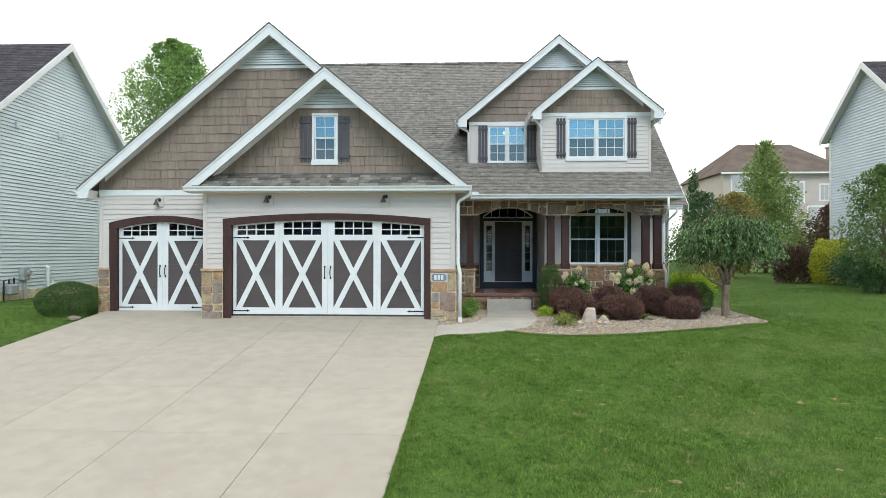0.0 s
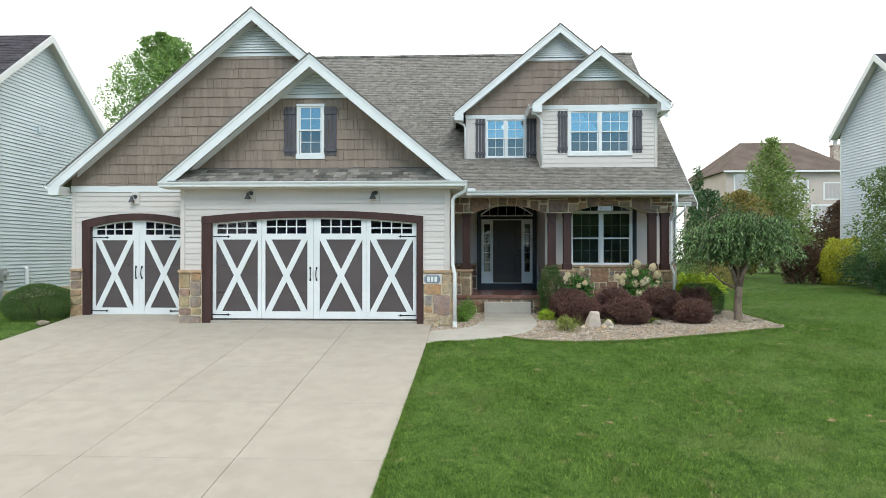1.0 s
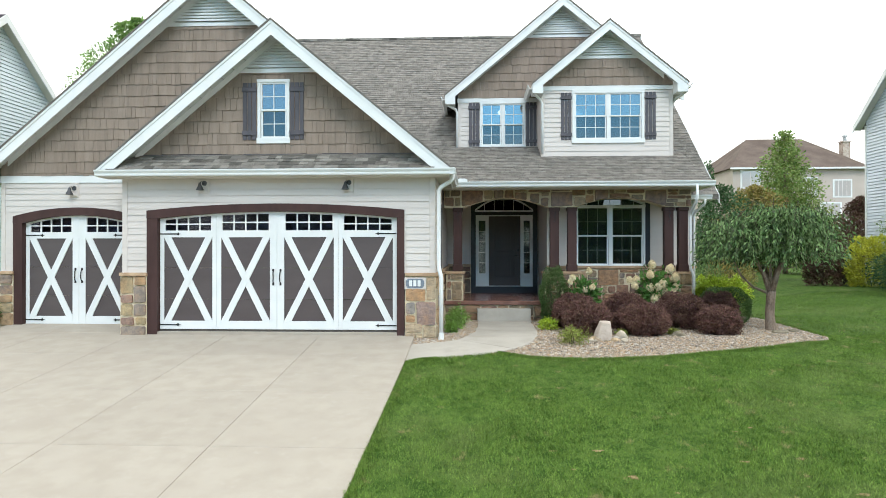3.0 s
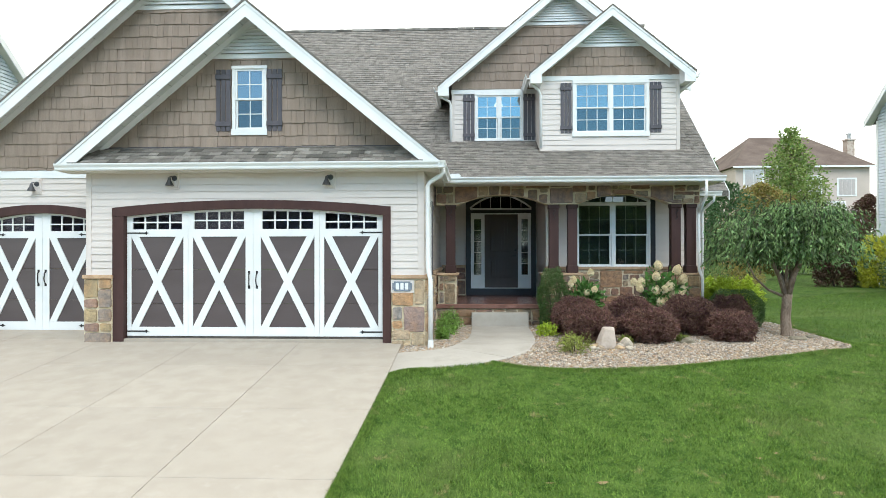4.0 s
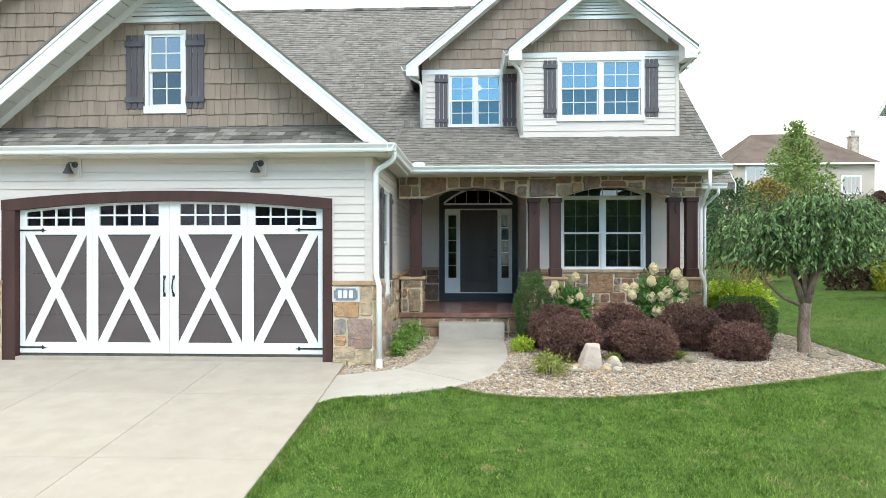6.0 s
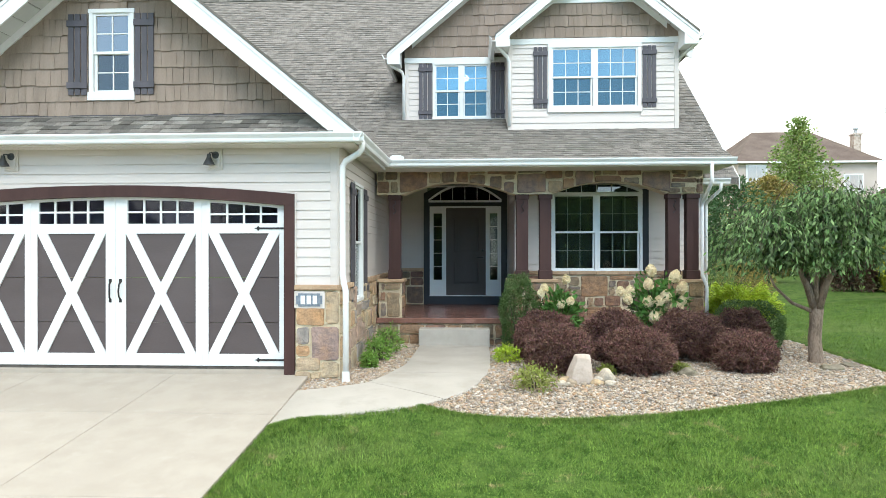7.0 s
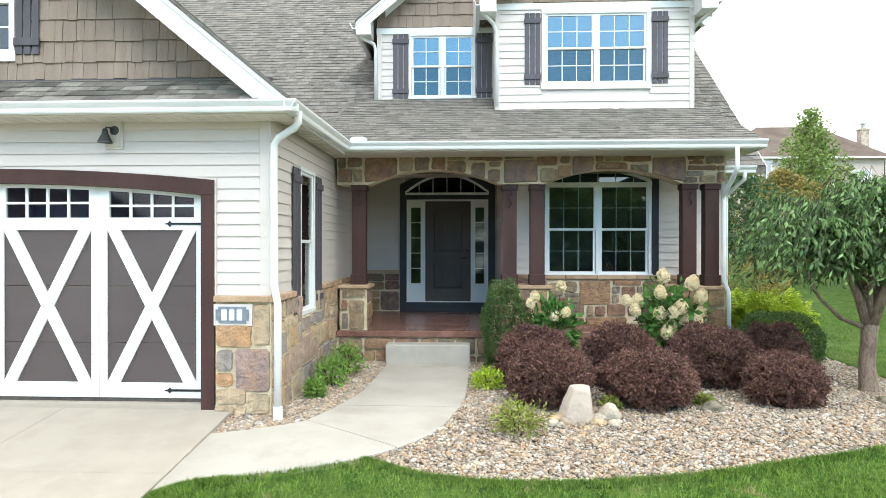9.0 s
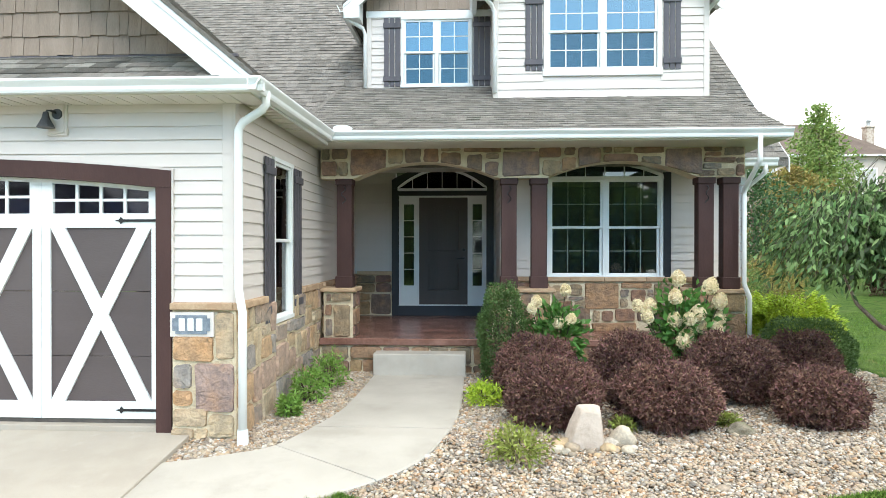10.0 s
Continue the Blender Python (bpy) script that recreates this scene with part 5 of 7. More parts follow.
# windows and shutters
window(house, FGW, -4.04, -3.375, 3.845, 5.165, 1, 2, 2, 0.06, 0.12, 0.5, glass=GLASS_UP, mun=0.016)
for a, b in ((-4.345, -4.055), (-3.36, -3.07)):
    shutter(house, Face(FGW.o + FGW.n * 0.016, FGW.u, FGW.n), a, b, 3.92, 5.09)
window(house, FD1, 0.595, 1.89, 4.63, 5.91, 2, 2, 2, 0.045, 0.05, 0.5, glass=GLASS_UP, mun=0.016, room=(0.2, 2.25, 4.62, 6.04, 1.4))
LIT = bpy.data.materials.new("lit_lamp_glass")
LIT.use_nodes = True
LIT.node_tree.nodes["Principled BSDF"].inputs["Emission Color"].default_value = (1.0, 0.86, 0.66, 1)
LIT.node_tree.nodes["Principled BSDF"].inputs["Emission Strength"].default_value = 5.0
lamp_up = thing("ceiling_lamp", (1.28, 22.0, 6.04), "small lit ceiling lamp in the upper room", "lamp")
bm = bmesh.new()
tube(bm, [(1.28, 22.0, 6.04), (1.28, 22.0, 6.01), (1.28, 22.0, 6.00), (1.28, 22.0, 5.94)], [0.09, 0.09, 0.02, 0.02], 12)
part("ceiling_rose", bm, IRON, lamp_up)
bm = bmesh.new()
tube(bm, [(1.28, 22.0, 5.94), (1.28, 22.0, 5.93), (1.28, 22.0, 5.88), (1.28, 22.0, 5.82), (1.28, 22.0, 5.79)], [0.05, 0.09, 0.13, 0.11, 0.04], 16)
part("shade", bm, LIT, lamp_up, "glowing glass shade", smooth=True)
for a, b in ((0.27, 0.58), (1.905, 2.215)):
    shutter(house, FD1, a, b, 4.65, 5.90)
w2 = window(house, FD2, 3.07, 4.985, 4.55, 5.97, 2, 3, 2, 0.07, 0.12, 0.5, top_extra=0.03, glass=GLASS_UP, mun=0.016)
for a, b in ((2.76, 3.05), (5.01, 5.30)):
    shutter(house, FD2, a, b, 4.64, 5.92)
for k in range(26):
    one("blind_slat", FD2, 3.16, 4.90, 4.72 + k * 0.046, 4.736 + k * 0.046, -0.13, -0.085, BLIND, w2, 0)
window(house, FS, 16.51, 17.26, 0.85, 2.77, 1, 1, 1, 0.05, 0.05, 0.5, "white double-hung window without a grid")
for a, b in ((16.16, 16.49), (17.28, 17.63)):
    shutter(house, Face(FS.o + FS.n * 0.012, FS.u, FS.n), a, b, 0.89, 2.73)

# porch window with its arched head
pw = window(house, FW, 3.09, 4.93, 1.225, 2.86, 2, 3, 2, 0.05, 0.05, 0.5, "large white porch window with an arched head", mun=0.011)
hd = arch(4.01, 0.98, 2.86, 0.24)
hu = [3.09 + 1.84 * i / 20 for i in range(21)]
bm = bmesh.new()
prism(bm, FW, [(u, hd(u)) for u in hu] + [(u, hd(u) - 0.05) for u in hu[::-1]], 0.0, 0.035)
for k in range(1, 6):
    u = 3.09 + 1.84 * k / 6
    lbox(bm, FW, u - 0.006, u + 0.006, 2.86, hd(u) - 0.03, 0.0, 0.02)
part("head_frame", bm, WHITE, pw)
bm = bmesh.new()
prism(bm, FW, [(3.10, 2.85), (4.92, 2.85)] + [(u, hd(u) - 0.03) for u in hu[::-1]], 0.004, 0.010)
part("head_pane", bm, GLASS_D, pw)
bm = bmesh.new()
lbox(bm, FW, 4.93, 5.05, 1.25, 2.92, 0.0, 0.04)
part("side_casing", bm, NAVY, pw, "blue-black window casing")
bm = bmesh.new()
lbox(bm, FW, 2.97, 3.09, 1.25, 2.92, 0.0, 0.04)
part("side_casing", bm, NAVY, pw, "blue-black window casing")


# ---- wall lamps, number plate ----
def wall_lamp(F, u, v):
    lamp = sub(house, "wall_lamp", "black barn lamp on a siding block")
    one("block", F, u - 0.085, u + 0.115, v - 0.18, v + 0.15, 0.0, 0.035, SIDING, lamp, 0.006)
    one("block_face", F, u - 0.06, u + 0.09, v - 0.155, v + 0.125, 0.034, 0.052, SIDING, lamp, 0.006)
    bm = bmesh.new()
    tube(bm, [F.at(u + 0.03, v + 0.025, 0.04), F.at(u + 0.03, v + 0.025, 0.065)], [0.055, 0.048], 14)
    part("back_plate", bm, GALV, lamp)
    bm = bmesh.new()
    tube(bm, [F.at(u + 0.03, v + 0.025, 0.05), F.at(u + 0.0, v + 0.05, 0.10), F.at(u - 0.02, v + 0.045, 0.125), F.at(u - 0.03, v + 0.01, 0.13)], [0.011] * 4, 8)
    part("arm", bm, GALV, lamp, smooth=True)
    bm = bmesh.new()
    tube(bm, [F.at(u - 0.03, v + 0.03, 0.13), F.at(u - 0.03, v - 0.015, 0.13), F.at(u - 0.03, v - 0.03, 0.13), F.at(u - 0.03, v - 0.115, 0.13), F.at(u - 0.03, v - 0.12, 0.13)], [0.024, 0.032, 0.036, 0.078, 0.078], 16)
    part("shade", bm, GALV, lamp)


wall_lamp(FG, -5.105, 2.995)
wall_lamp(FG, -2.145, 2.995)
wall_lamp(FB, -8.36, 2.995)

plate = sub(house, "number_plate", "blue-grey slate plate in a pale surround")
one("surround", FG, -0.995, -0.565, 0.875, 1.115, 0.05, 0.075, SIDING, plate, 0.006)
bm = bmesh.new()
c = 0.03
a0, a1, b0, b1 = -0.965, -0.60, 0.905, 1.085
prism(bm, FG, [(a0 + c, b0), (a1 - c, b0), (a1 - c, b0 + c), (a1, b0 + c), (a1, b1 - c), (a1 - c, b1 - c), (a1 - c, b1), (a0 + c, b1), (a0 + c, b1 - c), (a0, b1 - c), (a0, b0 + c), (a0 + c, b0 + c)], 0.07, 0.088)
part("slate", bm, SLATE, plate)
for k in range(3):
    one("bar", FG, -0.90 + k * 0.085, -0.84 + k * 0.085, 0.935, 1.055, 0.085, 0.096, WHITE, plate, 0.004)


# ---- ground, driveway, walk ----
LAWN = mat("mown_lawn", (0.030, 0.072, 0.012), (0.082, 0.140, 0.030), 5.0, 0.95, 0.9, 40, fine=0.8, spec=0.1, patch=[((0.13, 0.16, 0.055), 0.36, 0.52, 0.5), ((0.24, 0.18, 0.10), 3.0, 0.635, 0.9)])
BLADE = mat("grass_blade", (0.064, 0.134, 0.019), (0.145, 0.240, 0.043), 9.0, 0.7, 0, 34, vary=0.46, island=True, fine=1.0, spec=0.2, patch=[((0.235, 0.295, 0.105), 0.36, 0.50, 0.40), ((0.20, 0.33, 0.03), 1.6, 0.64, 0.6), ((0.47, 0.35, 0.20), 3.0, 0.608, 0.9)])
PEBBLE = stone_mat("river_pebbles", [(0.46, 0.42, 0.365), (0.37, 0.285, 0.195), (0.30, 0.26, 0.22), (0.36, 0.235, 0.14), (0.41, 0.32, 0.25), (0.53, 0.50, 0.455), (0.22, 0.19, 0.16), (0.40, 0.335, 0.25), (0.345, 0.28, 0.215), (0.43, 0.375, 0.30)], 0.2, True, 0.12, 0.7, False)
ROCK = mat("pale_tan_boulder", (0.40, 0.335, 0.28), (0.50, 0.43, 0.37), 5, 0.9, 0.25, 30, fine=0.4)
MOSSY = mat("mossy_flat_rock", (0.17, 0.15, 0.105), (0.28, 0.24, 0.18), 8, 0.95, 0.7, 45, vary=0.1, fine=0.5, patch=((0.12, 0.14, 0.06), 6, 0.52, 0.6))
COBBLE = stone_mat("cobble", [(0.36, 0.30, 0.22), (0.50, 0.46, 0.40), (0.30, 0.25, 0.19), (0.42, 0.32, 0.20), (0.44, 0.40, 0.33)], 0.3, False, 0.2, 0.8, False)


def smooth_path(pts, n=6):
    """Points along a Catmull-Rom line through pts."""
    out = []
    for i in range(len(pts) - 1):
        p = [Vector((*pts[max(0, min(len(pts) - 1, i + k))], 0)) for k in (-1, 0, 1, 2)]
        for j in range(n):
            t = j / n
            out.append((0.5 * (2 * p[1] + (p[2] - p[0]) * t + (2 * p[0] - 5 * p[1] + 4 * p[2] - p[3]) * t * t + (3 * p[1] - p[0] - 3 * p[2] + p[3]) * t ** 3)).to_2d())
    out.append(Vector(pts[-1]))
    return [(v[0], v[1]) for v in out]


DL, DR = -9.82, -0.80      # edges of the driveway


def drive_edge(y):
    """The lawn side of the driveway, drawn in a little towards the street."""
    return DR - 0.0205 * np.maximum(0, 13.4 - y)


WALK_R = smooth_path([(1.78, 18.22), (1.77, 16.8), (1.70, 15.85), (1.45, 14.93), (0.85, 14.32), (0.10, 13.99), (-0.52, 13.79), (DR, 13.54)])
WALK_L = smooth_path([(0.50, 18.22), (0.47, 17.0), (0.40, 16.2), (0.12, 15.25), (-0.35, 14.93), (DR, 14.76)])
BED_R = smooth_path([(0.85, 14.30), (1.45, 14.0), (2.13, 13.90), (3.0, 13.95), (3.9, 14.12), (4.75, 14.37), (5.75, 14.68), (6.62, 15.0), (7.24, 15.22), (7.36, 16.3), (7.45, 17.4), (7.5, 19.2), (6.4, 19.55)])
bed_poly = [(DR, 15.36), (-0.38, 15.34), (-0.38, 18.5), (0.5, 18.5)] + WALK_L[:]
bed_main = [p for p in WALK_R if p[1] > 14.30] + BED_R[1:] + [(5.8, 18.5), (1.78, 18.5)]


def inside(poly, x, y):
    c, j = False, len(poly) - 1
    for i in range(len(poly)):
        (xi, yi), (xj, yj) = poly[i], poly[j]
        if (yi > y) != (yj > y) and x < (xj - xi) * (y - yi) / (yj - yi) + xi:
            c = not c
        j = i
    return c


walk_poly = WALK_R + WALK_L[::-1]


xs = sorted(set([-1.2 + 0.125 * i for i in range(74)] + [-320, -200, -120, -70, -45, -30, -22] + [-16 + 0.5 * i for i in range(65)] + [DL - 0.14, DL] + [DR - 0.06 * i for i in range(7)] + [18, 22, 28, 36, 48, 70, 110, 180, 320]))
ys = sorted(set([13.2 + 0.125 * i for i in range(54)] + [-60, -40, -25, -14, -8] + [-4 + 0.5 * i for i in range(56)] + [26, 30, 36, 44, 55, 70, 95, 140, 220, 380]))
verts = []
for y in ys:
    for x in xs:
        z = ground_z(x, y) - 0.01
        if (DL - 0.1 < x < drive_edge(y) - 0.05 and y < 16.1) or inside(walk_poly, x, y) or inside(bed_main, x, y) or inside(bed_poly, x, y):
            z -= 0.10
        if y > 40:
            z -= 0.008 * (y - 40)
        verts.append((x, y, z))
nx = len(xs)
faces = [(j * nx + i, j * nx + i + 1, (j + 1) * nx + i + 1, (j + 1) * nx + i) for j in range(len(ys) - 1) for i in range(nx - 1)]
tagged(raw("ground", verts, faces, LAWN, None, True), "mown green lawn sloping to the street", "lawn", kind="structure")

drive_z = lambda y: -0.045 - 0.106 * (15.4 - y) if y > -6 else -0.045 - 0.106 * 21.4
drive = thing("driveway", (-5, 8, -0.8), "pale concrete driveway of square panels with dark joints", "driveway", kind="structure")
bm = bmesh.new()
jx = [DL, -8.39, -6.54, -4.60, -2.70, DR]
jy = [-6.0, -3.6, -1.67, 0.26, 2.2, 4.13, 6.07, 8.0, 9.92, 11.88, 13.82, 15.44]
vs = [bm.verts.new((x, y, drive_z(y) - 0.018)) for y in jy for x in (jx[0], drive_edge(y) - 0.01)]
for i in range(len(jy) - 1):
    bm.faces.new((vs[2 * i], vs[2 * i + 1], vs[2 * i + 3], vs[2 * i + 2]))
part("joint_bed", bm, JOINT_AND_SHADE, drive)


def drive_panel(x0, x1, y0, y1, g=0.003):
    bm = bmesh.new()
    a, b, c, d = x0 + g, x1 - g, y0 + g, y1 - g
    e, f = (drive_edge(c), drive_edge(d)) if x1 == DR else (b, b)
    t = [bm.verts.new((x, y, drive_z(y))) for x, y in ((a + 0.004, c + 0.004), (e - 0.004, c + 0.004), (f - 0.004, d - 0.004), (a + 0.004, d - 0.004))]
    s = [bm.verts.new((x, y, drive_z(y) - 0.006)) for x, y in ((a, c), (e, c), (f, d), (a, d))]
    u = [bm.verts.new((x, y, drive_z(y) - 0.16)) for x, y in ((a, c), (e, c), (f, d), (a, d))]
    bm.faces.new(t)
    for k in range(4):
        m = (k + 1) % 4
        bm.faces.new((s[k], s[m], t[m], t[k]))
        bm.faces.new((u[k], u[m], s[m], s[k]))
    part("panel", bm, CONCRETE, drive)


for i in range(len(jx) - 1):
    for j in range(len(jy) - 1):
        drive_panel(jx[i], jx[i + 1], jy[j], jy[j + 1])
drive_panel(DL, -8.39, 15.44, 16.30)
drive_panel(-8.39, -6.80, 15.44, 16.30)
bm = bmesh.new()
box(bm, -6.28, DR, 15.33, 15.50, -0.2, 0.0, 0.006)
part("apron", bm, CONCRETE, drive)

walk_z = lambda x, y: ground_z(x, y) + 0.022
walkway = thing("walkway", (0.8, 16.0, -0.1), "curving pale concrete walk with tooled joints", "walkway", kind="structure")
bm = bmesh.new()


def resample(pts, n):
    d = [0.0]
    for a, b in zip(pts, pts[1:]):
        d.append(d[-1] + math.dist(a, b))
    out = []
    for i in range(n):
        t = d[-1] * i / (n - 1)
        j = max(q for q in range(len(d)) if d[q] <= t + 1e-9)
        j = min(j, len(pts) - 2)
        f = (t - d[j]) / max(1e-9, d[j + 1] - d[j])
        out.append((pts[j][0] + (pts[j + 1][0] - pts[j][0]) * f, pts[j][1] + (pts[j + 1][1] - pts[j][1]) * f))
    return out


joint_y, JOINT_ROW = 15.70, 27
wr = resample([p for p in WALK_R if p[1] > joint_y] + [(1.68, joint_y)], 16) + resample([(1.68, joint_y)] + [p for p in WALK_R if p[1] < joint_y], 30)
wleft = resample([p for p in WALK_L if p[1] > joint_y] + [(0.28, joint_y)], 16) + resample([(0.28, joint_y)] + [p for p in WALK_L if p[1] < joint_y], 30)
for s0, s1 in ((0, 15), (16, JOINT_ROW), (JOINT_ROW, 45)):
    bm = bmesh.new()
    rows_ = []
    for i in range(s0, s1 + 1):
        a, b = Vector((*wleft[i], 0)), Vector((*wr[i], 0))
        if i == s0 and s0:
            if s0 == 16:
                a.y, b.y = a.y - 0.012, b.y - 0.012
            else:
                a, b = a + (Vector((*wleft[i + 1], 0)) - a) * 0.12, b + (Vector((*wr[i + 1], 0)) - b) * 0.12
        row = []
        for p, dz in ((a, -0.15), (a, -0.012), (a + (b - a) * 0.012, 0), (a + (b - a) * 0.5, 0.004), (b + (a - b) * 0.012, 0), (b, -0.012), (b, -0.15)):
            row.append(bm.verts.new((p.x, p.y, walk_z(p.x, p.y) + dz)))
        rows_.append(row)
    for r, s in zip(rows_, rows_[1:]):
        for q in range(6):
            bm.faces.new((r[q], r[q + 1], s[q + 1], s[q]))
    bm.faces.new(rows_[0])
    bm.faces.new(rows_[-1])
    part("slab", bm, WALKC, walkway)
bm = bmesh.new()
box(bm, 0.49, 1.80, 18.22, 18.62, -0.2, 0.225, 0.012)
part("step", bm, WALKC, walkway, "concrete step below the porch")


# ---- gravel ----
def icosphere(level=1):
    bm = bmesh.new()
    bmesh.ops.create_icosphere(bm, subdivisions=level, radius=1.0)
    v = np.array([p.co[:] for p in bm.verts])
    bm.verts.index_update()
    f = np.array([[q.index for q in p.verts] for p in bm.faces])
    bm.free()
    return v, f


def scatter(name, centers, sizes, yaw, tilt, base_v, base_f, material, smooth=True, parent=None):
    """Many small solids in one mesh."""
    n, k = len(centers), len(base_v)
    cs, sn = np.cos(yaw)[:, None], np.sin(yaw)[:, None]
    p = base_v[None] * sizes[:, None, :]
    x = p[..., 0] * cs - p[..., 1] * sn
    y = p[..., 0] * sn + p[..., 1] * cs
    z = p[..., 2] + x * tilt[:, None]
    v = np.stack([x, y, z], -1) + centers[:, None, :]
    f = base_f[None] + (np.arange(n) * k)[:, None, None]
    return fast_mesh(name, v.reshape(-1, 3), f.reshape(-1, base_f.shape[1]), material, smooth, parent)


def fast_mesh(name, v, f, material, smooth=False, parent=None):
    me = bpy.data.meshes.new(name)
    m = f.shape[1]
    me.vertices.add(len(v))
    me.vertices.foreach_set("co", np.ascontiguousarray(v, dtype=np.float32).ravel())
    me.loops.add(len(f) * m)
    me.loops.foreach_set("vertex_index", np.ascontiguousarray(f, dtype=np.int32).ravel())
    me.polygons.add(len(f))
    me.polygons.foreach_set("loop_start", np.arange(0, len(f) * m, m, dtype=np.int32))
    me.update(calc_edges=True)
    if smooth:
        me.shade_smooth()
    me.materials.append(material)
    return link(name, me, parent)


rng = np.random.default_rng(4)


def in_poly(poly, x, y):
    px, py = np.array([p[0] for p in poly]), np.array([p[1] for p in poly])
    c = np.zeros(len(x), bool)
    j = len(px) - 1
    for i in range(len(px)):
        if py[j] != py[i]:
            hit = ((py[i] > y) != (py[j] > y)) & (x < (px[j] - px[i]) * (y - py[i]) / (py[j] - py[i]) + px[i])
            c ^= hit
        j = i
    return c


def ground_np(x, y):
    a, b = np.clip((x - 8.0) / 7.0, 0, 1), np.clip((y - 15.0) / 11.0, 0, 1)
    rise = 0.30 * a * a * (3 - 2 * a) * b * b * (3 - 2 * b)
    return -0.075 - 0.105 * np.clip(15.4 - y, 0, 21.4) + 0.03 * np.sin(x * 0.35 + 1) * np.sin(y * 0.3) + rise


ico_v, ico_f = icosphere(1)
for nm, poly, n in (("gravel_bed", bed_main, 84000), ("gravel_strip", bed_poly, 17000)):
    x0, x1 = min(p[0] for p in poly), max(p[0] for p in poly)
    y0, y1 = min(p[1] for p in poly), max(p[1] for p in poly)
    x, y = rng.uniform(x0, x1, n * 2), rng.uniform(y0, y1, n * 2)
    ok = in_poly(poly, x, y)
    x, y = x[ok][:n], y[ok][:n]
    s = rng.lognormal(-4.30, 0.34, (len(x), 1)) * np.stack([rng.uniform(0.9, 1.5, len(x)), rng.uniform(0.7, 1.1, len(x)), rng.uniform(0.5, 0.85, len(x))], -1)
    z = ground_np(x, y) - 0.02 + rng.uniform(0, 0.03, len(x))
    g = scatter(nm, np.stack([x, y, z], -1), s, rng.uniform(0, 6.3, len(x)), rng.uniform(-0.4, 0.4, len(x)), ico_v, ico_f, PEBBLE)
    tagged(g, "tan and white river gravel in the planting bed", "gravel", kind="stuff")
    pv = [(p[0], p[1], ground_z(*p) - 0.035) for p in poly]
    bm = bmesh.new()
    bm.faces.new([bm.verts.new(p) for p in pv])
    tagged(part(nm + "_soil", bm, EARTH, None), "tan soil under the gravel", "soil", kind="structure")

# ---- worn spots and lawn blades ----
STRAW = mat("dry_thatch_and_soil", (0.17, 0.125, 0.065), (0.32, 0.24, 0.135), 30, 0.95, 0.8, 90, fine=0.9, spec=0.1)
spot_r = np.random.default_rng(41)
SPOTS = np.stack([spot_r.uniform(1.0, 9.0, 85), 5.2 + 6.0 * spot_r.uniform(0, 1, 85) ** 1.7, spot_r.uniform(0.02, 0.075, 85), spot_r.uniform(0.35, 0.8, 85)], 1)
SPOTS = SPOTS[SPOTS[:, 0] > drive_edge(SPOTS[:, 1]) + 0.25]
bm = bmesh.new()
for sx, sy, sr, sq in SPOTS:
    rim = [(sx + math.cos(k * 0.628) * sr * q, sy + math.sin(k * 0.628) * sr * sq * q) for k, q in enumerate(spot_r.uniform(0.5, 1.4, 10))]
    bm.faces.new([bm.verts.new((a, b, ground_z(a, b) - 0.004)) for a, b in rim])
tagged(new("worn_lawn_spots", mesh_of(bm, "worn_lawn_spots", STRAW)), "small dry bare spots in the mown lawn", "bare soil", kind="stuff")


def blades(name, n, x0, x1, y0, y1, h0, h1, seed):
    r = np.random.default_rng(seed)
    x, y = r.uniform(x0, x1, n), y0 + (y1 - y0) * r.uniform(0, 1, n)
    ok = ~((x > DL - 0.02) & (x < drive_edge(y) + 0.012 * np.sin(y * 5) * np.sin(y * 2.3)) & (y < 16.35)) & ~in_poly(walk_poly, x, y) & ~in_poly(bed_main, x, y) & ~in_poly(bed_poly, x, y)
    ok &= ~((x > -10.2) & (x < 6.6) & (y > 15.3) & (x < -0.3)) & ~((y > 18.4) & (x > -1) & (x < 6.6)) & ~((x > -0.9) & (x < 0.6) & (y > 14.3))
    ok &= r.uniform(0, 1, n) < np.clip(np.minimum((y - y0) / 1.6, (x1 - x) / 1.2), 0, 1)     # thins out towards its ends
    for sx, sy, sr, sq in SPOTS:
        ok &= (((x - sx) / sr) ** 2 + ((y - sy) / (sr * sq)) ** 2 > 0.7) | (r.uniform(0, 1, n) < 0.3)
    x, y = x[ok], y[ok]
    n = len(x)
    z = ground_np(x, y) - 0.012
    h = r.uniform(h0, h1, n) * (0.8 + 0.35 * np.sin(x * 1.7 + np.sin(y * 0.9) * 2) * np.sin(y * 1.3 + x * 0.4))
    a = r.uniform(0, 6.3, n)
    w = r.uniform(0.0024, 0.005, n)
    h *= 1 + 0.45 * np.clip(np.sin(x * 5.1 + np.sin(y * 3.3) * 1.7) * np.sin(y * 4.7 + np.sin(x * 2.9) * 1.9) - 0.35, 0, 1)
    sway = np.sin(x * 3.7 + np.sin(y * 5.3) * 1.5), np.sin(y * 4.1 + np.sin(x * 6.1) * 1.5)
    lx, ly = (r.normal(0, 0.5, n) + 0.22 * sway[0]) * h, (r.normal(0, 0.5, n) + 0.22 * sway[1]) * h
    v = np.empty((n, 3, 3))
    v[:, 0] = np.stack([x - np.cos(a) * w, y - np.sin(a) * w, z], -1)
    v[:, 1] = np.stack([x + np.cos(a) * w, y + np.sin(a) * w, z], -1)
    v[:, 2] = np.stack([x + lx, y + ly, z + h], -1)
    f = np.arange(n * 3).reshape(n, 3)
    tagged(fast_mesh(name, v.reshape(-1, 3), f, BLADE), "short green grass blades", "grass", kind="stuff")


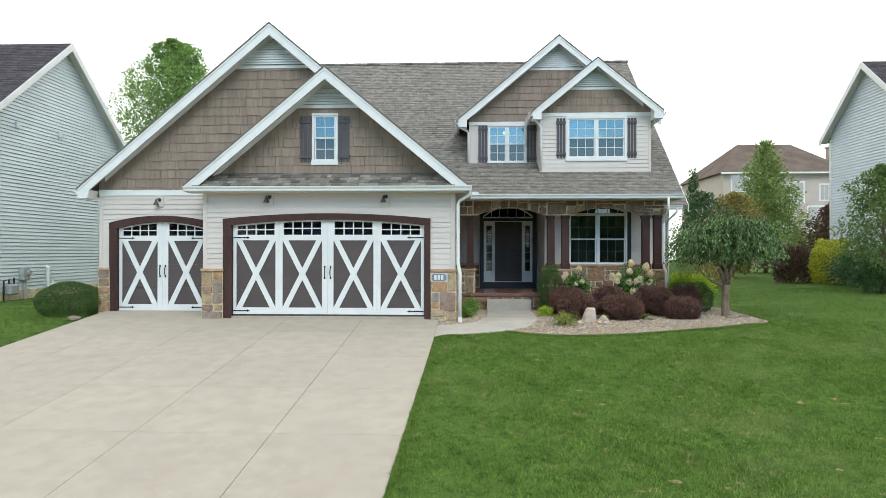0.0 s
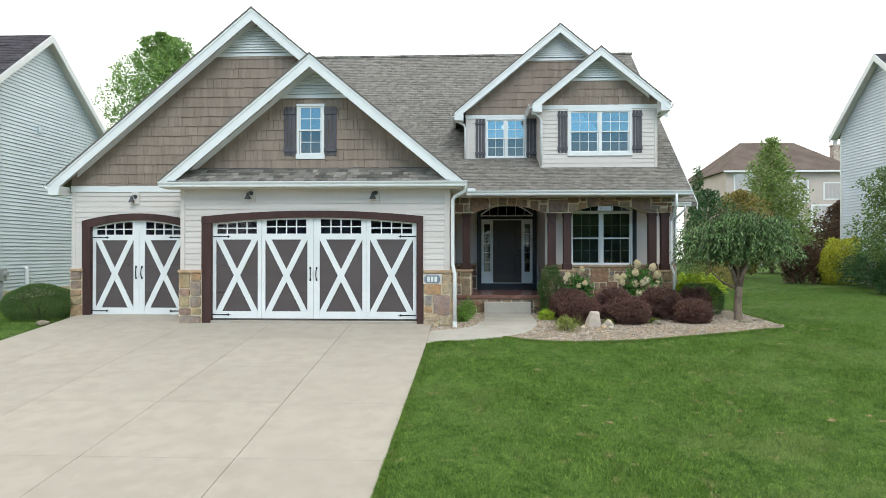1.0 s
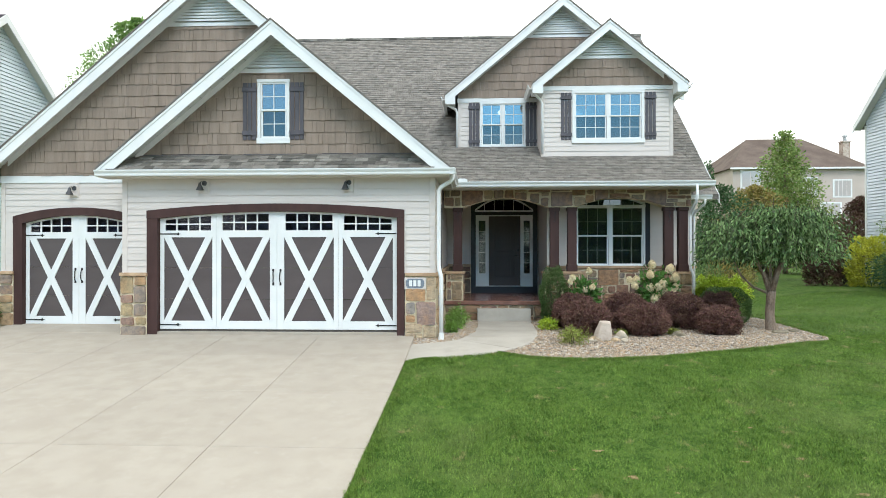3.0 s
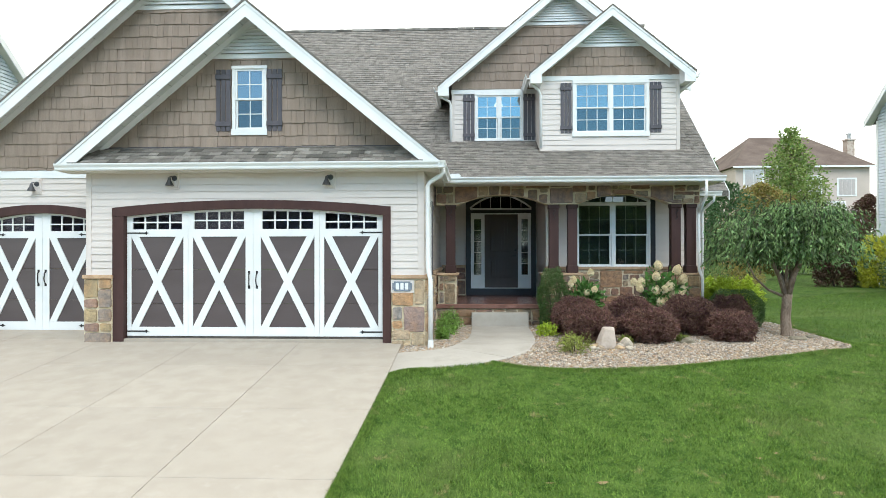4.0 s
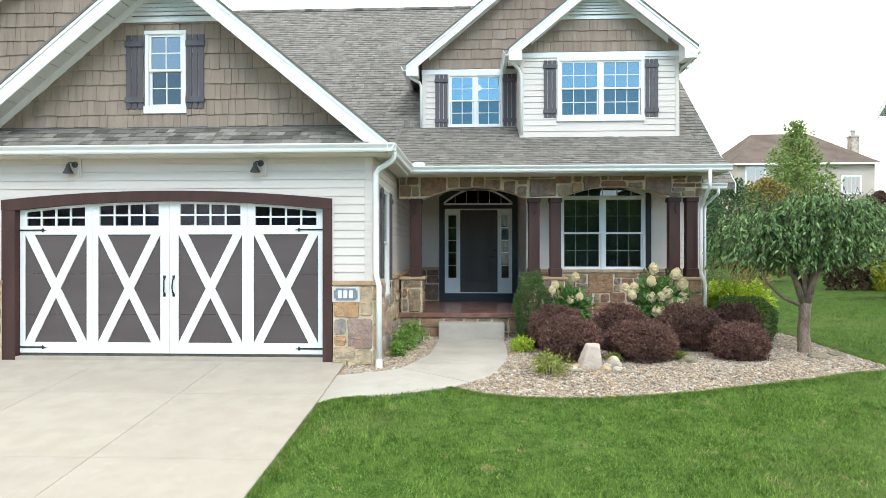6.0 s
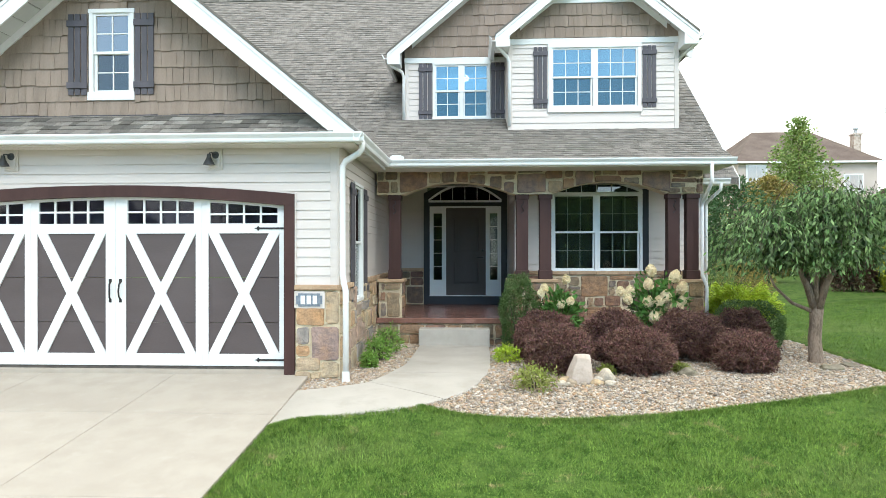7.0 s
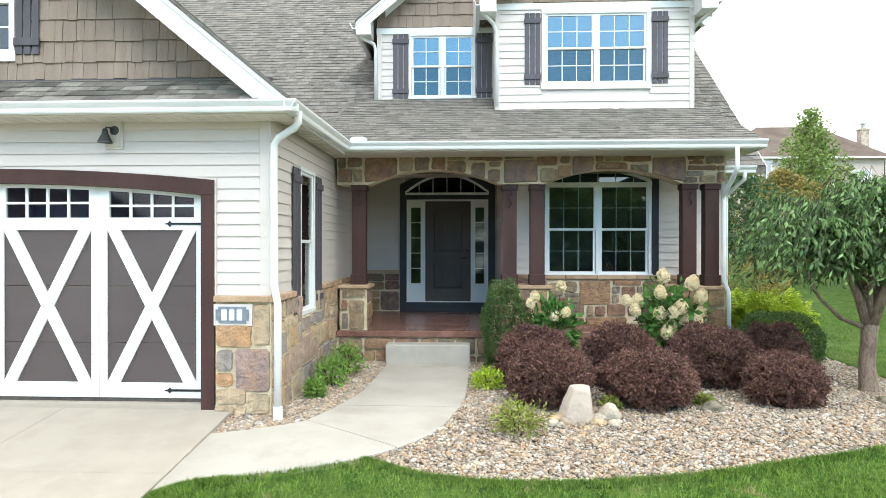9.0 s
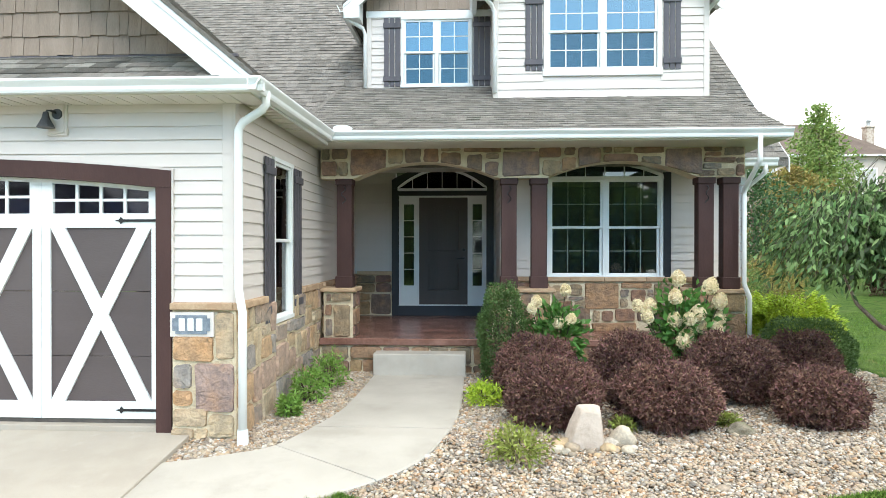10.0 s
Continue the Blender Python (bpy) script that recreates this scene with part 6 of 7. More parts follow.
blades("grass", 440000, -1.2, 9.5, 4.6, 15.8, 0.032, 0.058, 2)
blades("grass", 120000, 6.0, 16.0, 10.0, 26.0, 0.04, 0.07, 3)
blades("grass", 60000, -15.0, -9.9, 9.5, 19.0, 0.04, 0.07, 5)


# the uncut fringe along the bed, the walk and the driveway
def fringe(n, seed):
    r = np.random.default_rng(seed)
    path = [(drive_edge(4.8 + 0.2 * i), 4.8 + 0.2 * i) for i in range(44)] + WALK_R[::-1][:10] + BED_R
    path = np.array([p for p in path if p[1] < 18.3])
    k = r.integers(0, len(path) - 1, n)
    t = r.uniform(0, 1, n)[:, None]
    p = path[k] * (1 - t) + path[k + 1] * t
    g = path[k + 1] - path[k]
    ln = np.linalg.norm(g, axis=1)[:, None] + 1e-6
    out = np.stack([g[:, 1], -g[:, 0]], -1) / ln
    wav = 0.006 + 0.010 * np.sin(p[:, :1] * 9 + 1) * np.sin(p[:, 1:] * 7)
    p = p + out * (np.abs(r.normal(0, 0.05, n))[:, None] + 0.015 - wav * 0.8)
    x, y = p[:, 0], p[:, 1]
    hh = r.uniform(0.03, 0.062, n)
    a = r.uniform(0, 6.3, n)
    w = r.uniform(0.003, 0.006, n)
    z = ground_np(x, y) - 0.01
    v = np.stack([np.stack([x - np.cos(a) * w, y - np.sin(a) * w, z], -1), np.stack([x + np.cos(a) * w, y + np.sin(a) * w, z], -1), np.stack([x + r.normal(0, 0.4, n) * hh, y + r.normal(0, 0.4, n) * hh, z + hh], -1)], 1)
    tagged(fast_mesh("grass", v.reshape(-1, 3), np.arange(n * 3).reshape(n, 3), BLADE), "longer green grass along the lawn's edge", "grass", kind="stuff")


fringe(48000, 8)


# ---- plants ----
def leaf_mat(name, c1, c2, c3, vary=0.3, rough=0.55):
    m = mat(name, c1, c2, 2.0, rough, 0, 14, vary=vary, island=True, c3=c3, fine=0.4, spec=0.35)
    n, l = m.node_tree.nodes, m.node_tree.links
    b = n["Principled BSDF"]
    tr, mx = n.new("ShaderNodeBsdfTranslucent"), n.new("ShaderNodeMixShader")
    mx.inputs["Fac"].default_value = 0.25
    l.new(b.inputs["Base Color"].links[0].from_socket, tr.inputs["Color"])
    l.new(b.outputs[0], mx.inputs[1])
    l.new(tr.outputs[0], mx.inputs[2])
    l.new(mx.outputs[0], n["Material Output"].inputs["Surface"])
    return m


L_CHERRY = leaf_mat("weeping_tree_leaf", (0.030, 0.085, 0.026), (0.104, 0.200, 0.062), (0.190, 0.280, 0.115), 0.8)
L_RED = leaf_mat("burgundy_leaf", (0.098, 0.040, 0.054), (0.200, 0.088, 0.090), (0.185, 0.120, 0.070), 0.6, 0.7)
L_BOX = leaf_mat("boxwood_leaf", (0.035, 0.080, 0.020), (0.070, 0.140, 0.035), (0.12, 0.20, 0.06))
L_GREEN = leaf_mat("bright_green_leaf", (0.11, 0.24, 0.035), (0.18, 0.34, 0.06), (0.22, 0.36, 0.08))
L_LIME = leaf_mat("lime_juniper_needle", (0.40, 0.52, 0.045), (0.58, 0.66, 0.075), (0.30, 0.46, 0.05))
L_GOLD = leaf_mat("golden_needle", (0.46, 0.46, 0.04), (0.63, 0.61, 0.07), (0.42, 0.46, 0.06))
L_DARK = leaf_mat("dark_green_needle", (0.032, 0.085, 0.034), (0.060, 0.130, 0.048), (0.075, 0.15, 0.055))
L_TREE = leaf_mat("tree_leaf", (0.085, 0.170, 0.045), (0.150, 0.255, 0.072), (0.19, 0.26, 0.08))
L_FAR = leaf_mat("light_green_leaf", (0.110, 0.215, 0.050), (0.190, 0.310, 0.078), (0.25, 0.30, 0.09))
L_POPLAR = leaf_mat("fresh_green_leaf", (0.125, 0.255, 0.060), (0.215, 0.390, 0.100), (0.26, 0.38, 0.12))
L_OLIVE = leaf_mat("olive_perennial_leaf", (0.19, 0.26, 0.045), (0.30, 0.37, 0.065), (0.24, 0.24, 0.08))
L_AUT = leaf_mat("bronzing_leaf", (0.17, 0.19, 0.050), (0.27, 0.26, 0.075), (0.33, 0.24, 0.075))
L_PURPLE = leaf_mat("purple_leaf", (0.085, 0.034, 0.034), (0.135, 0.058, 0.050), (0.085, 0.075, 0.035))
L_HYD = leaf_mat("hydrangea_leaf", (0.055, 0.16, 0.035), (0.095, 0.25, 0.055), (0.13, 0.27, 0.06))
BLOOM = mat("cream_hydrangea_petal", (0.74, 0.67, 0.40), (0.86, 0.83, 0.58), 7, 0.8, 0.0, 60, vary=0.08, island=True, c3=(0.78, 0.63, 0.43))
BARK = mat("grey_brown_bark", (0.150, 0.110, 0.082), (0.270, 0.205, 0.155), 14, 0.95, 1.0, 55, stretch=(1, 1, 0.35), fine=0.8)
STEM = mat("dark_stem", (0.05, 0.04, 0.03), (0.08, 0.06, 0.045), 9, 0.9)


def leaf_cloud(name, p, d, length, width, material, parent, seed=1, droop=0.0, flat=0.35, core=None):
    """Leaves at places p, pointing along d, as small folded blades in one mesh."""
    r = np.random.default_rng(seed)
    n = len(p)
    d = d + r.normal(0, flat, (n, 3))
    d[:, 2] -= droop
    d /= np.linalg.norm(d, axis=1)[:, None] + 1e-9
    side = np.cross(d, r.normal(0, 1, (n, 3)))
    side /= np.linalg.norm(side, axis=1)[:, None] + 1e-9
    nrm = np.cross(side, d)
    ln = (length * r.uniform(0.65, 1.3, n))[:, None]
    wd = (width * r.uniform(0.7, 1.25, n))[:, None]
    v = np.stack([p, p + d * ln * 0.45 + side * wd * 0.5 + nrm * wd * 0.12, p + d * ln - nrm * ln * 0.06, p + d * ln * 0.45 - side * wd * 0.5 + nrm * wd * 0.12], 1)
    k = np.arange(n)[:, None] * 4
    f = np.concatenate([k + np.array([[0, 1, 2]]), k + np.array([[0, 2, 3]])], 0)
    v = v.reshape(-1, 3)
    if core is not None:
        f = np.concatenate([f, ico_f + len(v)], 0)
        v = np.concatenate([v, ico_v * np.array(core[1]) + np.array(core[0])], 0)
    return fast_mesh(name, v, f, material, False, parent)


def lumpy(n, seed, rx, ry, rz, lump=0.16, freq=2.2, shell=0.55, cut=-0.75):
    """Places and outward directions in the outer shell of an uneven rounded form."""
    r = np.random.default_rng(seed)
    d = r.normal(0, 1, (n, 3))
    d /= np.linalg.norm(d, axis=1)[:, None]
    d = d[d[:, 2] > cut]
    ph = r.uniform(0, 6.3, 6)
    w = 1 + lump * (np.sin(d[:, 0] * freq * 2 + ph[0]) * np.sin(d[:, 1] * freq * 2 + ph[1]) + 0.6 * np.sin(d[:, 2] * freq * 3 + ph[2]) * np.sin(d[:, 0] * freq * 3.3 + ph[3]) + 0.4 * np.sin(d[:, 1] * freq * 5 + ph[4]) * np.sin(d[:, 2] * freq * 5 + ph[5]))
    rad = w * (shell + (1 - shell) * r.uniform(0, 1, len(d)) ** 0.45)
    return d * rad[:, None] * np.array([rx, ry, rz]), d


def shoots(p, d, k, reach, seed):
    """Turns places into leafy shoot ends: k leaves fanned round each outward shoot."""
    r = np.random.default_rng(seed)
    n = len(p)
    d = d + r.normal(0, 0.6, (n, 3)) + np.array([0, 0, 0.2])
    d /= np.linalg.norm(d, axis=1)[:, None]
    side = r.normal(0, 1, (n, k, 3))
    side -= (side * d[:, None]).sum(-1, keepdims=True) * d[:, None]
    side /= np.linalg.norm(side, axis=-1)[..., None]
    f = np.linspace(0, 1, k)[None, :, None]
    at = p[:, None] - d[:, None] * (1 - f) * reach
    out = d[:, None] * (0.35 + 0.9 * f) + side * (1.0 - 0.55 * f)
    return at.reshape(-1, 3), out.reshape(-1, 3)


def shrub(name, at, rx, rz, material, n, length, width, label, group="", seed=1, droop=0.0, flat=0.6, lump=0.14, stem_n=9, ry=None, shell=0.45, fan=0):
    x, y, z = at
    t = thing(name, (x, y, z), label, "shrub", group)
    p, d = lumpy(n, seed, rx, ry or rx, rz, lump, shell=shell)
    p = p + np.array([x, y, z + rz * 0.80])
    if fan:
        p, d = shoots(p, d, fan, 0.10, seed)
    ok = p[:, 2] > z + 0.01
    leaf_cloud("foliage", p[ok], d[ok] + np.array([0, 0, 0.25 if not fan else 0.0]), length, width, material, t, seed, droop, flat)
    r = random.Random(seed)
    bm = bmesh.new()
    for _ in range(stem_n):
        a = r.random() * 6.28
        q = rx * (0.3 + 0.5 * r.random())
        tube(bm, [(x + math.cos(a) * 0.05, y + math.sin(a) * 0.05, z - 0.04), (x + math.cos(a) * q * 0.5, y + math.sin(a) * q * 0.5, z + rz * 0.6), (x + math.cos(a) * q, y + math.sin(a) * q, z + rz * 1.3)], [0.014, 0.010, 0.005], 5)
    tagged(part("stem", bm, STEM, t), kind="stuff")
    return t


G = ground_z
RED = "dense burgundy barberry mound in the gravel bed"
for i, (x, y, rx, rz, n) in enumerate(((2.73, 15.97, 0.56, 0.41, 1250), (3.89, 15.92, 0.57, 0.38, 1250), (3.79, 17.1, 0.54, 0.47, 1050), (4.97, 17.05, 0.61, 0.46, 1200), (5.44, 16.03, 0.48, 0.34, 1000), (5.98, 17.35, 0.46, 0.46, 850), (2.66, 17.02, 0.56, 0.46, 1050))):
    shrub("barberry", (x, y, G(x, y)), rx * 0.93, rz * 0.96, L_RED, int(n * 2.5), 0.048, 0.016, RED, "barberry mounds", 60 + i, 0.0, 0.6, 0.10, shell=0.66, fan=12)
shrub("round_shrub", (6.40, 18.15, G(6.4, 18.1)), 0.62, 0.47, L_BOX, 12000, 0.045, 0.014, "clipped dark green mound beside the porch corner", seed=71, shell=0.8, lump=0.07, flat=0.9)


def juniper(x, y, reach, h):
    """Layered sprays that arch outwards from the middle, feathered with needles."""
    z = G(x, y)
    t = thing("juniper", (x, y, z), "bright lime green spreading juniper", "shrub")
    r = np.random.default_rng(72)
    bm = bmesh.new()
    pts, dirs = [], []
    for k in range(230):
        a = r.uniform(0, 6.283)
        f = r.uniform(0.25, 1.0) ** 0.6
        out = reach * f * r.uniform(0.85, 1.12)
        top = h * (1.0 - 0.45 * f * f) * r.uniform(0.62, 1.04)
        way = np.array([math.cos(a), math.sin(a), 0.0])
        root, knee, tip = np.array([x, y, z + 0.1]), np.array([x, y, z]) + way * out * 0.5 + np.array([0, 0, top * 0.85]), np.array([x, y, z]) + way * out + np.array([0, 0, top])
        if k % 4 == 0:
            tube(bm, [root, knee, tip], [0.014, 0.008, 0.003], 4)
        u = r.uniform(0.22, 1.0, 170)[:, None]
        p = (1 - u) ** 2 * root + 2 * u * (1 - u) * knee + u * u * tip
        side = np.array([-way[1], way[0], 0.0])
        off = r.uniform(-1, 1, 170)[:, None]
        spread = 0.17 * (1.05 - u) + 0.03
        pts.append(p + side * off * spread + np.array([0, 0, 1.0]) * r.normal(0, 0.02, 170)[:, None])
        dirs.append(way * 0.8 + side * off * 0.8 + np.array([0, 0, 0.25]))
    tagged(part("stem", bm, STEM, t), kind="stuff")
    leaf_cloud("foliage", np.concatenate(pts), np.concatenate(dirs), 0.062, 0.020, L_LIME, t, 72, 0.0, 0.30)


juniper(6.82, 19.5, 0.82, 1.22)
shrub("round_shrub", (-10.72, 16.0, G(-10.8, 16.0)), 0.80, 0.49, L_BOX, 24000, 0.045, 0.014, "clipped dark green mound beside the driveway", seed=73, lump=0.05, shell=0.8, flat=0.9)
shrub("boxwood", (2.31, 17.85, G(2.3, 17.9)), 0.34, 0.74, L_BOX, 12000, 0.034, 0.020, "upright small-leaved boxwood by the step", seed=74, shell=0.7, flat=0.9)
for i, (x, y, r_) in enumerate(((-0.09, 16.12, 0.11), (-0.03, 16.75, 0.20), (0.03, 17.5, 0.23))):
    shrub("perennial_clump", (x, y, G(x, y)), r_, r_ * 1.05, L_GREEN, 800, 0.075, 0.020, "bright green leafy perennial by the stone wall", "perennials by the wall", 80 + i, 0, 1.0, 0.35, shell=0.3)
for i, (x, y, r_) in enumerate(((2.30, 14.95, 0.25), (2.03, 16.75, 0.20), (3.40, 15.75, 0.10), (4.50, 15.95, 0.10))):
    shrub("perennial_clump", (x, y, G(x, y)), r_, r_ * 0.7, (L_LIME if i == 1 else L_OLIVE), 1100 if i < 2 else 450, 0.055, 0.020, "low yellow-green perennial in the gravel", "low perennials", 90 + i, 0, 1.1, 0.35, 4, shell=0.3)


# hydrangeas with cream heads at these (x, z)
def hydrangea(x, y, h, spread, heads, seed, big=1.0):
    z = G(x, y)
    t = thing("hydrangea", (x, y, z), "green hydrangea with cream flower heads before the porch", "shrub", "hydrangeas")
    r = random.Random(seed)
    p, d = lumpy(900, seed, spread, 0.30, h * 0.46, 0.25, shell=0.3)
    leaf_cloud("foliage", p + np.array([x, y, z + h * 0.5]), d + np.array([0, -0.3, 0.1]), 0.125, 0.072, L_HYD, t, seed, 0.15, 0.5)
    bms = bmesh.new()
    for k, (hx, hz) in enumerate(heads):
        hy = y - 0.12 + r.uniform(-0.12, 0.10)
        size = big * r.uniform(0.76, 1.04)
        tube(bms, [(x + (hx - x) * 0.15, y, z - 0.03), (x + (hx - x) * 0.6, y, z + (hz - z) * 0.55), (hx, hy, hz)], [0.010, 0.008, 0.006], 5)
        lean = np.array([(hx - x) * 0.25, -0.05])
        q, e = lumpy(760, seed * 31 + k, 0.084 * size, 0.084 * size, 0.108 * size, 0.09, shell=0.94, cut=-1)
        taper = 1.08 - q[:, 2:3] / (0.108 * size) * 0.22
        q = np.concatenate([q[:, :2] * taper + q[:, 2:3] * lean[None], q[:, 2:3]], 1)
        leaf_cloud("flower_head", q + np.array([hx, hy, hz]), e, 0.013, 0.030, BLOOM, t, seed + k, 0, 1.6, ((hx, hy, hz), (0.082 * size, 0.082 * size, 0.106 * size)))
    tagged(part("stem", bms, STEM, t), kind="stuff")


hydrangea(4.74, 17.95, 1.30, 0.44, [(4.61, 1.32), (5.04, 1.22), (5.16, 1.02), (4.53, 1.09), (4.27, 0.95), (4.10, 0.95), (4.20, 0.82), (4.56, 0.78), (4.71, 0.80), (4.84, 0.87), (4.93, 0.68), (5.16, 0.79), (4.73, 0.60), (4.63, 0.52), (5.07, 0.67)], 5)
hydrangea(3.02, 17.9, 1.10, 0.34, [(2.75, 1.01), (2.68, 0.92), (3.18, 0.79), (3.12, 1.17), (3.02, 0.74)], 6, 0.74)


# weeping tree
def weeping_tree(x, y):
    z = G(x, y)
    t = thing("weeping_tree", (x, y, z), "small weeping tree with dark drooping leaves in gravel", "tree")
    r = random.Random(12)
    bm = bmesh.new()
    fork = Vector((x + 0.02, y, z + 0.84))
    tube(bm, [(x, y, z - 0.08), (x + 0.01, y, z + 0.05), (x - 0.012, y, z + 0.35), (x + 0.012, y, z + 0.66), fork], [0.145, 0.108, 0.094, 0.090, 0.100], 12)
    part("trunk", bm, BARK, t, smooth=True)
    pts, dirs = [], []
    limbs = []
    for k in range(7):
        a = k * 0.90 + r.uniform(-0.2, 0.2)
        out = r.uniform(0.5, 0.85)
        tip = Vector((x + math.cos(a) * out, y + math.sin(a) * out, z + r.uniform(2.1, 2.6)))
        mid = fork.lerp(tip, 0.5) + Vector((-math.cos(a) * 0.06, -math.sin(a) * 0.06, 0.0))
        bm = bmesh.new()
        tube(bm, [fork - Vector((0, 0, 0.10)), fork.lerp(mid, 0.5) + Vector((r.uniform(-.03, .03), 0, 0)), mid, tip], [0.070, 0.056, 0.034, 0.009] if k % 2 == 0 else [0.045, 0.032, 0.020, 0.007], 8)
        part("limb", bm, BARK, t, smooth=True)
        limbs.append((mid, tip))
    bm = bmesh.new()
    tube(bm, [fork - Vector((0.05, 0, 0.05)), (x - 0.40, y - 0.1, z + 0.93), (x - 0.68, y - 0.15, z + 1.18), (x - 0.85, y - 0.2, z + 1.5)], [0.035, 0.026, 0.02, 0.012], 7)
    part("limb", bm, BARK, t, smooth=True)
    bmt = bmesh.new()
    for k in range(900):
        mid, tip = limbs[k % 7]
        s = mid.lerp(tip, 0.25 + 0.75 * r.random())
        a = r.random() * 6.28
        reach = r.uniform(0.12, 1.0) ** 0.8 * 1.15
        top = s + Vector((math.cos(a) * reach * 0.55, math.sin(a) * reach * 0.55, r.uniform(0.10, 0.55)))
        top.z = min(top.z, z + 2.98 - 0.24 * ((top.x - x) ** 2 + (top.y - y) ** 2))
        drop = r.uniform(0.35, 1.3)
        end = Vector((s.x + math.cos(a) * reach, s.y + math.sin(a) * reach, max(z + 1.33 + 0.28 * r.random(), top.z - drop)))
        far = math.hypot(end.x - x, end.y - y)
        if far > 1.55:
            end.x, end.y = x + (end.x - x) * 1.55 / far, y + (end.y - y) * 1.55 / far
        if k % 5 == 0:
            tube(bmt, [s, top, top.lerp(end, 0.5) + Vector((math.cos(a) * 0.08, math.sin(a) * 0.08, 0.05)), end], [0.005, 0.004, 0.003, 0.0015], 4)
        m = 27
        for j in range(m):
            f = (j + r.random()) / m
            q = (1 - f) ** 2 * s + 2 * f * (1 - f) * (top + Vector((math.cos(a) * 0.15, math.sin(a) * 0.15, 0.1))) + f * f * end
            pts.append((q.x + r.gauss(0, .03), q.y + r.gauss(0, .03), q.z + r.gauss(0, .03)))
            dirs.append((math.cos(a) * 0.45, math.sin(a) * 0.45, -0.85))
    tagged(part("twig", bmt, STEM, t), kind="stuff")
    leaf_cloud("crown", np.array(pts), np.array(dirs), 0.100, 0.036, L_CHERRY, t, 3, 0.2, 0.5)


weeping_tree(6.80, 16.68)


def tree(name, x, y, h, crown_r, crown_z0, material, n, leaf, label, seed, cone=0.0, gaps=0.35, clumps=26, category="tree"):
    """A trunk with limbs and a crown of leaf clumps with gaps between them."""
    z = G(x, min(y, 40)) - (0.008 * (y - 40) if y > 40 else 0)
    t = thing(name, (x, y, z), label, category)
    r = random.Random(seed)
    bm = bmesh.new()
    tube(bm, [(x, y, z - 0.1), (x + 0.05, y, z + h * 0.3), (x - 0.05, y, z + h * 0.65), (x, y, z + h * 0.97)], [h * 0.018, h * 0.014, h * 0.009, 0.01], 8)
    part("trunk", bm, BARK, t, smooth=True)
    bml = bmesh.new()
    pp, dd = [], []
    for k in range(clumps):
        f = (k + r.random()) / clumps
        cz = z + crown_z0 + (h - crown_z0) * f
        rad = crown_r * (math.sin(math.pi * min(1, 0.12 + f * 0.86)) ** 0.7 if not cone else (1 - f * cone))
        a = k * 2.4 + r.uniform(-0.5, 0.5)
        q = rad * r.uniform(0.25, 0.85)
        c = Vector((x + math.cos(a) * q, y + math.sin(a) * q, cz))
        tube(bml, [(x, y, max(z + 0.3, cz - rad * 0.5)), ((x + c.x) / 2, (y + c.y) / 2, cz - rad * 0.15), c], [0.035, 0.022, 0.008], 5)
        s = rad * r.uniform(0.30, 0.52) + (0.08 if not cone else 0.16)
        p, d = lumpy(int(n / clumps * (1 if not cone else 0.15 + 1.7 * (rad / crown_r) ** 1.6)), seed * 100 + k, s, s, s * (0.75 if not cone else 0.6), 0.28 if not cone else 0.42, shell=gaps, cut=-1)
        pp.append(p + np.array(c[:]))
        dd.append(d)
    tagged(part("limb", bml, BARK, t), kind="stuff")
    leaf_cloud("crown", np.concatenate(pp), np.concatenate(dd), leaf, leaf * 0.55, material, t, seed, 0.15, 0.6)
    return t


tree("tree", -16.35, 34.0, 13.4, 3.2, 4.5, L_POPLAR, 40000, 0.15, "airy broadleaf tree behind the neighbouring house", 201, clumps=44)
tree("tree", 20.9, 45.0, 9.3, 3.9, 1.0, L_FAR, 28000, 0.19, "tall conical green tree on the far lawn", 202, cone=0.93, clumps=75, gaps=0.35)
tree("evergreen", 14.1, 40.0, 6.6, 0.85, 0.4, L_DARK, 6000, 0.16, "dark narrow evergreen beyond the house", 203, cone=0.9, clumps=34)
tree("tree", 14.9, 36.0, 4.7, 1.8, 0.5, L_AUT, 8000, 0.16, "bronzing shrubby tree beyond the house", 204, clumps=30)
tree("evergreen", 12.6, 34.0, 4.6, 1.7, 0.3, L_DARK, 5000, 0.15, "dark green evergreen beyond the house", 205, clumps=28)
tree("purple_tree", 22.6, 40.0, 4.4, 1.6, 0.4, L_PURPLE, 9000, 0.16, "purple-leaved tree on the far lawn", 206, clumps=30)
tree("tree", 14.95, 23.0, 4.6, 1.4, 0.45, L_TREE, 15000, 0.10, "loose green shrubby tree beside the neighbouring house", 207, clumps=34, gaps=0.2)
shrub("gold_shrub", (16.35, 28.8, G(16, 28)), 0.80, 1.06, L_GOLD, 9000, 0.13, 0.05, "golden yellow mounded conifer", seed=208, lump=0.25, shell=0.75, flat=0.9)
shrub("burgundy_shrub", (15.0, 29.6, G(15, 29)), 0.8, 0.95, L_PURPLE, 7000, 0.14, 0.05, "burgundy shrub beside the golden conifer", seed=209, lump=0.25)
for i, (x, y, r_) in enumerate(((15.6, 25.6, 0.95), (16.5, 26.9, 0.9), (14.75, 22.9, 0.74))):
    shrub("green_shrub", (x, y, G(x, y)), r_, r_ * 0.9, L_DARK, 3500, 0.12, 0.04, "dark green shrub along the neighbouring house", "foundation shrubs", 210 + i, lump=0.25)
shrub("gold_shrub", (-11.6, 19.5, G(-11.6, 19.5)), 0.5, 0.45, L_GOLD, 1800, 0.09, 0.03, "small golden shrub beside the house", seed=215)
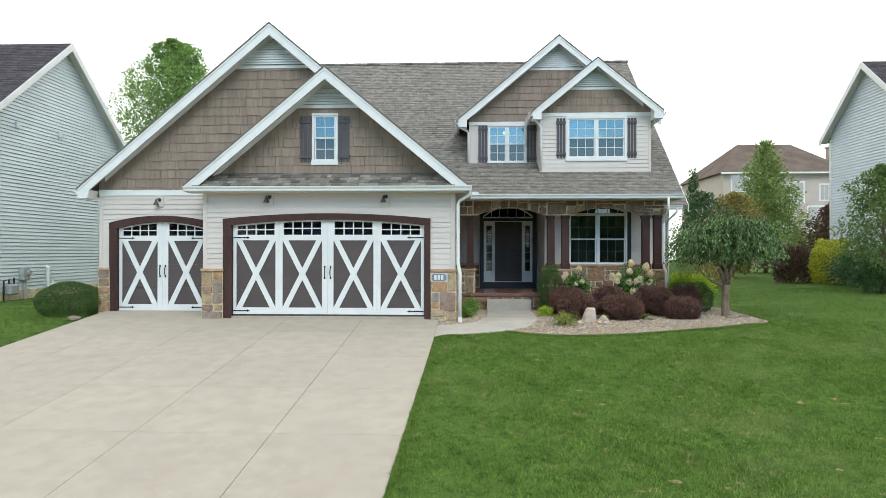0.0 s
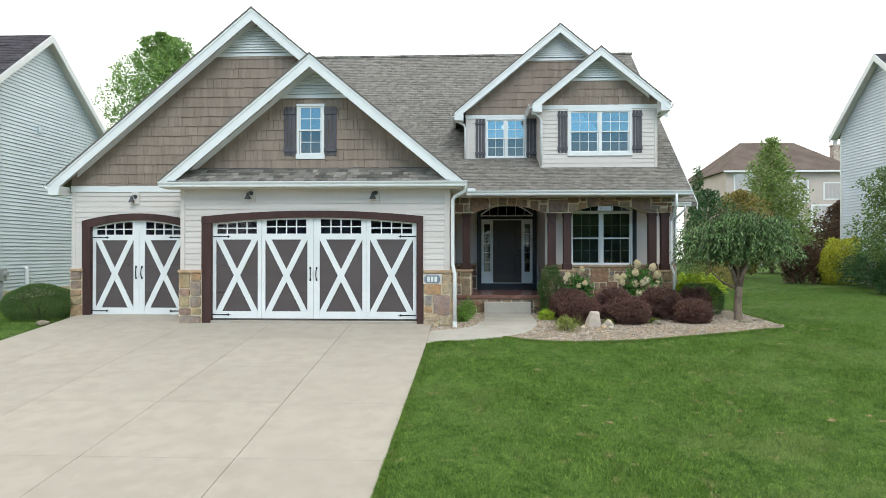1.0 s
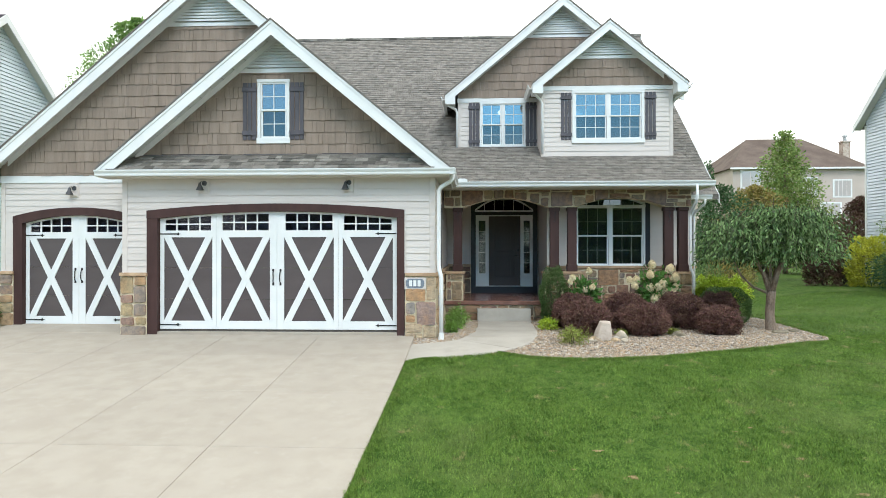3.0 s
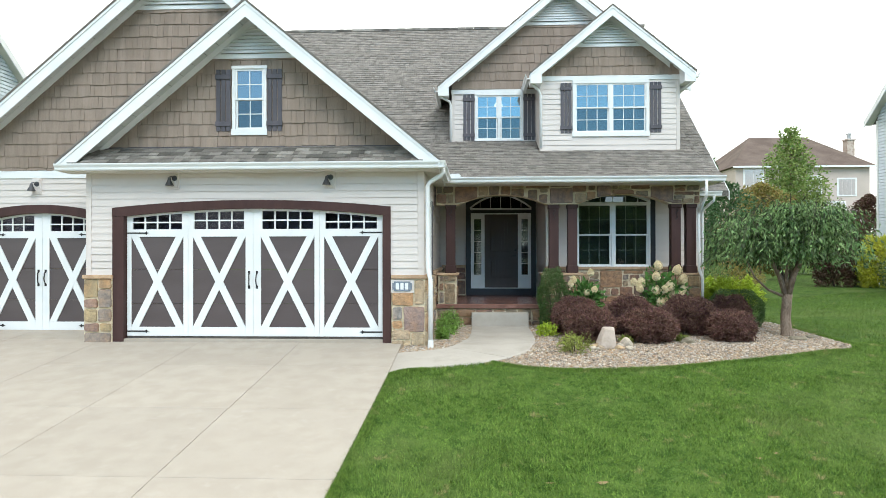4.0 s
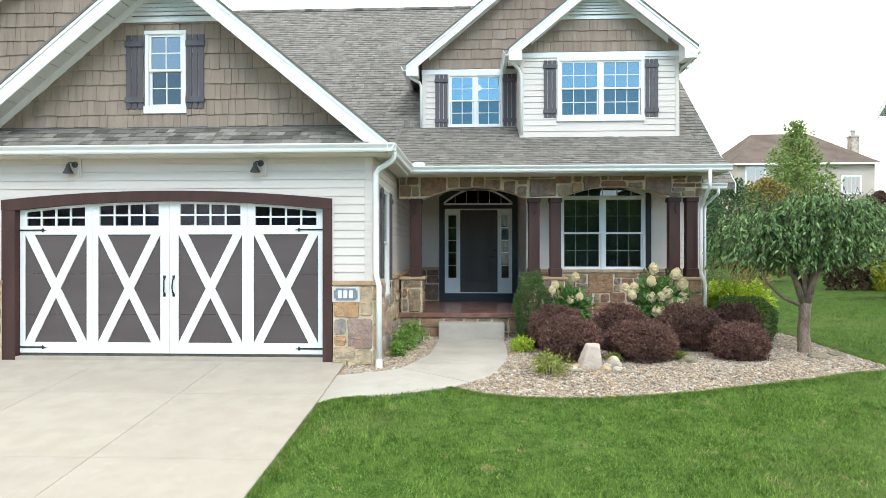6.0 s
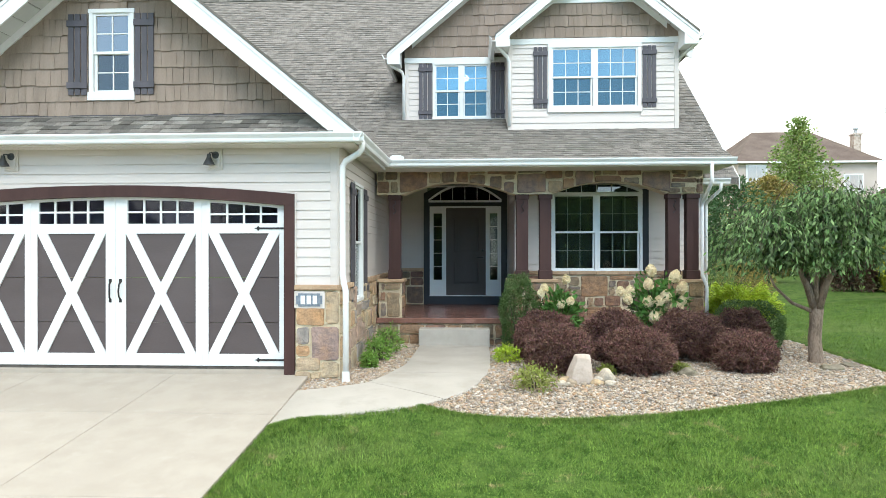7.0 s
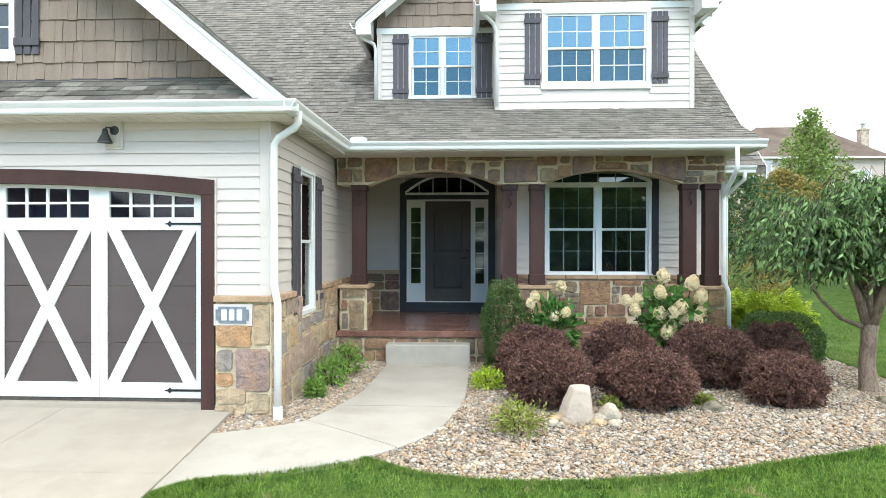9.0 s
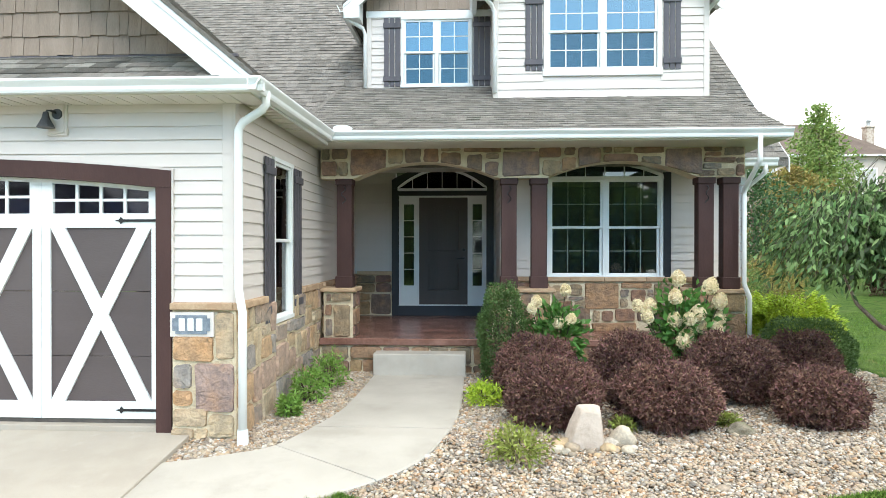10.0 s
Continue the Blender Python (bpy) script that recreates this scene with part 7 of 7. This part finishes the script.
for i, (x, y) in enumerate(((9.0, 27.0), (10.5, 28.0), (9.3, 31.5), (11.6, 31.0))):
    shrub("olive_shrub", (x, y, G(x, y)), 0.9, 0.7, L_AUT if i % 2 else L_TREE, 2600, 0.11, 0.03, "olive green shrub on the back lawn", "back lawn shrubs", 220 + i, lump=0.3)


# boulders
def boulder(x, y, rx, ry, rz, seed, label, name="boulder"):
    v, f = icosphere(3)
    r = np.random.default_rng(seed)
    ph = r.uniform(0, 6, 6)
    k = 0.10 if name == "cobble" else 0.20
    w = 1 + k * np.sin(v[:, 0] * 3 + ph[0]) * np.sin(v[:, 2] * 3 + ph[1]) + k * 0.6 * np.sin(v[:, 1] * 5 + ph[2]) * np.sin(v[:, 2] * 6 + ph[3]) + k * 0.3 * np.sin(v[:, 0] * 11 + ph[4]) * np.sin(v[:, 1] * 9 + ph[5])
    v = v * w[:, None]
    v[:, 2] = np.where(v[:, 2] < -0.3, -0.3 + (v[:, 2] + 0.3) * 0.2, v[:, 2])
    v = v * np.array([rx, ry, rz]) + np.array([x, y, G(x, y) + rz * 0.30])
    ob = fast_mesh(name, v, f, COBBLE if name == "cobble" else MOSSY, True)
    tagged(ob, label, "rock")
    return ob


def cut_boulder(x, y, rx, ry, rz):
    """An upright rock with a slanting flat top and split faces."""
    v, f = icosphere(4)
    r = np.random.default_rng(31)
    for n_, d_ in (((0.02, -0.12, 1.0), 0.74), ((-0.90, -0.15, 0.42), 0.60), ((0.98, -0.15, 0.14), 0.56), ((0.1, -1, 0.15), 0.62), ((0.5, -0.3, 0.8), 0.80), ((-0.2, 0.9, 0.2), 0.6)):
        n_ = np.array(n_) / np.linalg.norm(n_)
        k = v @ n_ - d_
        v = v - np.where(k > 0, k * 0.92, 0)[:, None] * n_[None]
    v = v * (1 + 0.02 * np.sin(v[:, 0:1] * 9 + 1) * np.sin(v[:, 2:3] * 8))
    return v * np.array([rx, ry, rz]) + np.array([x, y, G(x, y) + rz * 0.52]), f


v, f = cut_boulder(2.97, 15.32, 0.235, 0.16, 0.275)
tagged(fast_mesh("boulder", v, f, ROCK, True), "upright pale tan boulder in the gravel bed", "rock")
rr = random.Random(9)
for k in range(19):
    a = rr.uniform(-3.2, 0.2)
    d = rr.uniform(0.18, 0.36)
    s = rr.choice((0.032, 0.04, 0.048, 0.055, 0.065))
    boulder(2.98 + math.cos(a) * d * 1.15, 15.30 + math.sin(a) * d * 0.7, s * 1.15, s, s * 0.9, 300 + k, "rounded cobble at the boulder's foot", "cobble")
boulder(3.30, 15.36, 0.12, 0.10, 0.12, 319, "rounded tan cobble beside the boulder", "cobble")
boulder(6.74, 16.10, 0.20, 0.11, 0.06, 320, "flat tan rock under the weeping tree")
boulder(7.12, 16.35, 0.14, 0.10, 0.045, 321, "flat mossy rock at the bed's edge")
boulder(6.7, 18.4, 0.12, 0.10, 0.10, 322, "small brown rock at the bed's back")
boulder(4.52, 15.68, 0.12, 0.09, 0.08, 323, "small brown rock in the gravel")
boulder(-10.0, 15.1, 0.14, 0.10, 0.08, 324, "pale rock at the driveway's edge")


# ---- neighbouring houses ----
def neighbour(xw, way, ya, half, ze, zr, depth, material, label, name):
    """A gabled house whose end wall stands at xw and faces towards way."""
    h = thing(name, (xw - way * 4, ya, -0.1), label, "house")
    F = Face((xw, 0, 0), (0, way, 0), (way, 0, 0))
    s = way
    slope = (zr - ze) / half
    U = lambda y: y * s
    hw = half - 0.35
    bm = bmesh.new()
    pts = [(U(ya - hw), -0.5), (U(ya + hw), -0.5), (U(ya + hw), ze + 0.2), (U(ya), zr - 0.12), (U(ya - hw), ze + 0.2)]
    prism(bm, F, pts, -0.25, -0.055)
    box(bm, min(xw, xw - way * depth), max(xw, xw - way * depth), ya - hw, ya - hw + 0.2, -0.5, ze)
    part("wall", bm, material, h)
    wl2 = sub(h, "siding", "lapped siding")
    v, step = 0.25, 0.132
    while v < zr - 0.3:
        lim = hw if v + 0.1 < ze + 0.2 else max(0, (zr - 0.15 - v) / slope)
        if lim > 0.05:
            bm = bmesh.new()
            rows_ = [[bm.verts.new(F.at(U(ya + e * lim), v + dv, nn)) for e in (-1, 1)] for dv, nn in ((0.0, -0.05), (0.0, 0.020), (0.010, 0.022), (step - 0.014, 0.0), (step - 0.014, -0.05))]
            for q, r in zip(rows_, rows_[1:]):
                bm.faces.new((q[0], q[1], r[1], r[0]))
            part("siding_board", bm, material, wl2)
        v += step
    rf = sub(h, "roof", "dark shingle roof with white rakes")
    x0, x1 = xw + way * 0.35, xw - way * depth
    for e in (-1, 1):
        slab_roof(rf, [(x0, ya + e * half, ze), (x0, ya, zr), (x1, ya, zr), (x1, ya + e * half, ze)], 0.10)
        bm = bmesh.new()
        prism(bm, Face((x0, 0, 0), (0, 1, 0), (way, 0, 0)), [(ya + e * half, ze + 0.01), (ya, zr + 0.01), (ya, zr - 0.30), (ya + e * half, ze - 0.25)], 0, 0.03)
        part("rake_board", bm, WHITE, rf)
        bm = bmesh.new()
        prism(bm, Face((x0, 0, 0), (0, 1, 0), (way, 0, 0)), [(ya + e * half, ze - 0.11), (ya, zr - 0.11), (ya, zr - 0.14), (ya + e * half, ze - 0.14)], -0.35, 0.0)
        part("soffit", bm, SOFFIT, rf)
    shingles(rf, (min(x0, x1), ya - half, ze + 0.004), (1, 0, 0), (0, half, zr - ze), abs(x1 - x0), math.hypot(half, zr - ze), seed=90, material=SHINGLE_D, tab=0.35, step=0.15)
    bm = bmesh.new()
    lbox(bm, F, min(U(ya - hw), U(ya + hw)), max(U(ya - hw), U(ya + hw)), -0.5, 0.25, 0, 0.04)
    part("foundation", bm, MORTAR, h)
    for e in (-1, 1):
        a = U(ya + e * hw)
        one("corner_trim", F, a - 0.06, a + 0.06, 0.25, ze, 0.0, 0.035, WHITE, h)
    return h, F


left_house, FL = neighbour(-16.23, 1, 24.04, 5.0, 5.67, 9.94, 14, SIDING_L, "pale grey sided neighbouring house with dark roof", "neighbour_house")
GREYBOX = mat("grey_painted_metal", (0.30, 0.32, 0.33), (0.38, 0.40, 0.41), 6, 0.5, 0.05, 60)
meter = sub(left_house, "meter_box", "grey electric meter box on a conduit")
one("box", FL, 21.56, 21.93, 0.61, 1.07, 0.03, 0.2, GREYBOX, meter, 0.02)
bm = bmesh.new()
tube(bm, [FL.at(21.79, -0.3, 0.1), FL.at(21.79, 0.65, 0.1)], [0.05, 0.05], 8)
tube(bm, [FL.at(21.84, 0.86, 0.19), FL.at(21.84, 0.86, 0.27)], [0.10, 0.09], 12)
part("conduit", bm, GREYBOX, meter)
gas = sub(left_house, "gas_meter", "dark grey gas meter with bent pipes")
one("body", FL, 20.75, 21.2, 0.12, 0.50, 0.1, 0.35, GREYBOX, gas, 0.05)
bm = bmesh.new()
tube(bm, [FL.at(20.6, -0.3, 0.2), FL.at(20.6, 0.62, 0.2), FL.at(20.85, 0.66, 0.2), FL.at(20.85, 0.46, 0.2)], [0.03] * 4, 8)
tube(bm, [FL.at(21.1, 0.46, 0.2), FL.at(21.1, 0.68, 0.2), FL.at(21.3, 0.68, 0.05)], [0.03] * 3, 8)
part("pipe", bm, IRON, gas)
pipe = sub(left_house, "vent_pipe", "white plastic vent pipe on the wall")
bm = bmesh.new()
tube(bm, [FL.at(23.02, 0.30, 0.12), FL.at(23.02, 1.02, 0.12), FL.at(23.02, 1.08, 0.02)], [0.06] * 3, 10)
tube(bm, [FL.at(23.02, 0.36, 0.12), FL.at(23.27, 0.38, 0.12), FL.at(23.27, 0.55, 0.12)], [0.06] * 3, 10)
part("pipe", bm, WHITE, pipe)
for y_, z_ in ((21.44, 6.16), (23.77, 6.25)):
    one("wall_vent", FL, y_ - 0.1, y_ + 0.1, z_ - 0.13, z_ + 0.13, 0.02, 0.10, SIDING_L, left_house, 0.02)
neighbour(17.55, -1, 28.0, 3.34, 7.10, 10.03, 14, SIDING_R, "blue-grey sided neighbouring house with white trim", "neighbour_house")

# far house
far = thing("far_house", (32, 66, -0.5), "large tan house with brown hip roof across the lawn", "house")
BRICKY = mat("tan_chimney_stone", (0.27, 0.20, 0.165), (0.50, 0.43, 0.37), 5, 0.9, 0.3, 14, fine=0.9)
TAN = mat("tan_far_siding", (0.44, 0.375, 0.335), (0.50, 0.43, 0.39), 0.5, 0.7, 0.05, 20)
FF = front(63.0)
bm = bmesh.new()
box(bm, 25.3, 37.3, 63.0, 75, -2, 9.3)
part("wall", bm, TAN, far)
bm = bmesh.new()
pb = [(24.9, 62.5, 9.3), (37.7, 62.5, 9.3), (37.7, 75.5, 9.3), (24.9, 75.5, 9.3)]
rv = [bm.verts.new(p) for p in pb]
rt = [bm.verts.new((29.1, 69, 13.05)), bm.verts.new((34.6, 69, 13.05))]
for q in ((rv[0], rv[1], rt[1], rt[0]), (rv[1], rv[2], rt[1]), (rv[2], rv[3], rt[0], rt[1]), (rv[3], rv[0], rt[0])):
    bm.faces.new(q)
bm.faces.new(rv[::-1])
part("roof", bm, SHINGLE_F, far, "brown hip roof")
one("fascia", FF, 24.85, 37.75, 9.17, 9.33, 0.48, 0.56, WHITE, far)
one("chimney", front(66.0), 37.05, 37.75, 9.0, 12.2, -0.7, 0, BRICKY, far)
one("chimney_cap", front(66.0), 36.97, 37.83, 12.2, 12.34, -0.78, 0.08, TAN, far)
bm = bmesh.new()
tube(bm, [(37.4, 66.35, 12.3), (37.4, 66.35, 12.75), (37.4, 66.35, 12.76), (37.4, 66.35, 12.9)], [0.17, 0.17, 0.26, 0.22], 10)
part("flue", bm, GREYBOX, far)
bm = bmesh.new()
prism(bm, Face((25.7, 0, 0), (0, 1, 0), (-1, 0, 0)), [(63.0, 7.2), (61.7, 6.75), (61.7, 6.62), (63.0, 6.62)], -4.0, 0.0)
part("low_roof", bm, SHINGLE_F, far, "strip of brown shingle roof")
one("low_fascia", front(61.7), 25.6, 29.8, 6.55, 6.68, 0.0, 0.05, WHITE, far)
for x, z, w, h, c in ((26.9, 8.3, 1.6, 1.5, 2), (35.25, 7.4, 1.5, 1.45, 4), (32.3, 7.4, 1.2, 1.9, 2), (28.3, 5.3, 1.4, 1.5, 2), (31.0, 4.9, 2.2, 2.0, 2), (34.2, 5.0, 1.7, 2.0, 2)):
    wn2 = sub(far, "window", "white framed window")
    bm = bmesh.new()
    lbox(bm, FF, x - w / 2 - 0.12, x + w / 2 + 0.12, z - h / 2 - 0.12, z + h / 2 + 0.12, 0, 0.05)
    part("frame", bm, WHITE, wn2)
    for k in range(c):
        u = x - w / 2 + w * k / c
        one("pane", FF, u + 0.03, u + w / c - 0.03, z - h / 2, z + h / 2, 0.04, 0.07, GLASS_UP, wn2, 0)
deck = sub(far, "deck", "white railed deck")
one("floor", FF, 31.5, 38, 3.4, 3.65, 0, 2.5, WHITE, deck)
one("rail", FF, 31.5, 38, 4.55, 4.65, 2.4, 2.5, WHITE, deck)
for k in range(33):
    one("baluster", FF, 31.5 + k * 0.2, 31.56 + k * 0.2, 3.65, 4.55, 2.42, 2.48, WHITE, deck, 0)
for x in (31.7, 34.8, 37.8):
    one("post", FF, x - 0.15, x + 0.15, -2, 3.4, 2.2, 2.45, WHITE, deck)
# set at its true distance and size
far.matrix_basis = pose(-0.79, -1.17, -0.38) @ Matrix.Scale(1.292, 4) @ far.matrix_basis


# ---- across the street, seen only as reflections ----
MAUVE = mat("mauve_brown_siding", (0.17, 0.115, 0.125), (0.21, 0.145, 0.155), 0.8, 0.6, 0.05, 60, vary=0.03)


def opposite(x, y, half, ze, zr, depth, material, label):
    """A gable that faces the street, with rakes, a truss in its peak, windows and a gabled porch."""
    h = thing("opposite_house", (x, y, -0.5), label, "house")
    F = Face((x, y, 0), (-1, 0, 0), (0, 1, 0))
    bm = bmesh.new()
    prism(bm, F, [(-half, -1), (half, -1), (half, ze), (0, zr), (-half, ze)], -depth, 0)
    part("wall", bm, material, h)
    for e in (-1, 1):
        bm = bmesh.new()
        prism(bm, F, [(e * (half + 0.5), ze - 0.35), (0, zr), (0, zr + 0.18), (e * (half + 0.5), ze - 0.15)], -depth, 0.45)
        part("roof", bm, SHINGLE_D, h)
        bm = bmesh.new()
        prism(bm, F, [(e * (half + 0.5), ze - 0.45), (0, zr - 0.12), (0, zr + 0.16), (e * (half + 0.5), ze - 0.17)], 0.45, 0.52)
        part("rake_board", bm, WHITE, h)
    bm = bmesh.new()
    w = half * 0.26
    lbox(bm, F, -w, w, zr - 1.45, zr - 1.25, 0.40, 0.50)
    for u in (-0.5, 0, 0.5):
        prism(bm, F, [(u * w - 0.07, zr - 1.25), (u * w + 0.07, zr - 1.25), (0.07, zr - 0.15), (-0.07, zr - 0.15)], 0.42, 0.48)
    part("gable_truss", bm, WHITE, h)
    for u, v in ((-half * 0.5, 1.6), (half * 0.5, 1.6), (0.0, ze + 0.4)):
        wn3 = sub(h, "window", "white framed window")
        one("frame", F, u - 0.8, u + 0.8, v - 0.85, v + 0.85, 0.0, 0.06, WHITE, wn3)
        one("pane", F, u - 0.68, u + 0.68, v - 0.73, v + 0.73, 0.05, 0.08, GLASS_D, wn3, 0)
    return h


opposite(-38.6, -34.6, 6.4, 4.4, 8.6, 8.0, MAUVE, "mauve-brown gabled house with white trim across the street")
opposite(-31.5, -32.0, 2.0, 4.3, 5.8, 2.0, WHITE, "small white-trimmed gabled porch across the street")
opposite(4.6, -31.0, 3.6, 3.2, 5.4, 8.0, WHITE, "white gabled house across the street")
for i, (x, y, hh) in enumerate(((36, -53, 13), (-22, -50, 12), (-15, -54, 14), (-8, -51, 12), (-1, -53, 13), (6, -52, 14), (13, -50, 12), (20, -54, 14), (28, -52, 13), (-18, -62, 13), (-11, -63, 14), (-4, -62, 13), (3, -63, 14), (10, -62, 13), (17, -63, 14), (24, -62, 13))):
    tree("tree", x, y, hh, 5.6, 0.2, L_TREE, 4000, 1.05, "broad green tree across the street", 400 + i, clumps=30, gaps=0.5)
